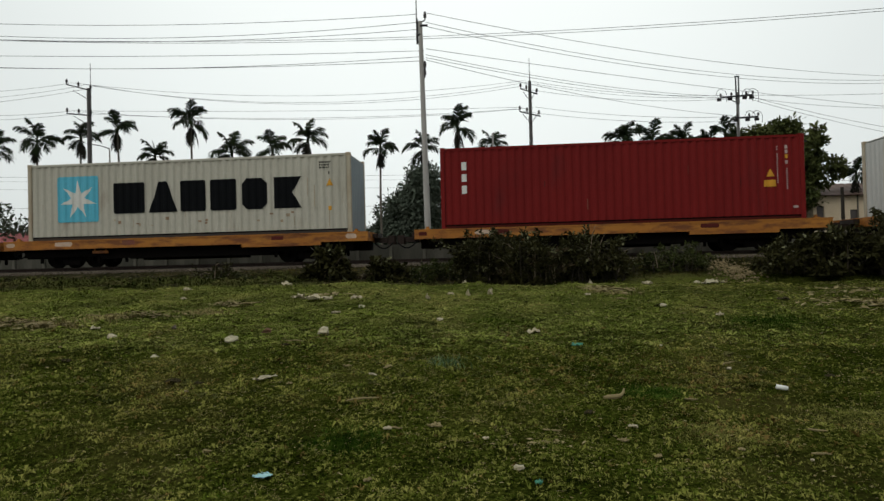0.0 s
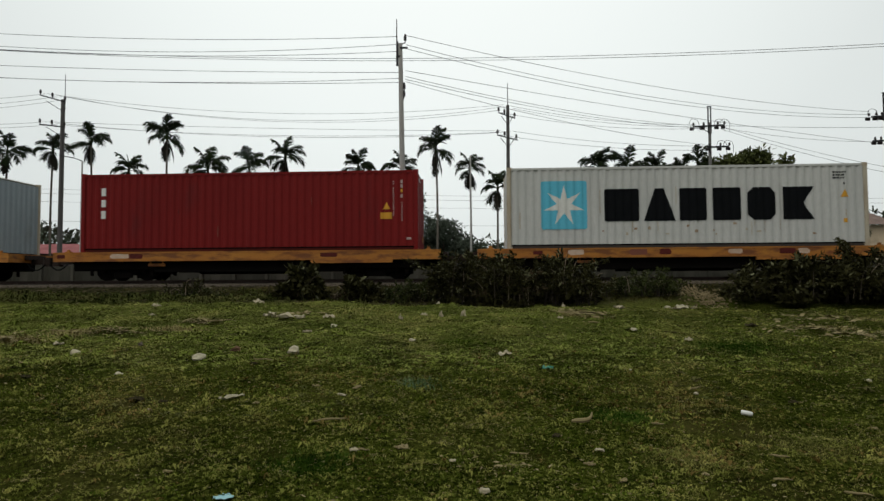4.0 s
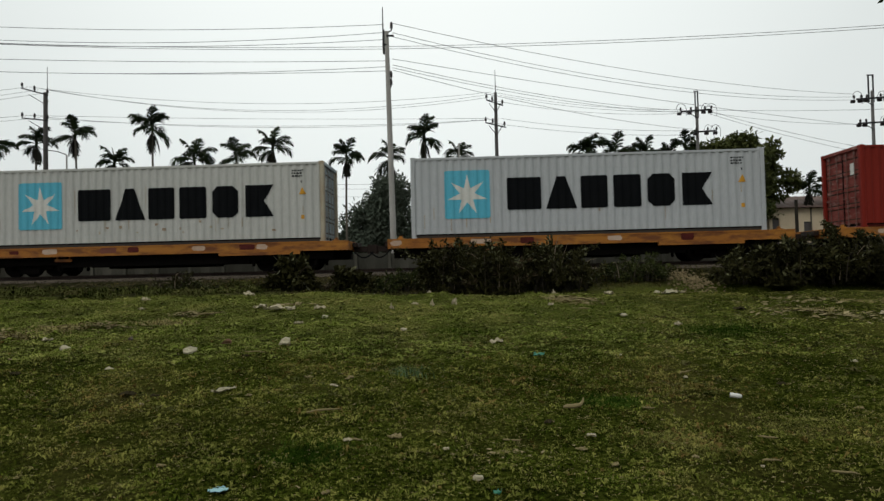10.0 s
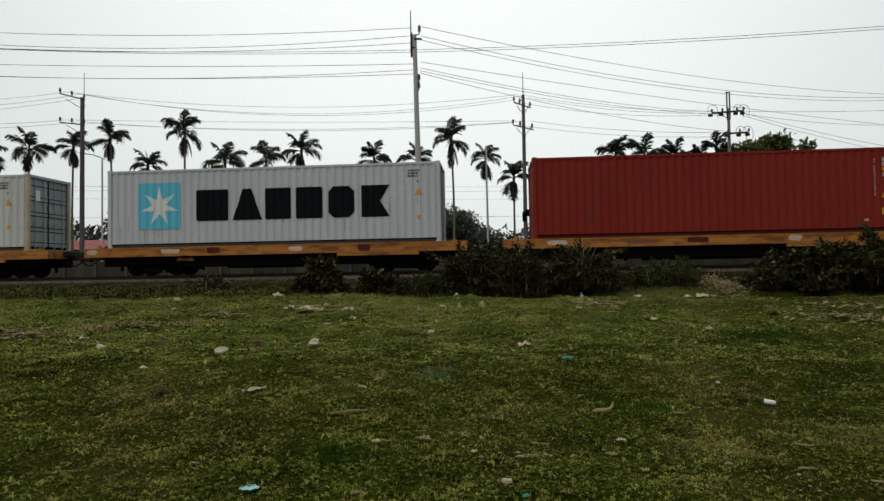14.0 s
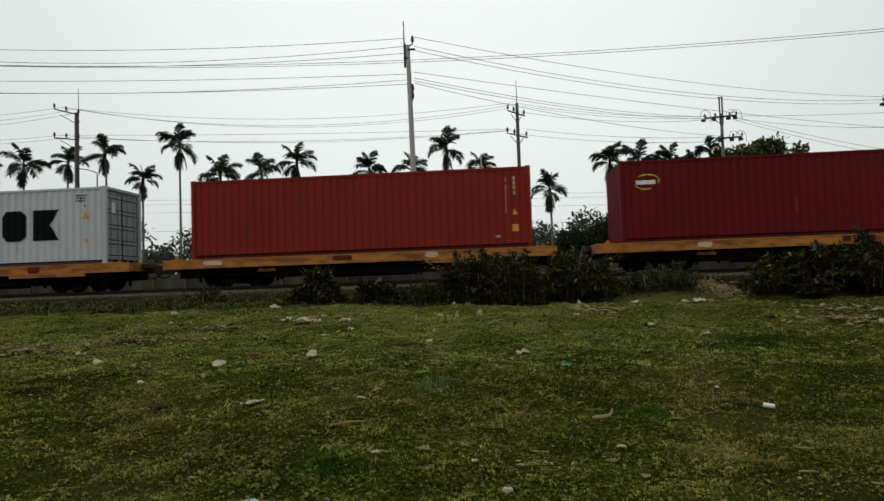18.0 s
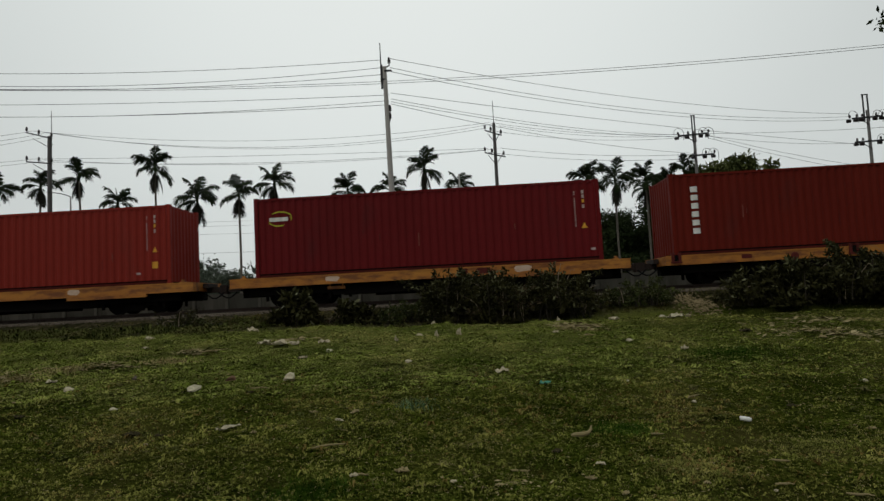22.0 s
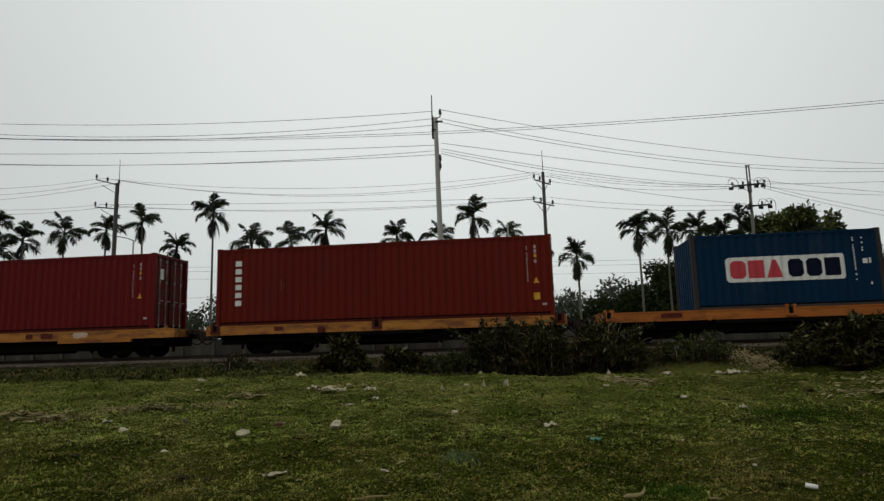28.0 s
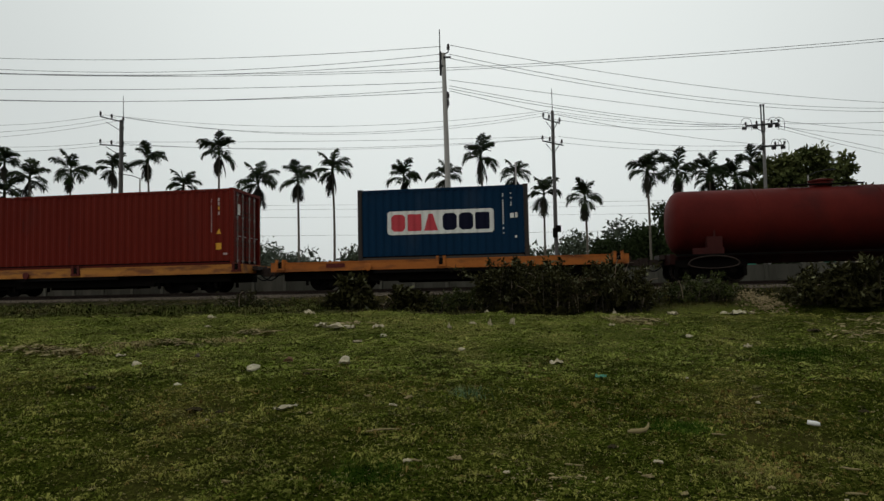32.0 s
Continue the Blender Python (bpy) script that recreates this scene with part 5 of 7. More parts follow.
wire(-32.55, 38, 15.79, 30.81, 28, 12.85, 1.18)
wire(-28.79, 50, 16.21, 6.38, 49, 15.15, 1.1)
wire(-28.04, 50, 16.07, 6.82, 49, 15.06, 1.52)
wire(-27.29, 50, 15.97, 6.02, 49, 14.72, 1.42)
wire(-28.82, 50, 14.02, 6.14, 49, 13.11, 0.15)
wire(-27.99, 50, 13.91, 5.96, 49, 12.98, 0.7)
wire(-27.33, 50, 13.73, 6.92, 49, 13.05, 0.55)
wire(-40.37, 52, 16.23, -28.87, 50, 16.21, 0.2)
wire(-40.37, 52, 15.61, -28.04, 50, 15.98, 0.2)
wire(-40.38, 52, 15.17, -27.3, 50, 15.79, 0.2)
wire(-40.38, 52, 14.46, -28.82, 50, 14.02, 0.2)
wire(-40.39, 52, 14.02, -27.99, 50, 13.83, 0.2)
wire(6.9, 49, 15.06, 20.53, 47, 13.1, 0.35)
wire(7.07, 49, 14.88, 20.74, 47, 12.97, 0.4)
wire(6.19, 49, 14.55, 21.51, 47, 12.87, 0.5)
wire(7.1, 49, 13.09, 21.2, 47, 11.52, 0.3)
wire(6.13, 49, 12.8, 21.25, 47, 11.2, 0.35)
wire(22.6, 47, 13.06, 46.0, 43, 12.6, 0.35)
wire(22.6, 47, 12.94, 41.52, 42, 7.62, 0.6)
wire(22.38, 47, 12.81, 41.49, 42, 7.04, 0.6)
wire(22.5, 47, 12.9, 33.2, 46, 11.62, 0.25)
wire(-64.38, 75, 12.99, 81.34, 75, 11.14, 0.6)
wire(-64.38, 75, 12.49, 81.3, 75, 10.58, 0.6)
wire(-68.69, 80, 12.2, 86.66, 80, 10.15, 0.6)
wire(-60.11, 70, 8.82, 75.76, 70, 7.91, 0.8)
wire(35.23, 46, 13.49, 47.69, 40, 13.31, 0.5)
wire(35.23, 46, 13.36, 47.62, 40, 12.18, 0.5)


# ---- palms ----
def frond_mesh(name, length, rise, droop, material, width=0.34, pairs=22, seed=1, thick=0.028):
    """A feather leaf: an arching stalk with two rows of drooping leaflets; it grows along +x from its foot."""
    rr = random.Random(seed)
    b = Build()
    pts = []
    for k in range(13):
        t = k / 12
        a = rise - droop * t * t
        pts.append(((pts[-1][0] + length / 12 * math.cos(a)) if pts else 0.0, 0.0, (pts[-1][2] + length / 12 * math.sin(a)) if pts else 0.0))
    b.tube(pts, [0.028 * (1 - 0.8 * k / 12) + 0.004 for k in range(13)], 4)
    for i in range(pairs):
        t = 0.16 + 0.84 * (i + 0.5) / pairs
        k = min(int(t * 12), 11)
        u = t * 12 - k
        p = Vector(pts[k]).lerp(Vector(pts[k + 1]), u)
        d = (Vector(pts[k + 1]) - Vector(pts[k])).normalized()
        ln = width * (0.55 + 0.9 * math.sin(math.pi * min(t * 0.9 + 0.1, 1.0))) * rr.uniform(0.8, 1.2)
        for s in (-1, 1):
            side = Vector((0, s, 0)) * rr.uniform(0.45, 0.80) + d * 0.75 + Vector((0, 0, rr.uniform(-0.50, 0.25)))
            side.normalize()
            tip = p + side * ln + Vector((0, 0, -0.30 * ln))
            midp = p + side * ln * 0.5
            w = d * thick
            b.add([p - w * 0.5, p + w * 0.5, midp + w, tip, midp - w], [(0, 1, 2, 4), (4, 2, 3)])
    return b.mesh(name, material)


FRONDS = [frond_mesh("frond", ln, up, bend, FROND, 0.44, 34, seed, 0.040) for ln, up, bend, seed in ((1.40, 1.32, 0.65, 1), (1.55, 1.05, 1.20, 2), (1.55, 0.75, 1.55, 3), (1.50, 0.40, 1.50, 7), (1.40, -0.10, 1.20, 8))]
DRY = [frond_mesh("dry_frond", 1.45, -1.15, 0.40, DRYFROND, 0.34, 22, 4, 0.05), frond_mesh("dry_frond", 1.30, -1.40, 0.15, DRYFROND, 0.30, 22, 5, 0.05)]
SPEAR = frond_mesh("spear_leaf", 1.0, 1.5, 0.3, FROND, 0.10, 10, seed=6)


def palm(x, y, z, seed, dry=3, size=1.0, lean=0.0):
    rr = random.Random(seed)
    g = high(x, y) - 0.05
    p = tagged(new("palm_tree"), "slender areca palm with a feathery dark green crown" if dry < 3 else "slender areca palm with dry fronds hanging under its crown", "palm tree", "row of palms")
    p.matrix_world = pose(x, y, g)
    h = z - g - 0.82
    bend = rr.uniform(-0.25, 0.25) + lean
    path = [(bend * math.sin(math.pi * k / 10) * 0.5, 0, h * k / 10) for k in range(11)]
    part("trunk", Build().tube(path, [0.100 - 0.032 * k / 10 for k in range(11)], 9).mesh("trunk", PALMBARK, True), p)
    part("crownshaft", Build().tube([(0, 0, h - 0.05), (0, 0, h + 0.35), (0, 0, h + 0.6)], [0.085, 0.10, 0.05], 9).mesh("crownshaft", FROND, True), p, "smooth green crownshaft")
    n, a0 = rr.randint(12, 15), rr.uniform(0, 360)
    for k in range(n):
        tier = (1, 3, 2, 4, 2, 0, 3, 1, 4, 2, 3, 0, 3)[k % 13]
        s = size * rr.uniform(0.88, 1.18)
        part("frond", FRONDS[tier], p, m=pose(0, 0, h + 0.45 - 0.07 * tier, rr.uniform(-8, 8), rr.uniform(-12, 12), a0 + k * 137.5 + rr.uniform(-12, 12)) @ Matrix.Scale(s, 4))
    part("spear_leaf", SPEAR, p, m=pose(0, 0, h + 0.5, 0, 0, rr.uniform(0, 360)) @ Matrix.Scale(size * rr.uniform(0.8, 1.3), 4))
    for k in range(dry + 2):
        part("dry_frond", DRY[k % 2], p, m=pose(0, 0, h + 0.15, 0, rr.uniform(-6, 12), rr.uniform(0, 360)) @ Matrix.Scale(size * rr.uniform(0.85, 1.20), 4))


ROW_A = [(-37.2, 50, 13.2, 4), (-32.3, 46, 11.0, 2), (-31.7, 50, 12.2, 4), (-29.4, 52, 12.8, 5), (-25.4, 50, 13.0, 4), (-22.5, 50, 10.8, 1), (-18.85, 48, 13.0, 5), (-15.5, 47, 10.4, 5), (-12.25, 46, 10.4, 5), (-9.7, 46, 11.0, 3), (-4.7, 48, 10.6, 4), (-1.6, 50, 10.9, 4)]
ROW_B = [(1.1, 48, 12.0, 4), (3.85, 50.5, 11.0, 4), (6.1, 51, 9.5, 4), (8.4, 46, 8.4, 5), (12.85, 46, 10.2, 3), (15.6, 48, 10.5, 5), (18.7, 50, 10.8, 4), (21.5, 52, 10.7, 5), (23.2, 53, 12.0, 4), (20.3, 54, 10.8, 4), (38.3, 60, 9.0, 3), (40.1, 60, 9.1, 3), (41.2, 60, 7.1, 2)]
for k, (x, y, z, d) in enumerate(ROW_A + ROW_B):
    palm(x, y, z, 11 + k, d, 0.92 + 0.16 * ((k * 7) % 5) / 4)
for k, (x, y, z, d) in enumerate([(-41.5, 47, 10.6, 3), (-36.4, 49, 10.4, 2), (-45.5, 50, 12.5, 3)]):
    palm(x, y, z, 71 + k, d)


# ---- trees and bushes ----
def leaves(rng, centres, radii, count, size, flat=0.75, shell=0.55):
    """Folded leaves in clumps: centres (n, 3), a radius for each, a number in all."""
    centres, radii = np.asarray(centres, float), np.asarray(radii, float)
    w = radii ** 2
    k = rng.choice(len(centres), count, p=w / w.sum())
    d = rng.normal(size=(count, 3))
    d /= np.linalg.norm(d, axis=1)[:, None]
    r = (shell + (1 - shell) * rng.random(count) ** 0.6) * radii[k] * rng.uniform(0.8, 1.15, count)
    p = centres[k] + d * r[:, None] * np.array([1, 1, flat])
    s = size * rng.uniform(0.6, 1.4, count)[:, None]
    a = rng.normal(size=(count, 3)) + d * 0.5
    a[:, 2] -= 0.3
    a /= np.linalg.norm(a, axis=1)[:, None]
    b = np.cross(a, rng.normal(size=(count, 3)))
    b /= np.linalg.norm(b, axis=1)[:, None]
    c = np.cross(a, b)
    v = np.stack([p, p + s * (0.5 * a + 0.22 * b + 0.08 * c), p + s * a, p + s * (0.5 * a - 0.22 * b + 0.08 * c)], 1)
    return v.reshape(-1, 3), np.arange(4 * count).reshape(-1, 4)


def tree(x, y, height, spread_x, seed, foliage, label, clear=0.25, clumps=26, count=9000, leaf=0.36, squash=0.75, lean=0.0, tuft=1.0):
    rng = np.random.default_rng(seed)
    g = high(x, y) - 0.1
    t = tagged(new("tree"), label, "tree")
    t.matrix_world = pose(x, y, g)
    h = height - g
    rt = 0.030 * h
    b = Build().tube([(0, 0, 0), (0.05 * h * lean, 0, h * 0.3), (0.10 * h * lean, 0.02 * h, h * 0.62)], [rt, rt * 0.75, rt * 0.4], 9)
    part("trunk", b.mesh("trunk", BARK, True), t)
    cz, cr = h * (clear + (1 - clear) * 0.5), h * (1 - clear) * 0.5
    cs, rs = [], []
    for k in range(clumps):
        u = rng.normal(size=3)
        u /= np.linalg.norm(u)
        q = rng.uniform(0.15, 1.0 - 0.14 * tuft)
        cs.append((u[0] * spread_x * q, u[1] * spread_x * 0.8 * q, cz + u[2] * cr * q))
        rs.append(tuft * (rng.uniform(0.18, 0.36) * min(spread_x, cr) + 0.3))
    for k in range(0, clumps, max(3, clumps // 18)):
        c = cs[k]
        z0 = h * rng.uniform(0.25, 0.5)
        part("limb", Build().tube([(0.03 * h * lean, 0, z0), (c[0] * 0.5, c[1] * 0.5, (z0 + c[2]) * 0.5 + 0.2), c], [rt * 0.4, rt * 0.25, rt * 0.08], 6).mesh("limb", BARK, True), t)
    v, f = leaves(rng, cs, rs, count, leaf, squash, 0.35)
    part("crown", soup("crown", v, f, foliage), t)
    return t


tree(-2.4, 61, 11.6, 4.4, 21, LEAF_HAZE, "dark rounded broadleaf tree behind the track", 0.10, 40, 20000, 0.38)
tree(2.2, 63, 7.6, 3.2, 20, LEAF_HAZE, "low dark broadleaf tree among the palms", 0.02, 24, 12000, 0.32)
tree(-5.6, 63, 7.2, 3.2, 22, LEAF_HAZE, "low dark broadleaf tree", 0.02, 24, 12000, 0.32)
tree(31.4, 60, 15.3, 5.4, 23, LEAF_OLIVE, "large spreading broadleaf tree with olive green leaves", 0.22, 190, 36000, 0.44, 0.75, 0.0, 0.46)
tree(26.4, 61, 13.0, 3.4, 24, LEAF, "tall dark broadleaf tree behind the gate", 0.02, 40, 22000, 0.30)
tree(22.9, 58.5, 11.8, 3.1, 25, LEAF, "dark broadleaf tree in the shade of taller ones", 0.02, 34, 18000, 0.32)
tree(19.6, 58.5, 9.9, 3.3, 26, LEAF, "dark broadleaf tree behind the palms", 0.02, 30, 18000, 0.32, 0.8)
tree(15.6, 57, 8.0, 3.0, 27, LEAF, "wide low dark tree behind the track", 0.02, 28, 16000, 0.30)
tree(12.3, 58, 6.3, 2.4, 28, LEAF, "low dark broadleaf tree among the palms", 0.02, 22, 10000, 0.30)
tree(17.8, 55.5, 5.4, 4.6, 30, LEAF, "broad thicket of low dark foliage behind the track", 0.0, 34, 16000, 0.30)
tree(24.6, 56.5, 5.6, 4.2, 31, LEAF, "broad thicket of low dark foliage behind the track", 0.0, 34, 16000, 0.30)
tree(37.6, 66, 8.2, 2.6, 29, LEAF, "low dark broadleaf tree beside a cream building", 0.15, 24, 12000, 0.32)

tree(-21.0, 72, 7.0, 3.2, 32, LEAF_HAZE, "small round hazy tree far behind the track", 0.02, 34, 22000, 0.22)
rng = np.random.default_rng(40)
n = 900
ang = rng.uniform(-0.95, 1.05, n)
dist = rng.uniform(76, 104, n)
cx, cy = dist * np.sin(ang), dist * np.cos(ang)
rad = rng.uniform(1.1, 2.4, n)
top = 7.9 + 1.3 * np.sin(cx * 0.13) + 1.5 * np.sin(cx * 0.37 + 1) + 4.2 * smooth(-45, -62, cx) + 3.0 * smooth(45, 66, cx)
cz = 1.1 + rng.random(n) * np.maximum(top - rad * 0.7 - 1.1, 0.5)
v, f = leaves(rng, np.stack([cx, cy, cz], -1), rad, 115000, 0.56, 0.8, 0.2)
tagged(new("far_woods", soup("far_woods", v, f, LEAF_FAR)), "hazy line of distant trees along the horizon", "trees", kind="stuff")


def bush(x, y, w, d, h, seed, count, leaf, foliage=WEED, label="dark scrubby bush with pale-flecked leaves at the edge of the field", twigs=8, core=0.6, rise=0.0, loose=0.42, broad=0.18):
    """Arching leafy stems round a dark core of clumps; rise tilts the outline up towards +x."""
    rng = np.random.default_rng(seed)
    g = high(x, y) - 0.05
    t = tagged(new("bush"), label, "bush", "bushes along the bank")
    t.matrix_world = pose(x, y, g)

    def outline(px):
        u = np.clip(2 * px / w, -1, 1)
        return h * (1 - abs(u) ** 2.4) ** 0.55 * (0.80 + 0.13 * math.sin(2.9 * px + seed) + 0.09 * math.sin(7.3 * px + 2 * seed) + rise * u)

    cs, rs, b = [], [], Build()
    for k in range(max(10, int(w * 12))):
        px, py = rng.uniform(-0.48, 0.48) * w, rng.uniform(-0.5, 0.5) * d
        cs.append((px, py, outline(px) * rng.uniform(0.05, 0.78)))
        rs.append(rng.uniform(0.14, 0.26) * min(h, 1.3))
    spots, aims = [], []
    for k in range(max(9, int(w * 17 * (0.6 + 0.4 * h)))):
        px, py = rng.uniform(-0.46, 0.46) * w, rng.uniform(-0.5, 0.4) * d
        top = outline(px) * rng.uniform(0.55, 1.12)
        out = np.array([rng.normal(0, loose), rng.normal(-0.10, 0.30)]) * max(h, 0.3)
        path = [np.array([px, py, 0.0])]
        for q in (0.3, 0.6, 0.85, 1.0):
            path.append(np.array([px + out[0] * q * q, py + out[1] * q * q, top * (1.25 * q - 0.28 * q ** 3)]))
        b.tube(path, [0.012, 0.010, 0.008, 0.006, 0.003], 4)
        for q in rng.uniform(0.25, 1.0, max(5, int(26 * top))):
            i = min(int(q * 4), 3)
            spots.append(path[i] + (path[i + 1] - path[i]) * (q * 4 - i))
            aims.append(path[i + 1] - path[i])
    tagged(part("brushwood", b.mesh("brushwood", DARKTWIG), t), kind="stuff")
    for k in range(twigs):
        px, py = rng.uniform(-0.45, 0.45) * w, rng.uniform(-0.55, 0.0) * d
        lean, top = rng.uniform(-0.7, 0.7), outline(px) * rng.uniform(0.7, 1.2)
        path = [(px + lean * q * q, py - 0.15 * q, top * (1.5 * q - 0.55 * q ** 3) + 0.04 * math.sin(9 * q + k)) for q in (0.1, 0.35, 0.6, 0.8, 1.0)]
        part("twig", Build().tube(path, [0.014, 0.012, 0.010, 0.007, 0.004], 5).mesh("twig", PALETWIG if k % 2 else TWIG), t, "bare pale twig")
    v = leaves(rng, cs, rs, int(count * core), leaf, 0.85, 0.1)[0]
    v[:, 2] = np.maximum(v[:, 2], 0.02)
    spots, aims = np.asarray(spots), np.asarray(aims)
    n = int(count * (1 - core)) + 60
    pick = rng.integers(0, len(spots), n)
    p = spots[pick] + rng.normal(0, 0.035, (n, 3))
    a = aims[pick] / np.linalg.norm(aims[pick], axis=1)[:, None] * 0.5 + rng.normal(size=(n, 3)) * 0.8
    a /= np.linalg.norm(a, axis=1)[:, None]
    c = np.cross(a, rng.normal(size=(n, 3)))
    c /= np.linalg.norm(c, axis=1)[:, None]
    e = np.cross(a, c)
    sz = leaf * rng.uniform(0.7, 1.5, n)[:, None]
    v2 = np.stack([p, p + sz * (0.45 * a + broad * c + 0.06 * e), p + sz * (a - 0.12 * e), p + sz * (0.45 * a - broad * c + 0.06 * e)], 1)
    v2[..., 2] = np.maximum(v2[..., 2], 0.02)
    # A random share of leaves is painted pale as highlights.
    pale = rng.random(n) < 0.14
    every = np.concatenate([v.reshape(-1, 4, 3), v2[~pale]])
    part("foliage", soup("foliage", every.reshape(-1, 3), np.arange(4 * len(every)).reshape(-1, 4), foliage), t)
    part("pale_leaves", soup("pale_leaves", v2[pale].reshape(-1, 3), np.arange(4 * int(pale.sum())).reshape(-1, 4), GLINTLEAF), t, "pale leaves with sky highlights put into their colour")


WEEDY = "low green weedy bush beside the track"
bush(-3.38, 18.45, 1.25, 0.9, 0.98, 51, 2300, 0.165, twigs=2, core=0.45, loose=0.16, broad=0.27)
bush(-1.70, 18.5, 1.15, 0.8, 0.80, 52, 1500, 0.150, twigs=3, core=0.4, loose=0.2, broad=0.27)
bush(-2.45, 18.9, 0.9, 0.6, 0.5, 49, 260, 0.09, DRYWEED, "thin brown dry weed between the bushes", 4, 0.2)
bush(-0.35, 18.7, 1.8, 0.8, 0.72, 53, 2600, 0.090, WEED_OLIVE, WEEDY, 2, 0.55, 0.15)
bush(1.35, 18.6, 2.5, 1.5, 1.85, 54, 12500, 0.112, twigs=12, core=0.66, rise=0.08)
bush(3.45, 18.5, 3.3, 1.5, 1.75, 55, 15500, 0.112, twigs=14, core=0.66, rise=-0.06)
bush(2.4, 18.3, 1.7, 0.8, 1.1, 50, 900, 0.10, DRYWEED, "brown dry bramble tangled in the green bush", 9, 0.25)
bush(6.45, 19.0, 2.5, 0.9, 0.86, 56, 2900, 0.086, WEED_OLIVE, WEEDY, 3, 0.4)
bush(7.45, 19.6, 1.2, 0.7, 0.55, 48, 360, 0.08, DRYWEED, "thin brown dry weed on the bank", 3, 0.2)
bush(9.7, 18.3, 1.8, 1.3, 1.05, 57, 2500, 0.165, twigs=4, core=0.5, rise=0.12)
bush(11.2, 18.1, 2.4, 1.5, 1.55, 47, 4800, 0.175, twigs=5, core=0.5, rise=0.1)
bush(12.7, 18.0, 2.6, 1.6, 1.75, 58, 11000, 0.125, twigs=7, core=0.6)
bush(14.6, 17.8, 3.4, 1.7, 1.85, 59, 14500, 0.117, twigs=8, core=0.62)
rr = random.Random(60)
for k in range(15):
    x = -16.5 + 0.86 * k + rr.uniform(-0.4, 0.4)
    w, h = rr.uniform(0.7, 2.4), rr.choice((0.14, 0.18, 0.25, 0.32, 0.45))
    bush(x, rr.uniform(18.9, 20.1), w, rr.uniform(0.5, 1.2), h, 61 + k, int(330 * w + 300 * h), rr.uniform(0.06, 0.085), WEED if k % 3 else WEED_OLIVE, "patch of low weeds on the railway bank", 2 if h > 0.3 else 0)
bush(-6.9, 19.5, 1.3, 0.9, 0.7, 78, 700, 0.08, WEED, "tall scraggy weed on the railway bank", 4)

# a tree beside the field, of which only a drooping branch reaches into view
nt = tagged(new("tree"), "broadleaf tree beside the field with a drooping leafy branch", "tree")
nt.matrix_world = pose(14.6, 12.2, high(14.6, 12.2) - 0.1)
part("trunk", Build().tube([(0, 0, 0), (0.1, 0, 2.6), (0.2, 0.1, 5.6)], [0.24, 0.19, 0.12], 10).mesh("trunk", BARK, True), nt)
part("limb", Build().tube([(0.15, 0, 4.2), (-1.8, -0.1, 6.3), (-3.6, -0.2, 7.0), (-4.6, -0.2, 6.65), (-5.15, -0.2, 6.25)], [0.10, 0.07, 0.045, 0.02, 0.008], 7).mesh("limb", BARK, True), nt)
part("limb", Build().tube([(0.15, 0, 4.6), (0.9, 0.6, 6.6), (1.5, 0.9, 8.0)], [0.10, 0.07, 0.03], 7).mesh("limb", BARK, True), nt)
rng = np.random.default_rng(81)
v, f = leaves(rng, [(-5.05, -0.2, 6.35), (-4.8, -0.2, 6.15), (-4.5, -0.2, 5.95), (-4.1, -0.2, 6.6), (-3.2, -0.1, 7.2), (-1.8, 0, 7.0), (0.4, 0.3, 7.4), (1.5, 0.9, 8.2), (-0.6, 0.4, 8.0)], [0.24, 0.26, 0.26, 0.4, 0.8, 1.1, 1.4, 1.5, 1.4], 5200, 0.14, 0.9, 0.1)
part("crown", soup("crown", v, f, LEAF), nt)


# ---- gate, buildings, sign behind the track ----
gate = tagged(new("arched_gate"), "green arched gateway with white lettering bars along its curve", "gate")
gate.matrix_world = pose(24.4, 50, high(24.4, 50))
zb = high(24.4, 50)


def arch_band(r0, r1, y0, y1, zc, squash, a0=12, a1=168, n=26):
    b = Build()
    vs, fs = [], []
    for k in range(n + 1):
        a = radians(a0 + (a1 - a0) * k / n)
        for r in (r0, r1):
            for y in (y0, y1):
                vs.append((r * math.cos(a), y, zc + r * squash * math.sin(a)))
    for k in range(n):
        o, q = 4 * k, 4 * k + 4
        fs += [(o, q, q + 2, o + 2), (o + 1, o + 3, q + 3, q + 1), (o + 2, q + 2, q + 3, o + 3), (o, o + 1, q + 1, q)]
    fs += [(0, 2, 3, 1), (4 * n, 4 * n + 1, 4 * n + 3, 4 * n + 2)]
    return b.add(vs, fs)


part("arch", arch_band(2.66, 3.22, -0.15, 0.15, 3.95 - zb, 0.53).mesh("arch", GATEGREEN), gate)
part("arch_rim", arch_band(3.17, 3.24, -0.19, -0.152, 3.95 - zb, 0.53).mesh("arch_rim", WHITE), gate, "white edge of the arch")
for k in range(17):
    a = radians(48 + 5.4 * k)
    r = 2.94
    part("lettering_bar", Build().box(-0.08, 0.08, -0.165, -0.153, -0.09, 0.09 if k % 3 else 0.04).mesh("lettering_bar", WHITE), gate, m=pose(r * math.cos(a), 0, 3.95 - zb + r * 0.53 * math.sin(a), 0, 90 - math.degrees(a), 0))
for x in (-2.95, 2.95):
    part("gate_pillar", Build().box(x - 0.3, x + 0.3, -0.3, 0.3, 0, 4.2 - zb, 0.03).mesh("gate_pillar", GATEGREEN), gate)
post = tagged(new("sign_post"), "small white sign on a thin post by the gate", "sign")
post.matrix_world = pose(20.6, 49, high(20.6, 49))
part("post", Build().tube([(0, 0, 0), (0, 0, 4.0)], 0.05, 7).mesh("post", GALV), post)
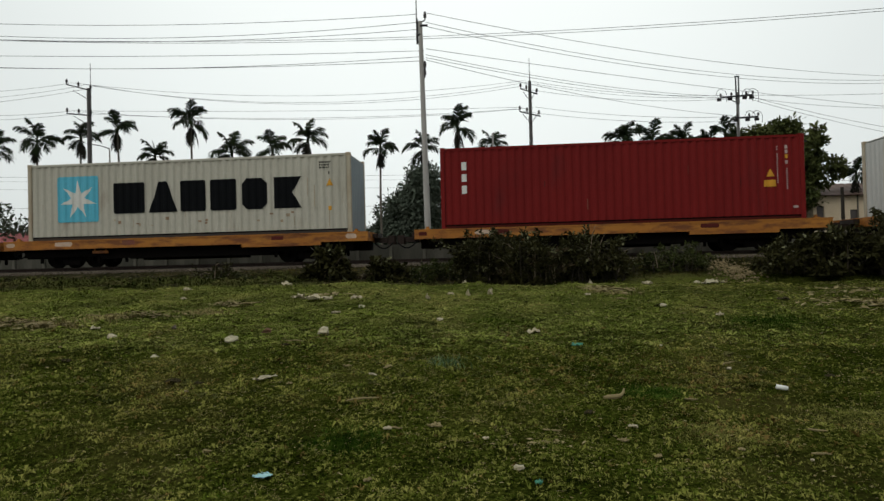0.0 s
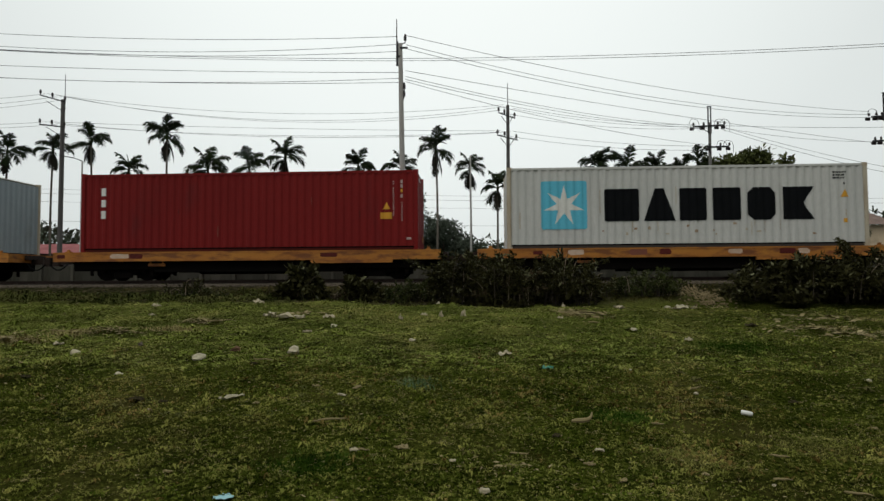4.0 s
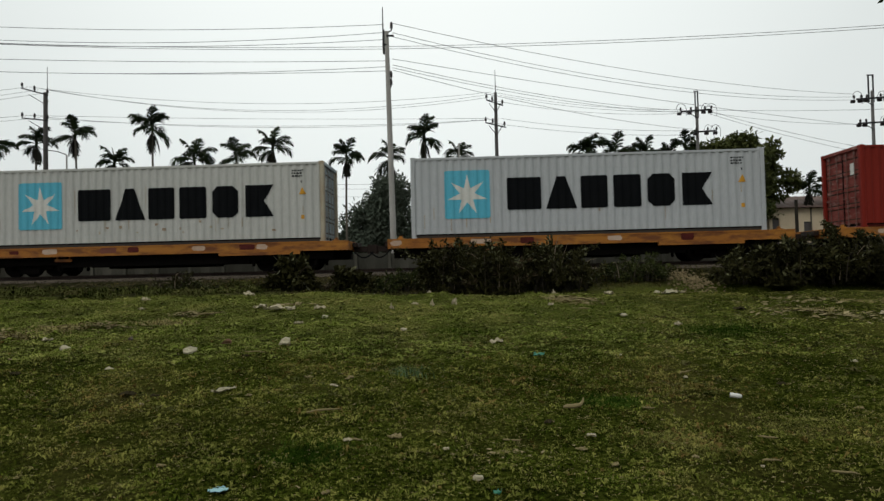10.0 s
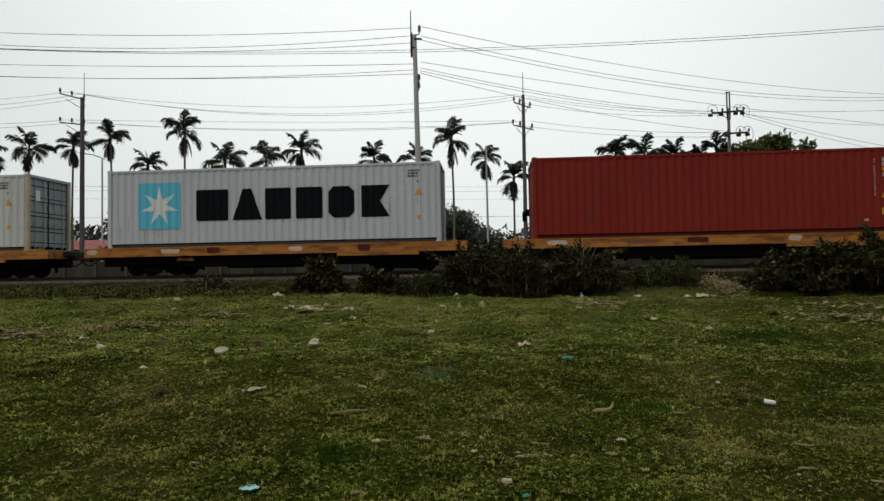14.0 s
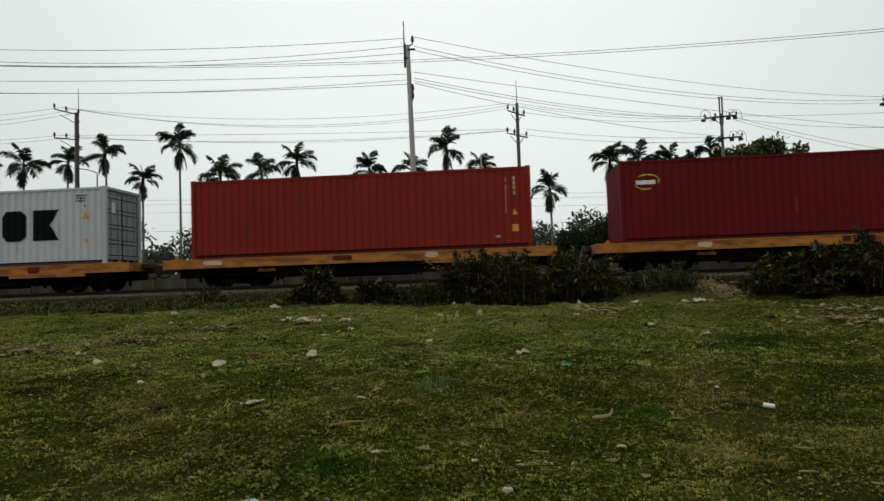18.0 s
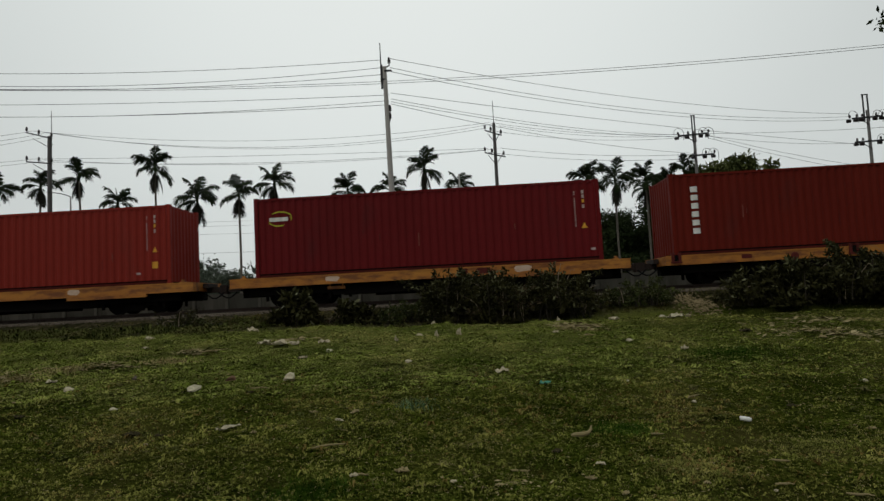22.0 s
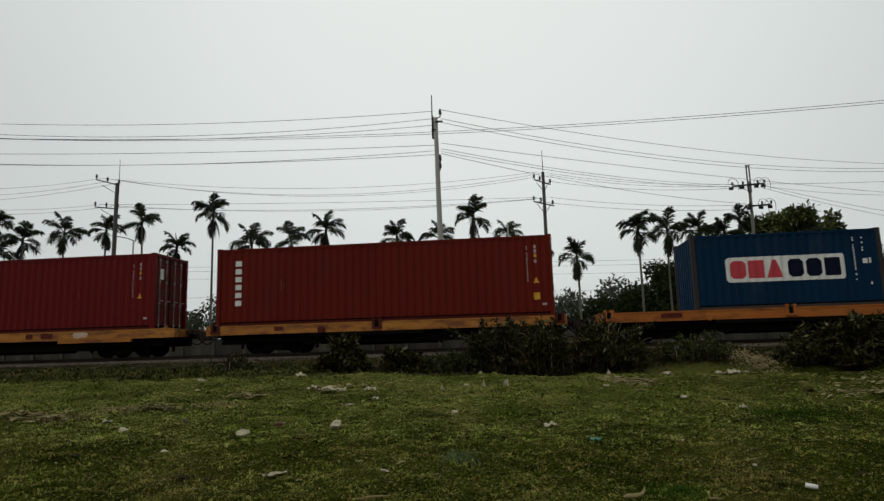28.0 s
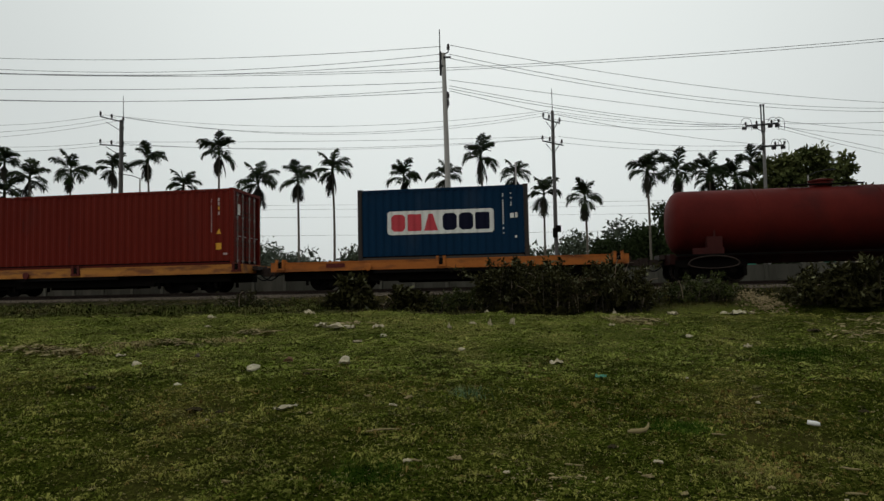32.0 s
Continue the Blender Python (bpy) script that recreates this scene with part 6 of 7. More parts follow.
part("board", Build().lathe([(0.05, -0.05), (0.22, -0.04), (0.22, 0.02), (0.05, 0.03)], 18, "y", (0, 0, 3.75)).mesh("board", WHITE), post)


def house(x, y, w, d, eaves, ridge, wall_mat, roof_mat, label, holes):
    g = high(x, y)
    hs = tagged(new("house"), label, "house")
    hs.matrix_world = pose(x, y, g)
    xs = sorted({-w / 2, w / 2, *(a for q in holes for a in (q[0], q[1]))})
    front = Build()
    for a, b in zip(xs, xs[1:]):
        hit = [q for q in holes if q[0] <= a and q[1] >= b]
        if hit:
            front.box(a, b, 0, 0.22, 0, hit[0][2]) if hit[0][2] > 0 else None
            front.box(a, b, 0, 0.22, hit[0][3], eaves)
        else:
            front.box(a, b, 0, 0.22, 0, eaves)
    part("front_wall", front.mesh("front_wall", wall_mat), hs)
    part("side_wall", Build().box(-w / 2, -w / 2 + 0.22, 0.222, d, 0, eaves).mesh("side_wall", wall_mat), hs)
    part("side_wall", Build().box(w / 2 - 0.22, w / 2, 0.222, d, 0, eaves).mesh("side_wall", wall_mat), hs)
    part("back_wall", Build().box(-w / 2, w / 2, d + 0.002, d + 0.22, 0, eaves).mesh("back_wall", wall_mat), hs)
    for s in (0, 1):
        r = Build()
        y0, y1 = (-0.6, d / 2) if s == 0 else (d + 0.8, d / 2)
        n = 30
        vs, fs = [], []
        for k in range(n + 1):
            xx = -w / 2 - 0.4 + (w + 0.8) * k / n
            zz = 0.035 * (k % 2)
            for o in (0, 0.02):
                vs += [(xx, y0, eaves + 0.01 + zz + o), (xx, y1, ridge + zz + o)]
        for k in range(n):
            o, q = 4 * k, 4 * k + 4
            fs += [(o, q, q + 1, o + 1), (o + 2, o + 3, q + 3, q + 2), (o, o + 2, q + 2, q), (o + 1, q + 1, q + 3, o + 3)]
        part("roof", r.add(vs, fs).mesh("roof", roof_mat), hs, "ribbed tin roof slope")
    for q in holes:
        part("door_panel" if q[2] <= 0 else "shutter", Build().box(q[0] + 0.03, q[1] - 0.03, 0.10, 0.15, q[2] + 0.02, q[3] - 0.02).mesh("panel", DARKWALL), hs, "dark panel in the opening")


house(39.5, 60, 10.6, 6.0, 5.5, 6.9, PLASTER, ROOFTIN, "cream plastered house with a rusty tin roof", [(-5.0, -4.3, 0, 4.6), (-1.9, -1.1, 2.6, 4.2), (1.0, 2.2, 2.4, 4.0)])
house(-39.5, 62, 14.0, 6.0, 3.2, 4.3, DARKWALL, REDTIN, "low building with a faded red tin roof", [(-5.0, -4.0, 0, 2.2), (2.0, 3.4, 1.0, 2.2)])
balloon = tagged(new("balloon"), "round bright yellow balloon tethered beyond the track", "balloon")
part("skin", Build().lathe([(0.01, -0.36), (0.06, -0.33), (0.18, -0.24), (0.29, -0.08), (0.31, 0.06), (0.27, 0.18), (0.17, 0.27), (0.06, 0.305), (0.01, 0.31)], 24, "z").mesh("skin", SIGNYELLOW, True), balloon)
part("knot", Build().lathe([(0.01, -0.36), (0.035, -0.40), (0.01, -0.41)], 8, "z").mesh("knot", SIGNYELLOW), balloon)
part("printed_bar", Build().box(-0.17, 0.17, -0.305, -0.27, -0.05, 0.02, 0.01).mesh("printed_bar", BRICKRED), balloon, "dark printed bar")
part("string", Build().tube([(0, 0, -0.40), (0.03, 0, -1.6), (0, 0, -3.45)], 0.006, 4).mesh("string", WIRE), balloon)


# ---- litter on the field ----
def lump(name, r, flat, material, seed, label, x, y, rz=0):
    rr = random.Random(seed)
    bm = bmesh.new()
    bmesh.ops.create_icosphere(bm, subdivisions=2, radius=r)
    cuts = [(Vector((rr.uniform(-1, 1), rr.uniform(-1, 1), rr.uniform(-0.2, 1))).normalized(), r * rr.uniform(0.55, 0.85)) for q in range(7)]
    for v in bm.verts:
        for q, reach in cuts:
            over = v.co.dot(q) - reach
            if over > 0:
                v.co -= q * over
        k = 1 + 0.5 * noise.noise(v.co * (1.7 / r) + Vector((seed, 0, 0))) + rr.uniform(-0.06, 0.06)
        v.co = Vector((v.co.x * k * 1.15, v.co.y * k * 0.85, max(v.co.z * k * flat, -0.25 * r)))
    me = bpy.data.meshes.new(name)
    bm.to_mesh(me)
    bm.free()
    me.materials.append(material)
    ob = tagged(new(name, me), label, name.replace("_", " "), "litter on the field")
    ob.matrix_world = pose(x, y, high(x, y) + 0.2 * r * flat + 0.012, rr.uniform(-8, 8), rr.uniform(-8, 8), rz or rr.uniform(0, 360))


def scrap(name, w, d, material, seed, label, x, y, lift=0.03):
    """A crumpled sheet with a thickness."""
    rr = random.Random(seed)
    n = 6
    b = Build()
    vs = []
    for o in (0, 0.004):
        for i in range(n + 1):
            for j in range(n + 1):
                u, q = i / n - 0.5, j / n - 0.5
                vs.append([u * w, q * d, lift * abs(noise.noise(Vector((u * 4 + seed, q * 4, 0.5)))) * 1.2 + o])
    m = (n + 1) ** 2
    fs = []
    for i in range(n):
        for j in range(n):
            a = i * (n + 1) + j
            if (i in (0, n - 1)) and (j in (0, n - 1)) and rr.random() < 0.6:
                continue
            fs += [(a, a + n + 1, a + n + 2, a + 1), (m + a, m + a + 1, m + a + n + 2, m + a + n + 1)]
    ob = tagged(new(name, b.add(vs, fs).mesh(name, material)), label, name.replace("_", " "), "litter on the field")
    ob.matrix_world = pose(x, y, high(x, y) + 0.02, rr.uniform(-6, 6), rr.uniform(-6, 6), rr.uniform(0, 360))


def crumple(name, w, h, material, seed, label, x, y):
    """A crumpled sheet or curled leaf: a folded, torn-edged shell w metres wide and h high."""
    rr = random.Random(seed)
    n, d = 9, w * rr.uniform(0.45, 0.75)
    tear = [rr.uniform(0.72, 1.12) for q in range(24)]
    vs = []
    for o in (0.0, 0.006):
        for i in range(n + 1):
            for j in range(n + 1):
                u, q = 2 * i / n - 1, 2 * j / n - 1
                m = max(abs(u), abs(q)) / max(math.hypot(u, q), 1e-6)
                a = int((math.atan2(q, u) / (2 * math.pi) + 0.5) * 23.99)
                px, py = u * m * tear[a], q * m * tear[a]
                fold = abs(noise.noise(Vector((px * 1.7 + seed, py * 1.7, 0.3)))) * 1.5 + 0.5 * abs(noise.noise(Vector((px * 4 + seed, py * 4, 2.3))))
                vs.append((px * w / 2, py * d / 2, h * min(fold * (1.15 - 0.55 * math.hypot(px, py)), 1.0) + o))
    m = (n + 1) ** 2
    fs = []
    for i in range(n):
        for j in range(n):
            a = i * (n + 1) + j
            fs += [(a, a + n + 1, a + n + 2, a + 1), (m + a, m + a + 1, m + a + n + 2, m + a + n + 1)]
    ob = tagged(new(name, Build().add(vs, fs).mesh(name, material)), label, name.replace("_", " "), "litter on the field")
    ob.matrix_world = pose(x, y, high(x, y) + 0.012, rr.uniform(-5, 5), rr.uniform(-5, 5), rr.uniform(-30, 30))


def stick(x, y, length, r, seed, material=CHIP, label="dry broken twig lying in the grass", name="twig", rz=None):
    rr = random.Random(seed)
    pts = [(length * (k / 4 - 0.5), rr.uniform(-0.12, 0.12) * length, 0.02 + rr.uniform(0, 0.08) * length) for k in range(5)]
    ob = tagged(new(name, Build().tube(pts, [r * 0.7, r, r, r * 0.8, r * 0.4], 6).mesh(name, material)), label, name, "litter on the field")
    ob.matrix_world = pose(x, y, high(x, y) + 0.01, 0, 0, rr.uniform(-40, 40) if rz is None else rz)


for k, (x, y, r) in enumerate([(-3.21, 9.45, 0.105), (-1.97, 10.03, 0.125), (-5.14, 9.83, 0.085), (-3.96, 8.63, 0.05), (-0.16, 11.27, 0.065), (0.45, 4.71, 0.042), (4.07, 12.37, 0.075), (-1.72, 12.64, 0.075), (3.25, 7.62, 0.028), (5.82, 8.3, 0.04)]):
    lump("stone", r, 0.62, STONE, 100 + k, "pale weathered stone lying in the short grass", x, y)
for k, (x, y, w) in enumerate([(1.28, 9.95, 0.22), (0.05, 14.28, 0.18), (4.9, 15.93, 0.30), (-1.94, 13.74, 0.30), (-2.12, 12.1, 0.18), (-3.30, 14.15, 0.30), (-5.89, 14.31, 0.15), (3.01, 13.96, 0.14), (4.7, 11.28, 0.18), (9.51, 12.62, 0.20), (-4.16, 16.6, 0.30), (-6.26, 15.47, 0.22)]):
    crumple("paper_scrap", w, 0.42 * w, PAPER, 130 + k, "crumpled off-white paper scrap on the grass", x, y)
for k, (x, y, w) in enumerate([(0.93, 14.4, 0.12), (0.43, 14.16, 0.11), (-0.45, 13.88, 0.09), (0.43, 16.9, 0.12), (3.72, 16.9, 0.12)]):
    crumple("paper_scrap", w, 1.5 * w, PAPER, 150 + k, "torn white paper scrap standing up in the grass", x, y)
crumple("rag", 0.62, 0.13, PAPER, 160, "dirty white rag lying on the grass", -2.81, 13.63)
crumple("rag", 0.20, 0.09, PAPER, 159, "dirty white rag lying on the grass", -2.5, 13.5)
crumple("rag", 0.46, 0.13, STONE, 161, "dirty white rag lying on the grass", 6.52, 16.05)
lump("stone", 0.09, 0.6, STONE, 169, "pale weathered stone lying in the short grass", 6.25, 16.3)
lump("stone", 0.09, 0.6, STONE, 171, "pale weathered stone lying in the short grass", 6.95, 16.35)
for k, (x, y, w) in enumerate([(-2.29, 8.95, 0.12), (-3.1, 7.17, 0.18), (-2.83, 7.21, 0.12), (6.82, 13.22, 0.26), (1.25, 6.05, 0.10), (-4.9, 8.2, 0.12), (4.3, 7.4, 0.12)]):
    crumple("dead_leaf", w, 0.3 * w, DEADLEAF, 190 + k, "dark curled dead leaf on the turf", x, y)
for k, (x, y, w) in enumerate([(0.25, 5.29, 0.065), (0.16, 5.77, 0.04), (-0.17, 5.71, 0.12), (-0.58, 5.62, 0.085), (-0.63, 4.6, 0.07), (1.39, 5.33, 0.07), (1.53, 5.57, 0.09), (4.42, 6.26, 0.09), (2.21, 5.04, 0.06), (2.67, 4.89, 0.04), (1.55, 4.99, 0.07), (2.98, 4.35, 0.08), (-5.84, 10.62, 0.20), (-1.27, 7.88, 0.10), (-0.75, 7.65, 0.12), (-2.85, 6.92, 0.05), (-1.77, 7.06, 0.08)]):
    crumple("leaf_scrap", w, 0.32 * w, CHIP if k % 3 else PAPER, 220 + k, "pale dry leaf curled on the turf", x, y)
scrap("wrapper", 0.13, 0.09, CYANWRAP, 162, "crumpled pale blue wrapper on the grass", -1.39, 4.65, 0.02)
scrap("wrapper", 0.11, 0.07, PAPER, 163, "crumpled white wrapper on the grass", -0.89, 7.27, 0.03)
scrap("wrapper", 0.10, 0.07, PAPER, 164, "crumpled white wrapper on the grass", 2.85, 8.91, 0.03)
scrap("plastic_scrap", 0.15, 0.10, TEAL, 165, "torn teal plastic scrap in the grass", 1.74, 8.94, 0.07)
scrap("plastic_scrap", 0.055, 0.04, TEAL, 166, "torn teal plastic scrap in the grass", 0.56, 4.48, 0.04)
lump("cloth", 0.09, 0.7, CLOTH, 167, "crumpled pinkish-brown cloth on the grass", -2.81, 9.91)
lump("stub", 0.055, 1.1, BARK, 168, "small dark stump in the grass", -4.41, 10.32)
tube = tagged(new("tube", Build().lathe([(0.010, -0.056), (0.024, -0.054), (0.024, 0.041), (0.019, 0.045), (0.019, 0.056), (0.008, 0.058)], 14, "x").mesh("tube", WHITE, True)), "small white plastic tube lying in the grass", "tube", "litter on the field")
tube.matrix_world = pose(3.41, 6.74, high(3.41, 6.74) + 0.04, 0, 6, -32)
scrap("wood_piece", 0.28, 0.085, STONE, 170, "pale flat splinter of wood on the grass", -2.15, 7.45, 0.05)
for k, (x, y, w) in enumerate([(1.60, 6.47, 0.16), (0.83, 5.56, 0.16), (-0.17, 5.68, 0.16), (-0.51, 5.63, 0.14), (3.29, 7.72, 0.22), (1.37, 5.33, 0.10), (2.79, 4.98, 0.14), (-1.93, 5.04, 0.08), (3.03, 5.44, 0.14), (-2.19, 9.07, 0.3), (2.3, 6.29, 0.12)]):
    stick(x, y, w, 0.009, 180 + k)
for k, (x, y, w) in enumerate([(-0.88, 6.39, 0.34), (3.2, 4.71, 0.18), (3.62, 13.5, 0.24), (-5.5, 9.16, 0.24), (-6.35, 11.81, 0.55), (-4.06, 13.17, 0.45)]):
    stick(x, y, w, 0.006 + 0.0007 * y, 240 + k)
bark = [(-0.115, 0.0, 0.012), (-0.06, -0.012, 0.018), (0.0, -0.02, 0.016), (0.055, -0.012, 0.024), (0.095, 0.012, 0.050), (0.112, 0.03, 0.085)]
strip = tagged(new("bark_strip", Build().tube(bark, [0.012, 0.022, 0.024, 0.020, 0.014, 0.006], 7).mesh("bark_strip", CHIP)), "curled strip of brown bark on the grass", "bark strip", "litter on the field")
strip.matrix_world = pose(1.60, 6.44, high(1.60, 6.44) + 0.022, 0, 0, 8)


# ---- grass ----
def blades(rng, x, y, height, width, lean=0.6):
    n = len(x)
    z = land(x, y)
    a, q = rng.uniform(0, 2 * np.pi, n), rng.uniform(0.1, lean, n)
    h = height * rng.uniform(0.5, 1.3, n)
    dx, dy = np.cos(a), np.sin(a)
    p = np.stack([x, y, z - 0.004], -1)
    s = np.stack([-dy, dx, np.zeros(n)], -1) * (width * rng.uniform(0.6, 1.3, n))[:, None]
    m = p + np.stack([dx * q * h * 0.35, dy * q * h * 0.35, h * np.maximum(0.6 - 0.14 * q, 0.25)], -1)
    t = p + np.stack([dx * q * h * 1.3, dy * q * h * 1.3, h * np.maximum(1.05 - 0.42 * q, 0.12)], -1)
    v = np.stack([p - s, p + s, m + s * 0.7, t, m - s * 0.7], 1).reshape(-1, 3)
    k = 5 * np.arange(n)[:, None]
    f4 = k + np.array([0, 1, 2, 4])
    f3 = k + np.array([4, 2, 3])
    return v, f4, f3


def grass_field(name, tufts, per, y0, y1, height, width, spread_r, lean, material, label, seed, lumpy=0.5, freq=1.0, dens=None):
    """Tufts of low, sprawling blades; thick and thin patches alternate."""
    rng = np.random.default_rng(seed)
    y = y0 + (y1 - y0) * rng.random(tufts)
    x = rng.uniform(-1, 1, tufts) * (y * 0.80 + 1.2) + 0.04 * y
    patch = np.sin(freq * (1.7 * x + 1.3 * np.sin(0.8 * y)) + seed) * np.sin(freq * (1.4 * y + 1.7 * np.sin(0.6 * x))) + 0.7 * np.sin(4.3 * x + 1 + seed) * np.sin(3.9 * y)
    keep = rng.random(tufts) < (1 - lumpy) + lumpy * (0.5 + 0.5 * patch)
    clump = value_noise(x, y, 0.13 + 0.009 * y, seed % 7)
    floor = 0.12 if y1 < 12 else 0.45
    keep &= rng.random(tufts) < floor + (1 - floor) * smooth(0.36, 0.62, clump)
    if dens:
        keep &= rng.random(tufts) < dens(x, y)
    x, y, clump = x[keep], y[keep], clump[keep]
    n = len(x)
    size = np.repeat(rng.uniform(0.6, 1.2, n) * (0.6 + 0.7 * clump), per)
    x = np.repeat(x, per) + rng.normal(0, spread_r, n * per) * size
    y = np.repeat(y, per) + rng.normal(0, spread_r, n * per) * size
    v, f4, f3 = blades(rng, x, y, height * size, width, lean)
    f = np.concatenate([f4[:, [0, 1, 2]], f4[:, [0, 2, 3]], f3]) if y1 < 12 else np.stack([f4[:, 0], f4[:, 1], f3[:, 2]], -1)
    tagged(new(name, soup(name, v, f, material)), label, "grass", kind="stuff")


def rosettes(name, count, y0, y1, radius, rise, material, label, seed, k=6, dens=None, cell=0.16, wide=0.0):
    """Small cropped clumps: a few short broad curled blades joined at the root, lying close to the turf."""
    rng = np.random.default_rng(seed)
    y = y0 + (y1 - y0) * rng.random(count)
    x = rng.uniform(-1, 1, count) * (wide or y * 0.80 + 1.2) + 0.04 * y * (wide == 0)
    top = value_noise(x, y, cell + 0.012 * y, seed % 5)
    keep = rng.random(count) < 0.34 + 0.66 * smooth(0.30, 0.62, top)
    if dens:
        keep &= rng.random(count) < dens(x, y)
    x, y = x[keep], y[keep]
    n = len(x)
    size = rng.uniform(0.55, 1.35, n) * (1 + 0.9 * (rng.random(n) < 0.08))
    z = land(x, y)
    c = np.stack([x, y, z + 0.25 * rise * size], -1)
    a = rng.uniform(0, 2 * np.pi, n)[:, None] + 2 * np.pi * np.arange(k) / k + rng.normal(0, 0.35, (n, k))
    way = np.stack([np.cos(a), np.sin(a), np.zeros((n, k))], -1)
    perp = np.stack([-np.sin(a), np.cos(a), np.zeros((n, k))], -1)
    ln = (radius * size[:, None] * rng.uniform(0.35, 1.35, (n, k)))[..., None]
    up = np.array([0.0, 0.0, 1.0])
    mid = c[:, None] + way * ln * 0.5 + up * (rise * size[:, None] * rng.uniform(0.3, 1.25, (n, k)))[..., None]
    tip = c[:, None] + way * ln + perp * ln * rng.normal(0, 0.25, (n, k))[..., None] + up * (rise * size[:, None] * rng.uniform(-0.3, 1.0, (n, k)))[..., None]
    s = perp * ln * rng.uniform(0.14, 0.30, (n, k))[..., None]
    rim = np.stack([mid - s, tip, mid + s], 2).reshape(n, 3 * k, 3)
    v = np.concatenate([c[:, None], rim], 1).reshape(-1, 3)
    j = np.arange(k)
    f = np.stack([np.zeros(k, int), 1 + 3 * j, 2 + 3 * j, 3 + 3 * j], -1)
    f = (f[None] + (3 * k + 1) * np.arange(n)[:, None, None]).reshape(-1, 4)
    tagged(new(name, soup(name, v, f, material)), label, "grass", kind="stuff")


def verge(x, y):
    """1 on the open field, 0 where the rough weeds of the bank begin."""
    return 1 - smooth(15.6, 17.0, y - 0.13 * np.minimum(x, 4.0) - 0.5 + 1.6 * (value_noise(x, y, 1.1, 5) - 0.5))


def open_side(x, y):
    return smooth(1.0, -5.0, x) * verge(x, y)


def thin_right(x, y):
    return 1 - 0.50 * smooth(0.0, 4.5, x)


def dry_spots(x, y):
    """Where the turf has dried to brown: a few wide spots and a thin scatter."""
    spot = 0.07 + 0.25 * smooth(0.60, 0.72, value_noise(x, y, 0.9, 3))
    for sx, sy, w, d in ((-1.2, 8.6, 0.9, 0.7), (-2.4, 7.9, 0.8, 0.4), (-3.1, 7.0, 0.6, 0.4), (1.2, 7.5, 1.0, 0.7), (3.0, 7.2, 0.9, 0.6), (2.3, 5.6, 0.5, 0.4), (-0.8, 6.3, 0.5, 0.3)):
        spot = spot + np.exp(-((x - sx) / w) ** 2 - ((y - sy) / d) ** 2)
    return np.minimum(spot, 1.0)


def beyond(x, y):
    """The rest of the field, behind and to the sides."""
    return smooth(0.75, 1.25, np.abs(x - 0.04 * y) - 0.80 * y) * verge(x, y) + (1 - smooth(2.7, 3.3, y)) * (np.abs(x) < 0.8 * y + 1.0)


# Thins out towards +x and past the verge.
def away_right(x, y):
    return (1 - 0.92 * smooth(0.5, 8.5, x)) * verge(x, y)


grass_field("grass_near", 22000, 9, 3.0, 8.8, 0.018, 0.0042, 0.022, 2.2, GRASS, "short cropped grass in sprawling tufts", 201, 0.55)
grass_field("pale_grass_near", 9000, 7, 3.0, 9.0, 0.020, 0.0052, 0.020, 2.6, GRASS_LIGHT, "pale half-dry grass tufts", 208, 0.6, 1.3, thin_right)
grass_field("green_grass_near", 9000, 10, 3.0, 9.0, 0.022, 0.0042, 0.026, 2.0, MOSS, "short green grass in sprawling tufts", 206, 0.95, 0.6, thin_right)
grass_field("grass_middle", 16000, 8, 8.4, 18.4, 0.032, 0.0075, 0.045, 2.2, GRASS, "short cropped grass in sprawling tufts", 202, 0.55)
grass_field("pale_grass_middle", 8000, 6, 8.6, 18.0, 0.032, 0.0075, 0.035, 2.4, GRASS_LIGHT, "pale half-dry grass tufts", 209, 0.85, 0.9, away_right)
grass_field("green_grass_middle", 11200, 8, 8.6, 14.0, 0.030, 0.0075, 0.05, 2.0, MOSS, "short green grass in sprawling tufts", 207, 0.8, 0.6)
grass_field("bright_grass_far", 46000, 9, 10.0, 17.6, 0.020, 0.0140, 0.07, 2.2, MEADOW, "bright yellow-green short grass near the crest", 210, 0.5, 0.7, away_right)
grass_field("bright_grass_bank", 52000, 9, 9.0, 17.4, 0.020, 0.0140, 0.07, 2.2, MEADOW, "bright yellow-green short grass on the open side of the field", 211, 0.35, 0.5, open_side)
grass_field("dry_grass", 6500, 6, 3.0, 10.0, 0.030, 0.0030, 0.03, 2.6, STRAW, "dry straw-coloured grass blades", 203, 0.9, 0.8)
grass_field("dry_grass_far", 6000, 7, 9.0, 18.0, 0.045, 0.0055, 0.06, 2.6, STRAW, "dry straw-coloured grass blades", 204, 0.9, 0.8)
grass_field("bank_grass", 9000, 9, 17.6, 21.0, 0.055, 0.0120, 0.07, 1.8, GRASS, "thin yellow-green grass on the railway bank", 212, 0.6, 0.8, open_side)
grass_field("dry_bank_grass", 9000, 8, 18.4, 21.8, 0.07, 0.0110, 0.06, 2.0, DEADGRASS, "thin dry grass on the railway bank", 213, 0.7, 0.8)
rosettes("cropped_turf_near", 50000, 3.0, 9.2, 0.0215, 0.017, CRUMB, "close-grazed clumps of pale olive turf", 221, 5, thin_right)
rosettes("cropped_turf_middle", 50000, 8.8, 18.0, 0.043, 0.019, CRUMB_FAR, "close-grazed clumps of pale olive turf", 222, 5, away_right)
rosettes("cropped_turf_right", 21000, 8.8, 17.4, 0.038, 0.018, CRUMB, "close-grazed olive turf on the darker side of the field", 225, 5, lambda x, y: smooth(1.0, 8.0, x))
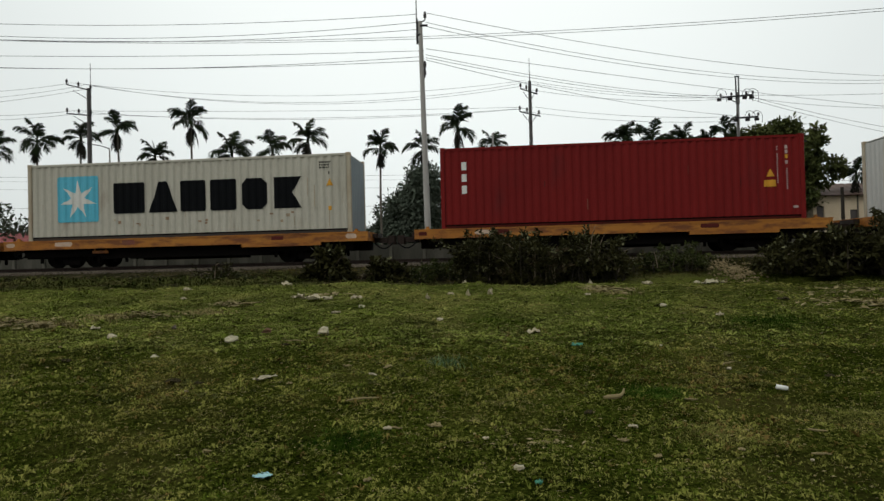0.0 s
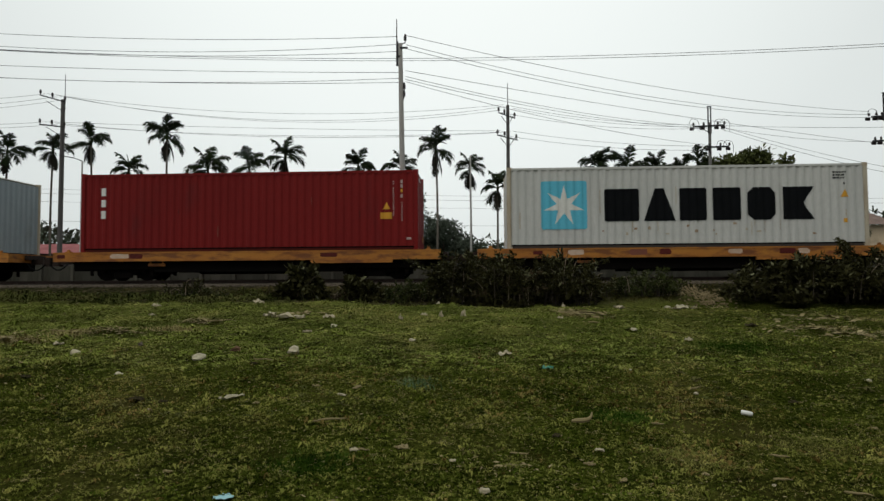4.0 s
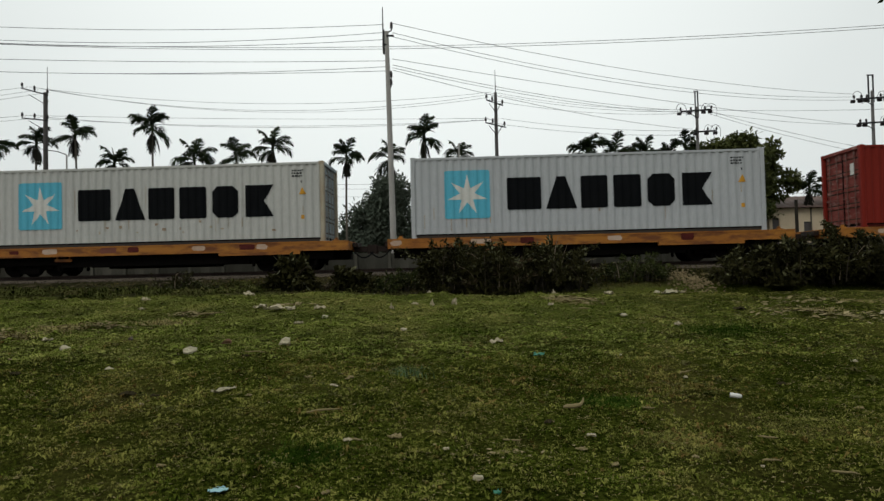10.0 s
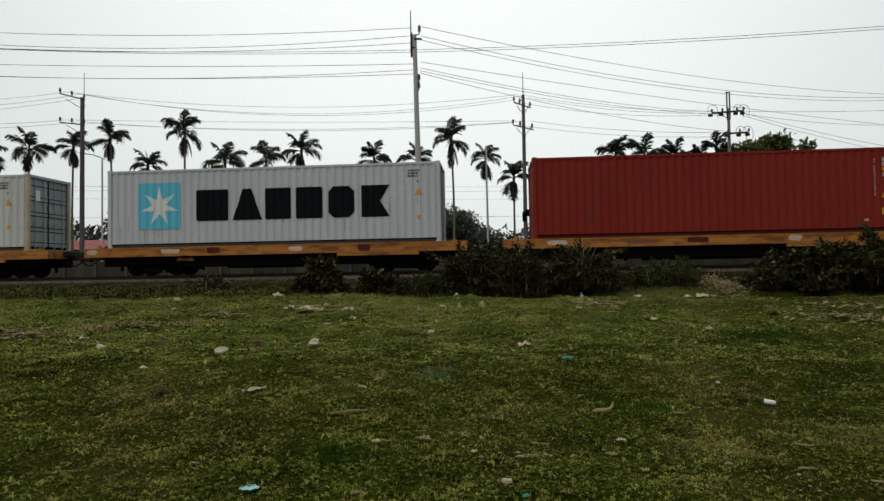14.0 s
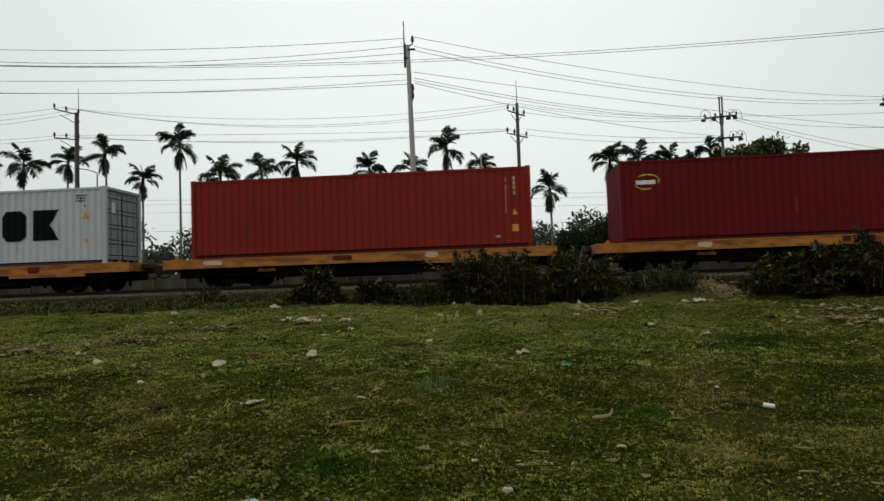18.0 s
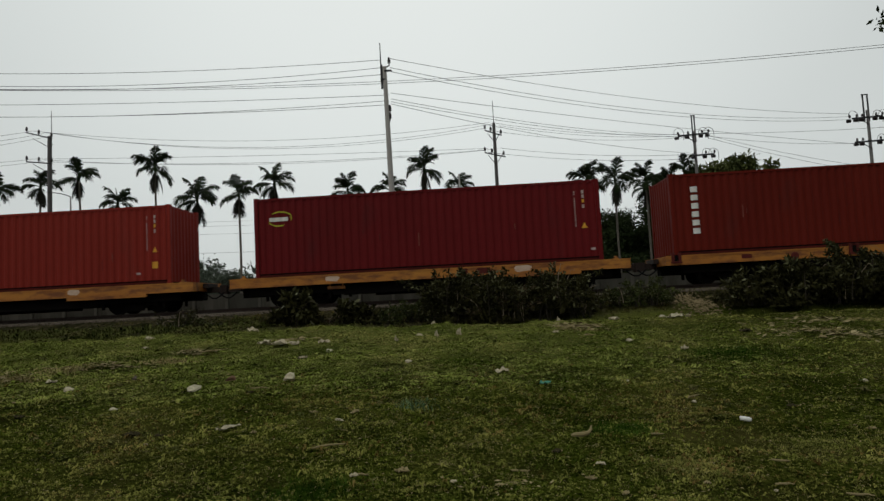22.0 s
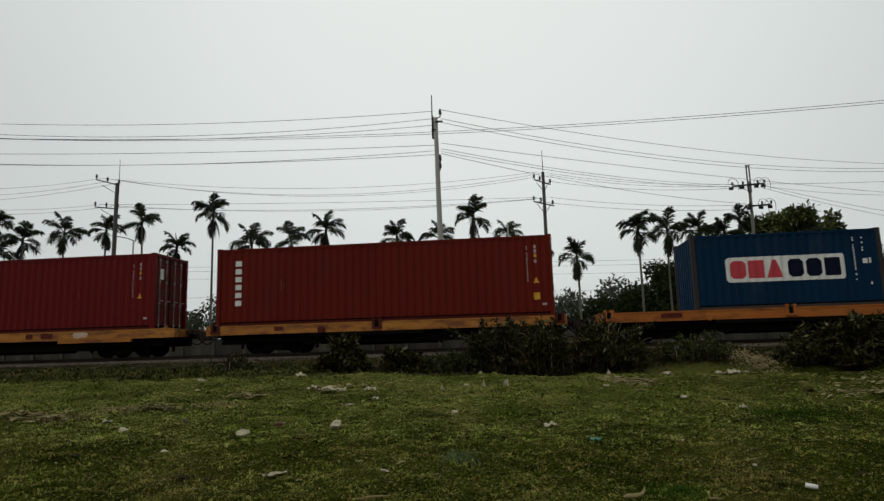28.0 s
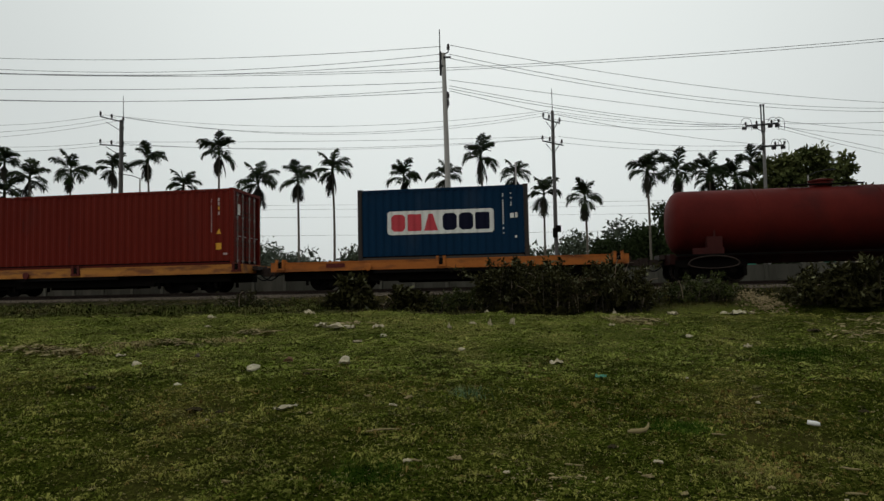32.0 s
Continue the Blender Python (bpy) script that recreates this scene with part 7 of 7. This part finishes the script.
rosettes("dry_turf", 20000, 3.2, 10.5, 0.024, 0.019, CRUMB_DRY, "grazed clumps of turf dried to brown and straw", 226, 5, dry_spots)
rosettes("cropped_turf_beyond", 34000, -9.0, 17.0, 0.055, 0.030, CRUMB, "close-grazed clumps of pale olive turf all round", 227, 5, beyond, 0.3, 17.0)
rosettes("grass_clumps_beyond", 26000, -9.0, 17.0, 0.070, 0.035, GRASS, "short cropped grass in low clumps all round", 228, 6, beyond, 0.2, 17.0)
rosettes("dark_turf", 5000, 6.5, 16.5, 0.042, 0.018, CRUMB_DARK, "dark green weeds pressed into the turf", 223, 6, None, 0.5)
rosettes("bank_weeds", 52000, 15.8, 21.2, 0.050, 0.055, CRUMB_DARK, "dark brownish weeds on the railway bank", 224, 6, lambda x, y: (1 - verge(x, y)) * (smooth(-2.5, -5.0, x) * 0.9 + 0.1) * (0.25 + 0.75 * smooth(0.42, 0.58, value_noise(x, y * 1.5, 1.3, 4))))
rng = np.random.default_rng(205)
for k, (x, y, w) in enumerate([(-6.2, 11.6, 0.9), (-4.6, 12.2, 0.8), (3.65, 14.7, 0.8), (8.2, 13.0, 1.2), (10.3, 14.4, 0.9), (-6.6, 10.9, 0.8)]):
    n = 420
    px, py = x + rng.normal(0, w * 0.3, n), y + rng.normal(0, w * 0.16, n)
    v, f4, f3 = blades(rng, px, py, 0.085, 0.010, 2.2)
    f = np.concatenate([f4[:, [0, 1, 2]], f4[:, [0, 2, 3]], f3])
    tagged(new("straw_heap", soup("straw_heap", v, f, STRAW)), "patch of dry straw lying on the grass", "straw", kind="stuff")


GREEN = "lush green patch of grass"
for x, y, w, h, m, label in ((2.2, 5.5, 0.45, 0.030, GRASS_LIGHT, "pale dry patch of grass"), (3.6, 5.9, 0.5, 0.026, GRASS_LIGHT, "pale dry patch of grass"), (2.03, 6.6, 0.34, 0.055, LUSH, GREEN),
                             (5.2, 10.7, 0.7, 0.070, LUSH, GREEN), (-0.9, 5.4, 0.35, 0.045, LUSH, GREEN), (0.76, 11.1, 0.5, 0.035, MOSS, GREEN)):
    n = int(2600 * w + 900)
    px, py = x + rng.normal(0, w * 0.5, n), y + rng.normal(0, w * 0.4, n)
    v, f4, f3 = blades(rng, px, py, h, 0.0042, 1.8)
    f = np.concatenate([f4[:, [0, 1, 2]], f4[:, [0, 2, 3]], f3])
    tagged(new("grass_patch", soup("grass_patch", v, f, m)), label, "grass", kind="stuff")


def flecks(rng, x, y, size, lift):
    """Small curled chips and dead leaves lying on the ground."""
    n = len(x)
    a = rng.uniform(0, 2 * np.pi, n)
    p = np.stack([x, y, land(x, y) + lift * rng.uniform(0.3, 1.0, n)], -1)
    s = (size * rng.uniform(0.4, 1.5, n))[:, None]
    u = np.stack([np.cos(a), np.sin(a), rng.uniform(-0.25, 0.25, n)], -1) * s
    w = np.stack([-np.sin(a), np.cos(a), rng.uniform(-0.2, 0.5, n)], -1) * s * rng.uniform(0.15, 0.45, n)[:, None]
    v = np.stack([p - u, p + w, p + u, p - w + np.array([0, 0, 0.004])], 1).reshape(-1, 3)
    return v, np.arange(4 * n).reshape(-1, 4)


n = 9000
py = 3.2 + 15.5 * rng.random(n) ** 1.2
px = rng.uniform(-1, 1, n) * (py * 0.80 + 1.0)
v, f = flecks(rng, px, py, 0.007 + 0.0014 * py, 0.032)
tagged(new("leaf_litter", soup("leaf_litter", v, f, CHIP)), "scattered dead leaves and chips in the grass", "leaf litter", kind="stuff")
for x, y, w, d, n, size, label in ((-7.2, 10.9, 0.85, 0.35, 420, 0.06, "strip of pale wood chips and straw"), (-5.4, 11.6, 0.7, 0.22, 200, 0.055, "strip of pale wood chips and straw"), (-4.4, 13.2, 0.5, 0.28, 170, 0.06, "brown tangle of dry plant matter"), (-2.7, 14.6, 0.55, 0.2, 60, 0.09, "torn pale rags and chips on the grass"),
                                   (3.77, 15.14, 0.6, 0.5, 300, 0.095, "tan heap of dry earth and chips"), (7.0, 16.3, 0.5, 0.3, 60, 0.07, "pale earth and chips by the bushes"), (8.2, 12.5, 1.6, 1.0, 300, 0.085, "strip of dry straw and chips"), (9.0, 14.4, 1.2, 0.8, 170, 0.08, "strip of dry straw and chips"), (0.6, 5.2, 0.5, 0.12, 40, 0.03, "dry chips in the grass")):
    v, f = flecks(rng, x + rng.normal(0, w * 0.5, n), y + rng.normal(0, d * 0.5, n), size, 0.07)
    tagged(new("chip_heap", soup("chip_heap", v, f, CHIP)), label, "debris", kind="stuff")
n = 120
v, f4, f3 = blades(rng, -0.04 + rng.normal(0, 0.13, n), 8.02 + rng.normal(0, 0.14, n), 0.11, 0.005, 1.5)
tagged(new("weed", soup("weed", v, np.concatenate([f4[:, [0, 1, 2]], f4[:, [0, 2, 3]], f3]), TEALWEED)), "small wiry blue-green weed in the grass", "weed", kind="stuff")
v1, f1 = scatter_stones(rng, 420, (8.62, 0.33), None, (3.9, 0.85), None, 0.06)
tagged(new("rubble", soup("rubble", v1, f1, RUBBLE)), "tan earth and broken brick on the bank between bushes", "rubble", kind="stuff")


# ---- what moves ----
def run(t):
    """How far the train has come, in metres along the track."""
    return float(np.polyval((1.09523593e-07, -7.59219184e-06, 2.11230352e-04, -1.96496340e-03, -3.03195393, -0.0153767), t))


def motions():
    for thing, a, back, z in TRAIN:
        rows = []
        for t in range(33):
            p = on_track(a + run(t), back, z)
            rows.append((float(t), pose(p.x, p.y, p.z, 0, 0, -math.degrees(PHI))))
        walk(thing, rows)
    for_balloon = ((0, -21.4), (10, -21.0), (19.6, -20.7), (25, -22.0), (29.8, -20.8), (32, -20.9))
    walk(balloon, [(float(t), pose(x, 34, 4.66, 0, 4 * (x + 21.3), 0)) for t, x in for_balloon])
    steps = [round(k * 32 / 200, 4) for k in range(201)]
    turn = [math.degrees(run(t) / RADIUS) for t in steps]
    for w in SPINNING:
        at = w.matrix_basis.translation.copy()
        walk(w, [(t, pose(at.x, at.y, at.z, 0, a, 0)) for t, a in zip(steps, turn)])


motions()
